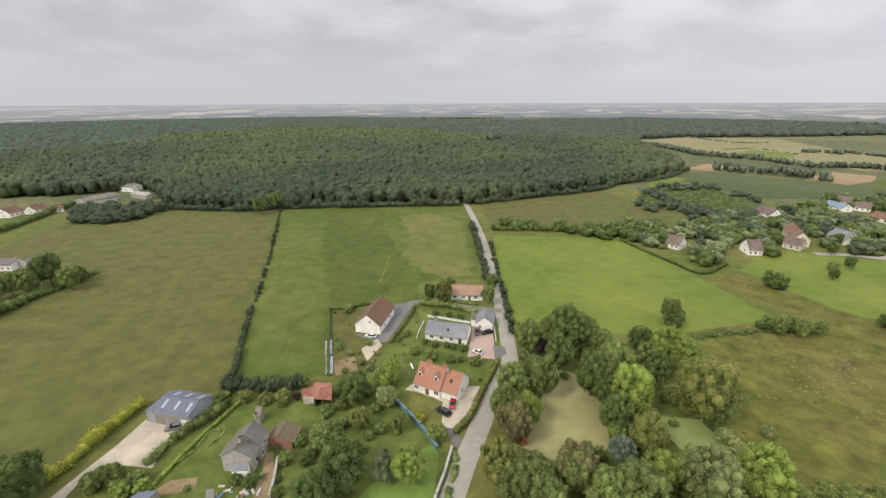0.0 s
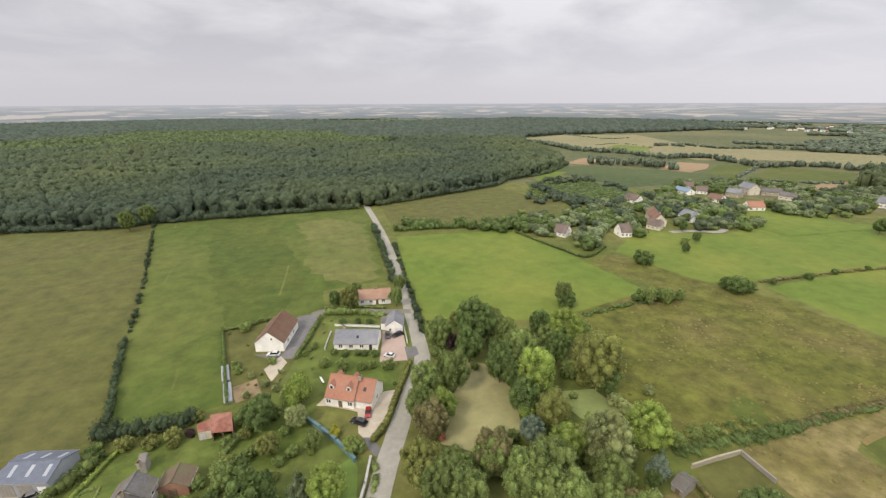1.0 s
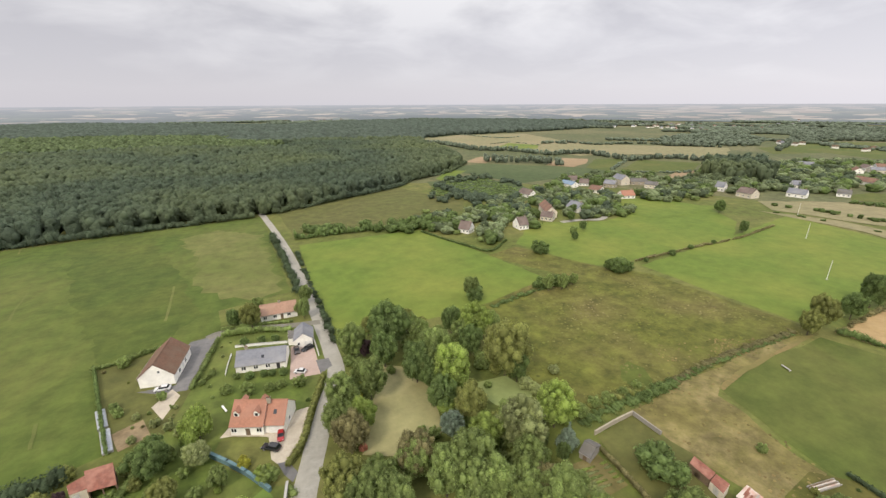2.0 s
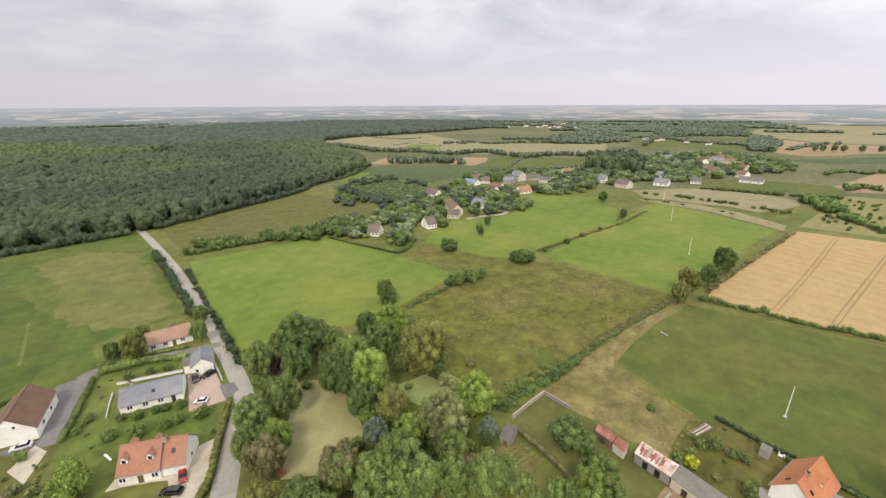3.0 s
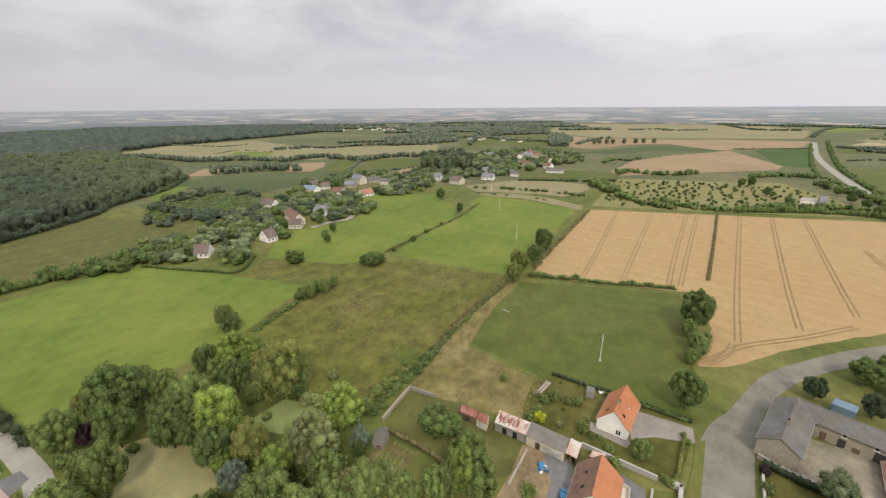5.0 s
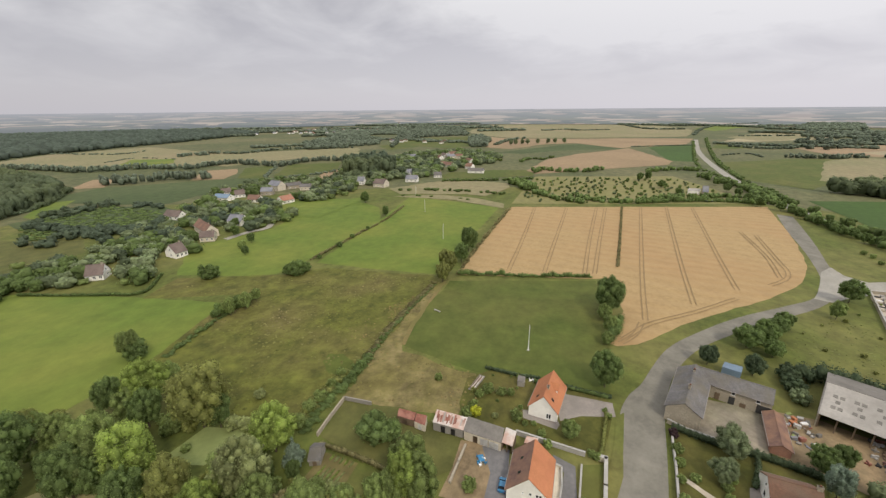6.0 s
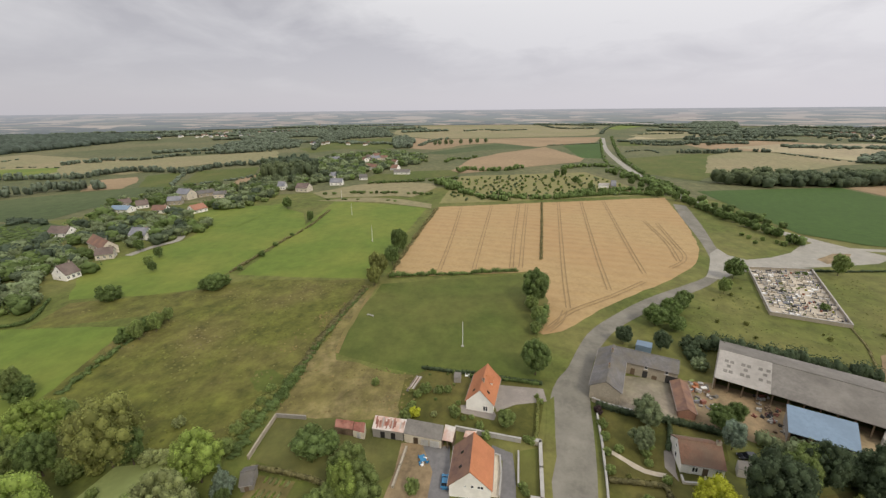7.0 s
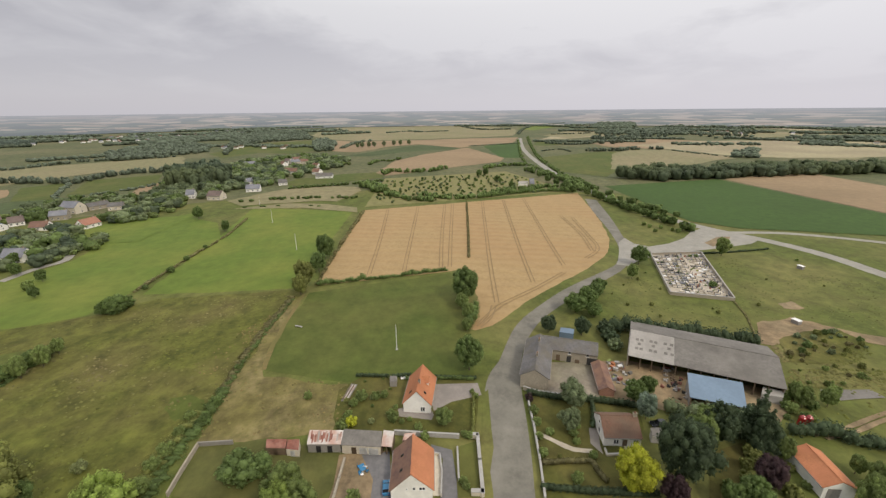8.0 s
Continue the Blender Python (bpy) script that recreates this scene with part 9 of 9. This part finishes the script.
sheet("far_field", [(1269, -720), (1451, -972), (1303, -1146), (1179, -1188), (1090, -847)], "hay_pale", "pale harvested field on the far rise", step=30, jitter=4)
sheet("far_field", [(1277, -331), (1584, -523), (1745, -788), (1404, -658), (1154, -371)], "hay_pale", "pale harvested field beside the far road", step=30, jitter=4)
sheet("far_field", [(2057, -531), (2656, -952), (2342, -1318), (1870, -826)], "stubble", "pale harvested field on the far rise", step=30, jitter=4)
sheet("far_field", [(669, -627), (772, -838), (670, -731), (616, -619)], "hay_pale", "pale harvested field behind the belt", step=30, jitter=4)
sheet("far_field", [(1670, -1237), (1748, -1604), (1558, -1667), (1346, -1443), (1394, -1225)], "stubble", "pale harvested field on the far rise", step=30, jitter=4)
sheet("tan_field", [(550, 74), (684, 58), (780, 13), (902, -74), (786, -101), (701, -120), (658, -107), (596, -31), (523, 59)], "tan_soil", "harvested reddish-tan field", step=18, jitter=2)
sheet("maize_field", [(430.8, -180.7), (463.2, -322.9), (297.1, -341.6), (251.2, -342.5), (244.4, -285.4), (266.0, -207.4), (286.8, -184.9)], "maize", "dark green maize field")
sheet("tan_field", [(462.7, -329.1), (508, -460), (409, -460), (351.3, -467.1), (264.1, -358.4), (300.4, -345.1)], "tan_soil", "pale harvested field")
sheet("tan_field", [(945, -502), (831, -602), (807, -785), (656, -551), (846, -496)], "stubble", "pale harvested field")
sheet("stubble_field", [(909, -434), (988, -551), (1015, -731), (919, -1004), (827, -1013), (667, -822), (645, -650), (654, -568), (687, -500), (800, -470)], "stubble", "wide pale harvested field beyond the tree belt", step=20, jitter=2)
sheet("pale_pasture", [(754, -325), (822, -393), (790, -464), (679, -494), (600, -389), (542, -263), (555, -238)], "hay_pale", "pale green pasture behind the tree belt", step=20, jitter=2)

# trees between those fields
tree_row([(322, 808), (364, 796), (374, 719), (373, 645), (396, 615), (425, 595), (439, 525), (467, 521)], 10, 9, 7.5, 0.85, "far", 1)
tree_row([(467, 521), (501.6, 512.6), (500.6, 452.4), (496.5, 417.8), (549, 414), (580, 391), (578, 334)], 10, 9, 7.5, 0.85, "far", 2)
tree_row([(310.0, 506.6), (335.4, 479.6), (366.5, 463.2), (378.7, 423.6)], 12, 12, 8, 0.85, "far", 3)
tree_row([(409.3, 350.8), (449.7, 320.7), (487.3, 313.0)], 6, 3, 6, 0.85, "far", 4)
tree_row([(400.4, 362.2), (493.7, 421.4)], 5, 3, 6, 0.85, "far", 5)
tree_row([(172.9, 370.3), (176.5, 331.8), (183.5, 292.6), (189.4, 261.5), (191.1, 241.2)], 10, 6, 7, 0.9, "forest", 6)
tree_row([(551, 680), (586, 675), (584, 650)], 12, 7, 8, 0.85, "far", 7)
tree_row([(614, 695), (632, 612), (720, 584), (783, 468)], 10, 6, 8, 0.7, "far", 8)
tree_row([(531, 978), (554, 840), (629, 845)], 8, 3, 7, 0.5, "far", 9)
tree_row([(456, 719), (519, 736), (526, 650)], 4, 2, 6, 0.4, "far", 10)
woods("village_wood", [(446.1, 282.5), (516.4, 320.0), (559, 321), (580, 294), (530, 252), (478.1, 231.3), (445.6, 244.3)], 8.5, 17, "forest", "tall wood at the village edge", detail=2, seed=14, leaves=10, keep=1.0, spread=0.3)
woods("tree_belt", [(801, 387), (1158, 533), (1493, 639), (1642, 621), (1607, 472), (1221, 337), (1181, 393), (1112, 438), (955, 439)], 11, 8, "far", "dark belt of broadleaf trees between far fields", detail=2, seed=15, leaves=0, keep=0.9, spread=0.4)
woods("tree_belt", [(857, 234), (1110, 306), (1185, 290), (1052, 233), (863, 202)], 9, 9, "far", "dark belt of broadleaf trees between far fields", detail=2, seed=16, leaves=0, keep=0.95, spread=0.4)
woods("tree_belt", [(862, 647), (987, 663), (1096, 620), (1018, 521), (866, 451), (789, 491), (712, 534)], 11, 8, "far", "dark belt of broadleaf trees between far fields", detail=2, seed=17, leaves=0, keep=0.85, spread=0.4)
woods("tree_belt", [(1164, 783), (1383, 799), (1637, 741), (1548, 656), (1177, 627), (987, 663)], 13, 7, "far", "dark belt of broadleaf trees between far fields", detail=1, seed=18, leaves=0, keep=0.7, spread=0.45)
tree_row([(440.5, 152.6), (455.8, 112.2), (467.8, 80.4), (486.9, 56.2)], 6, 3.5, 5, 0.95, "dark", 19)
tree_row([(370.6, 181.8), (383.6, 153.3), (389.2, 123.5), (387.9, 94.0), (387.8, 70.3)], 5, 3.2, 6, 0.7, "dark", 20)
tree_row([(352.1, 165.0), (360.6, 123.4), (353.2, 96.1)], 3, 1.6, 5, 0.6, "dark", 21)
tree_row([(447.9, 77.8), (437.7, 62.2), (410.6, 50.8)], 16, 8, 7, 0.95, "dark", 22)
tree_row([(407.3, 50.3), (387.0, 32.9), (375.4, 17.4), (368.9, -1.3)], 7, 5.5, 6, 0.9, "dark", 23)
tree_row([(531, 64), (560, 54), (552, 32), (556, 6), (585, -17)], 9, 6, 7, 0.85, "dark", 24)
plant("broad", "village", 921.8, 159.7, 12.5, 4.8)
plant("broad", "village", 928.5, 150.8, 12.5, 4.8)
plant("broad", "village", 938.1, 138.0, 12.5, 4.8)
plant("broad", "village", 946.0, 127.4, 12.5, 4.8)
plant("broad", "village", 960.9, 107.5, 12.5, 4.8)
plant("broad", "village", 976.6, 86.6, 12.5, 4.8)
plant("broad", "village", 987.4, 72.2, 12.5, 4.8)
plant("broad", "village", 1001.4, 53.6, 12.5, 4.8)
tree_row([(906, 193), (1038, 186), (1138, 152)], 8, 7, 8, 0.6, "far", 25)
tree_row([(633, 95), (686, 86), (673, 67), (711, 54)], 7, 4, 7, 0.6, "dark", 26)
tree_row([(1509, 158), (1606, 84), (1557, 29)], 10, 6, 9, 0.6, "far", 27)
tree_row([(802, -293), (795, -338), (819, -400)], 12, 8, 8, 0.9, "far", 28)
tree_row([(820, -424), (811, -447)], 10, 8, 8, 0.9, "far", 29)
tree_row([(792, -455), (717, -469), (670, -490)], 5, 3, 7, 0.6, "far", 30)
tree_row([(990, -263), (947, -321), (978, -372)], 10, 7, 8, 0.85, "far", 31)
woods("tree_belt", [(1136, -430), (1380, -577), (1409, -670), (1739, -940), (1828, -1088), (1376, -816), (1139, -628), (1063, -508), (951, -412), (949, -367)], 10, 9, "far", "dark belt of broadleaf trees between far fields", detail=2, seed=32, leaves=0, keep=0.2, spread=0.45)
woods("tree_belt", [(1348, -800), (1498, -960), (1715, -1312), (1054, -815), (1020, -725), (1140, -735)], 11, 8, "far", "dark belt of broadleaf trees between far fields", detail=2, seed=33, leaves=0, keep=0.12, spread=0.45)
woods("tree_belt", [(662, -478), (746, -544), (803, -626), (653, -513)], 9, 8, "far", "dark belt of broadleaf trees between far fields", detail=2, seed=34, leaves=0, keep=0.9, spread=0.4)
woods("tree_belt", [(1713, -623), (2240, -876), (2217, -1046), (1794, -859), (1664, -693)], 11, 9, "far", "dark belt of broadleaf trees between far fields", detail=2, seed=35, leaves=0, keep=0.9, spread=0.4)
tree_row([(808, -206), (843, -256), (781, -260)], 5, 3, 7, 0.6, "far", 36)
tree_row([(1325, -365), (1352, -470), (1381, -512)], 8, 5, 8, 0.7, "far", 37)
tree_row([(1532, 69), (1608, -66)], 8, 5, 9, 0.6, "far", 38)
tree_row([(2030, -135), (1691, -190), (1684, -316)], 10, 7, 9, 0.7, "far", 39)
tree_row([(1355, -273), (1728, -373), (2060, -512), (2264, -699)], 9, 6, 8, 0.7, "far", 40)
tree_row([(938, -83), (970, -136), (1004, -204)], 5, 2.5, 6, 0.8, "far", 41)
tree_row([(1112, -225), (679, -146), (582, -144), (489.3, -149.9)], 4, 2.6, 6, 0.8, "dark", 42)
tree_row([(1222, -274), (876, -207), (681, -175), (522, -162)], 5, 3.6, 6, 0.8, "dark", 43)
tree_row([(576, -68), (602, -102), (604, -134)], 9, 6, 7, 0.9, "dark", 44)
tree_row([(258, -170), (286, -166), (332, -157), (380, -151), (430, -147), (478, -146)], 5, 7.5, 8.0, 0.75, "dark", 54)
tree_row([(300, -182), (335, -171), (380, -165), (430, -160), (478, -159)], 5, 6.5, 8.0, 0.7, "dark", 55)
BELT = [(472.8, -209.3), (454.5, -240.8), (463.7, -316.7), (480, -422), (487, -544), (466, -677), (527, -761), (532, -592), (533, -467), (514, -343), (512.5, -255.9)]
woods("tree_belt", BELT, 10.0, 13.0, "forest", "dark belt of tall broadleaf trees between fields", detail=3, seed=8, leaves=14)
tree_row([(551, -126), (502.7, -144.3), (460.0, -155.0), (416.2, -157.1)], 13, 7, 7.0, 0.95, "dark", 51)
tree_row([(406.5, -64.5), (417.3, -97.5), (431.8, -125.3), (414.8, -144.1)], 8, 5, 6.0, 0.9, "dark", 52)
tree_row([(392.9, 12.9), (378.9, -18.0), (387.2, -48.6), (406.8, -68.0)], 8, 5, 6.0, 0.9, "dark", 53)

# ---- far country ----
def distance_backdrop():
    """The blue distance behind everything: a ring of low hills past the last woods."""
    rings = [2080, 2170] + [2260 + 110 * i for i in range(25)]
    seg, verts, faces = 256, [], []
    for i, r in enumerate(rings):
        for k in range(seg):
            a = 2 * math.pi * k / seg
            roll_ = noise.noise(Vector((math.cos(a) * r / 700, math.sin(a) * r / 700, 0.3)))
            z = hill(r) * 1.1 + 2.0 + max(0.0, roll_) * 16 * min(1, i / 10)
            verts.append((r * math.cos(a), r * math.sin(a), min(z, 78 - r * 0.0042)))
    for i in range(len(rings) - 1):
        for k in range(seg):
            p, q = i * seg, (i + 1) * seg
            faces.append((p + k, q + k, q + (k + 1) % seg, p + (k + 1) % seg))
    m = bpy.data.materials.new("blue_distance")
    m.use_nodes = True
    nt = m.node_tree
    nt.nodes.clear()

    def node(kind, links=(), **values):
        n = nt.nodes.new(kind)
        for key, v in values.items():
            n.inputs[key.replace("_", " ")].default_value = v
        for socket, source in links:
            nt.links.new(source, n.inputs[socket])
        return n

    geo = nt.nodes.new("ShaderNodeNewGeometry")
    bend = node("ShaderNodeTexNoise", [("Vector", geo.outputs["Position"])], Scale=1 / 180, Detail=3.0)
    shift = nt.nodes.new("ShaderNodeVectorMath")
    shift.operation = "MULTIPLY_ADD"
    shift.inputs[1].default_value = (160, 160, 0)
    nt.links.new(bend.outputs["Color"], shift.inputs[0])
    nt.links.new(geo.outputs["Position"], shift.inputs[2])
    cells = node("ShaderNodeTexVoronoi", [("Vector", shift.outputs[0])], Scale=1 / 130)
    pick = nt.nodes.new("ShaderNodeSeparateColor")
    nt.links.new(cells.outputs["Color"], pick.inputs[0])
    ramp_ = nt.nodes.new("ShaderNodeValToRGB")
    ramp_.color_ramp.interpolation = "CONSTANT"
    ramp_.color_ramp.elements[0].position, ramp_.color_ramp.elements[0].color = 0.0, (0.150, 0.180, 0.150, 1)
    ramp_.color_ramp.elements[1].position, ramp_.color_ramp.elements[1].color = 0.26, (0.215, 0.225, 0.165, 1)
    for pos, col in ((0.40, (0.43, 0.34, 0.27)), (0.55, (0.19, 0.22, 0.175)), (0.74, (0.58, 0.48, 0.38))):
        e = ramp_.color_ramp.elements.new(pos)
        e.color = (*col, 1)
    nt.links.new(pick.outputs[0], ramp_.inputs[0])
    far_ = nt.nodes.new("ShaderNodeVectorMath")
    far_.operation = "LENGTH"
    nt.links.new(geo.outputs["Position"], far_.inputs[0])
    # woods: nearly all of it at first, then islands between the fields; fewer of them to the south-east
    wood = node("ShaderNodeTexNoise", [("Vector", geo.outputs["Position"])], Scale=1 / 300, Detail=7.0, Roughness=0.6)
    open_land = node("ShaderNodeMapRange", [("Value", far_.outputs["Value"])], From_Min=2000.0, From_Max=2900.0, To_Min=0.36, To_Max=0.54)
    east = nt.nodes.new("ShaderNodeVectorMath")
    east.operation = "DOT_PRODUCT"
    east.inputs[1].default_value = (0.77, -0.64, 0)
    nt.links.new(geo.outputs["Position"], east.inputs[0])
    lean = node("ShaderNodeMapRange", [("Value", east.outputs["Value"])], From_Min=-800.0, From_Max=2200.0, To_Min=-0.02, To_Max=0.15)
    limit = nt.nodes.new("ShaderNodeMath")
    nt.links.new(open_land.outputs[0], limit.inputs[0])
    nt.links.new(lean.outputs[0], limit.inputs[1])
    over = nt.nodes.new("ShaderNodeMath")
    over.operation = "SUBTRACT"
    nt.links.new(wood.outputs[0], over.inputs[0])
    nt.links.new(limit.outputs[0], over.inputs[1])
    cut = node("ShaderNodeMapRange", [("Value", over.outputs[0])], From_Min=-0.012, From_Max=0.012)
    crowns = node("ShaderNodeTexNoise", [("Vector", geo.outputs["Position"])], Scale=1 / 45, Detail=5.0)
    green = nt.nodes.new("ShaderNodeMix")
    green.data_type = "RGBA"
    green.inputs[6].default_value, green.inputs[7].default_value = (0.098, 0.122, 0.118, 1), (0.150, 0.178, 0.166, 1)
    nt.links.new(crowns.outputs[0], green.inputs[0])
    mix = nt.nodes.new("ShaderNodeMix")
    mix.data_type = "RGBA"
    nt.links.new(cut.outputs[0], mix.inputs[0])
    nt.links.new(ramp_.outputs[0], mix.inputs[6])
    nt.links.new(green.outputs[2], mix.inputs[7])
    # painted haze: the colours pale to blue-grey with distance
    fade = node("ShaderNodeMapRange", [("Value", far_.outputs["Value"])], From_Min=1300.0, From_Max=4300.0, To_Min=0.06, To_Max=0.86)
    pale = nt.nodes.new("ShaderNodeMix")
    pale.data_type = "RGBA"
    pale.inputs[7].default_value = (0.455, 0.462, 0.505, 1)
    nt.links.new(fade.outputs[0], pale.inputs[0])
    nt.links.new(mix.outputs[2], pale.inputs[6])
    # the ring is unlit and glows with this colour, haze included
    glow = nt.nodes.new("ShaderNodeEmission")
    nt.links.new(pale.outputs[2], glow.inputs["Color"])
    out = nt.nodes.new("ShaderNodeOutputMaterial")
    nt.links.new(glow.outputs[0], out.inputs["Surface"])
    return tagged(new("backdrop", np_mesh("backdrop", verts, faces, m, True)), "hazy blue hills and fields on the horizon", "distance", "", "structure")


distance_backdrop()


def far_woods(name, count, seed, r0, r1, spacing, height, label):
    """Clumps and lines of trees scattered over the far country, joined."""
    rng = np.random.default_rng(seed)
    xs, ys = [], []
    for i in range(count):
        r = math.sqrt(rng.uniform(r0 ** 2, r1 ** 2))
        a = radians(rng.uniform(-62, 146))
        cx, cy = r * math.sin(a), r * math.cos(a)
        if inside(FOREST, np.array([cx]), np.array([cy]))[0] or inside(BIGFIELD, np.array([cx]), np.array([cy]))[0]:
            continue
        n = int(rng.uniform(60, 190))
        q = rng.uniform(-0.5, 0.5)
        t = rng.uniform(-1, 1, n) * n * spacing * 0.12
        w = rng.normal(0, spacing * rng.choice([0.5, 0.5, 1.6]), n)
        tx, ty = math.cos(a + q), -math.sin(a + q)
        xs.append(cx + t * tx + w * ty)
        ys.append(cy + t * ty - w * tx)
    x, y = np.concatenate(xs), np.concatenate(ys)
    n = len(x)
    v, f = ICO1
    r = spacing * rng.uniform(0.5, 0.8, n)
    h = height * rng.uniform(0.7, 1.25, n)
    z = np.array([hill(q) * 1.2 for q in np.hypot(x, y)])
    V = v[None] * np.stack([r, r, h / 2], 1)[:, None] * rng.uniform(0.85, 1.15, (n, len(v), 1)) + np.stack([x, y, z + h / 2], 1)[:, None]
    F = (f[None] + (np.arange(n) * len(v))[:, None, None]).reshape(-1, 3)
    # leaf_far has the haze of the distance in its colour
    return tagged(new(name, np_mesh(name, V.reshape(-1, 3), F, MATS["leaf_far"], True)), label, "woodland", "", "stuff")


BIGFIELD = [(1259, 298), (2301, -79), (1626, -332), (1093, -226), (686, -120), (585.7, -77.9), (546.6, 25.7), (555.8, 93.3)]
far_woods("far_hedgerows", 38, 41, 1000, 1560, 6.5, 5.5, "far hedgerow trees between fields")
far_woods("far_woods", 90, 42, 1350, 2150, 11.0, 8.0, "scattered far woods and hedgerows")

# far houses, a few pale specks each
spot = random.Random(77)
WALL_BOX = bm_mesh("wall", boxes((-3.4, 3.4, -4.6, 4.6, 0, 3.4)), "render_white")
ROOFS = [bm_mesh("roof", prism([(-3.8, 3.3), (3.8, 3.3), (0, 6.2)], -4.8, 4.8), m) for m in ("tile_brown", "slate", "tile_mossy")]
FAR_TOWNS = [((1259, 1029), 16, 70, 40), ((1336, 969), 22, 80, 50), ((1335, 839), 22, 90, 50), ((1419, 779), 16, 90, 50), ((1772, 834), 16, 140, 70), ((960, 359), 8, 50, 40), ((1188, -902), 12, 150, 60), ((357, 2113), 14, 140, 60)]
for (cx, cy), count, sx, sy in FAR_TOWNS:
    for i in range(count):
        x, y = cx + spot.gauss(0, sx), cy + spot.gauss(0, sy)
        t = thing("far_house", pose(x, y, hill(math.hypot(x, y)) * 1.2, 0, 0, spot.uniform(0, 180)), "distant pale house with a pitched roof", "house", "distant houses")
        for nm, me in (("wall", WALL_BOX), ("roof", spot.choice(ROOFS))):
            ob = new(nm, me)
            ob.parent = t
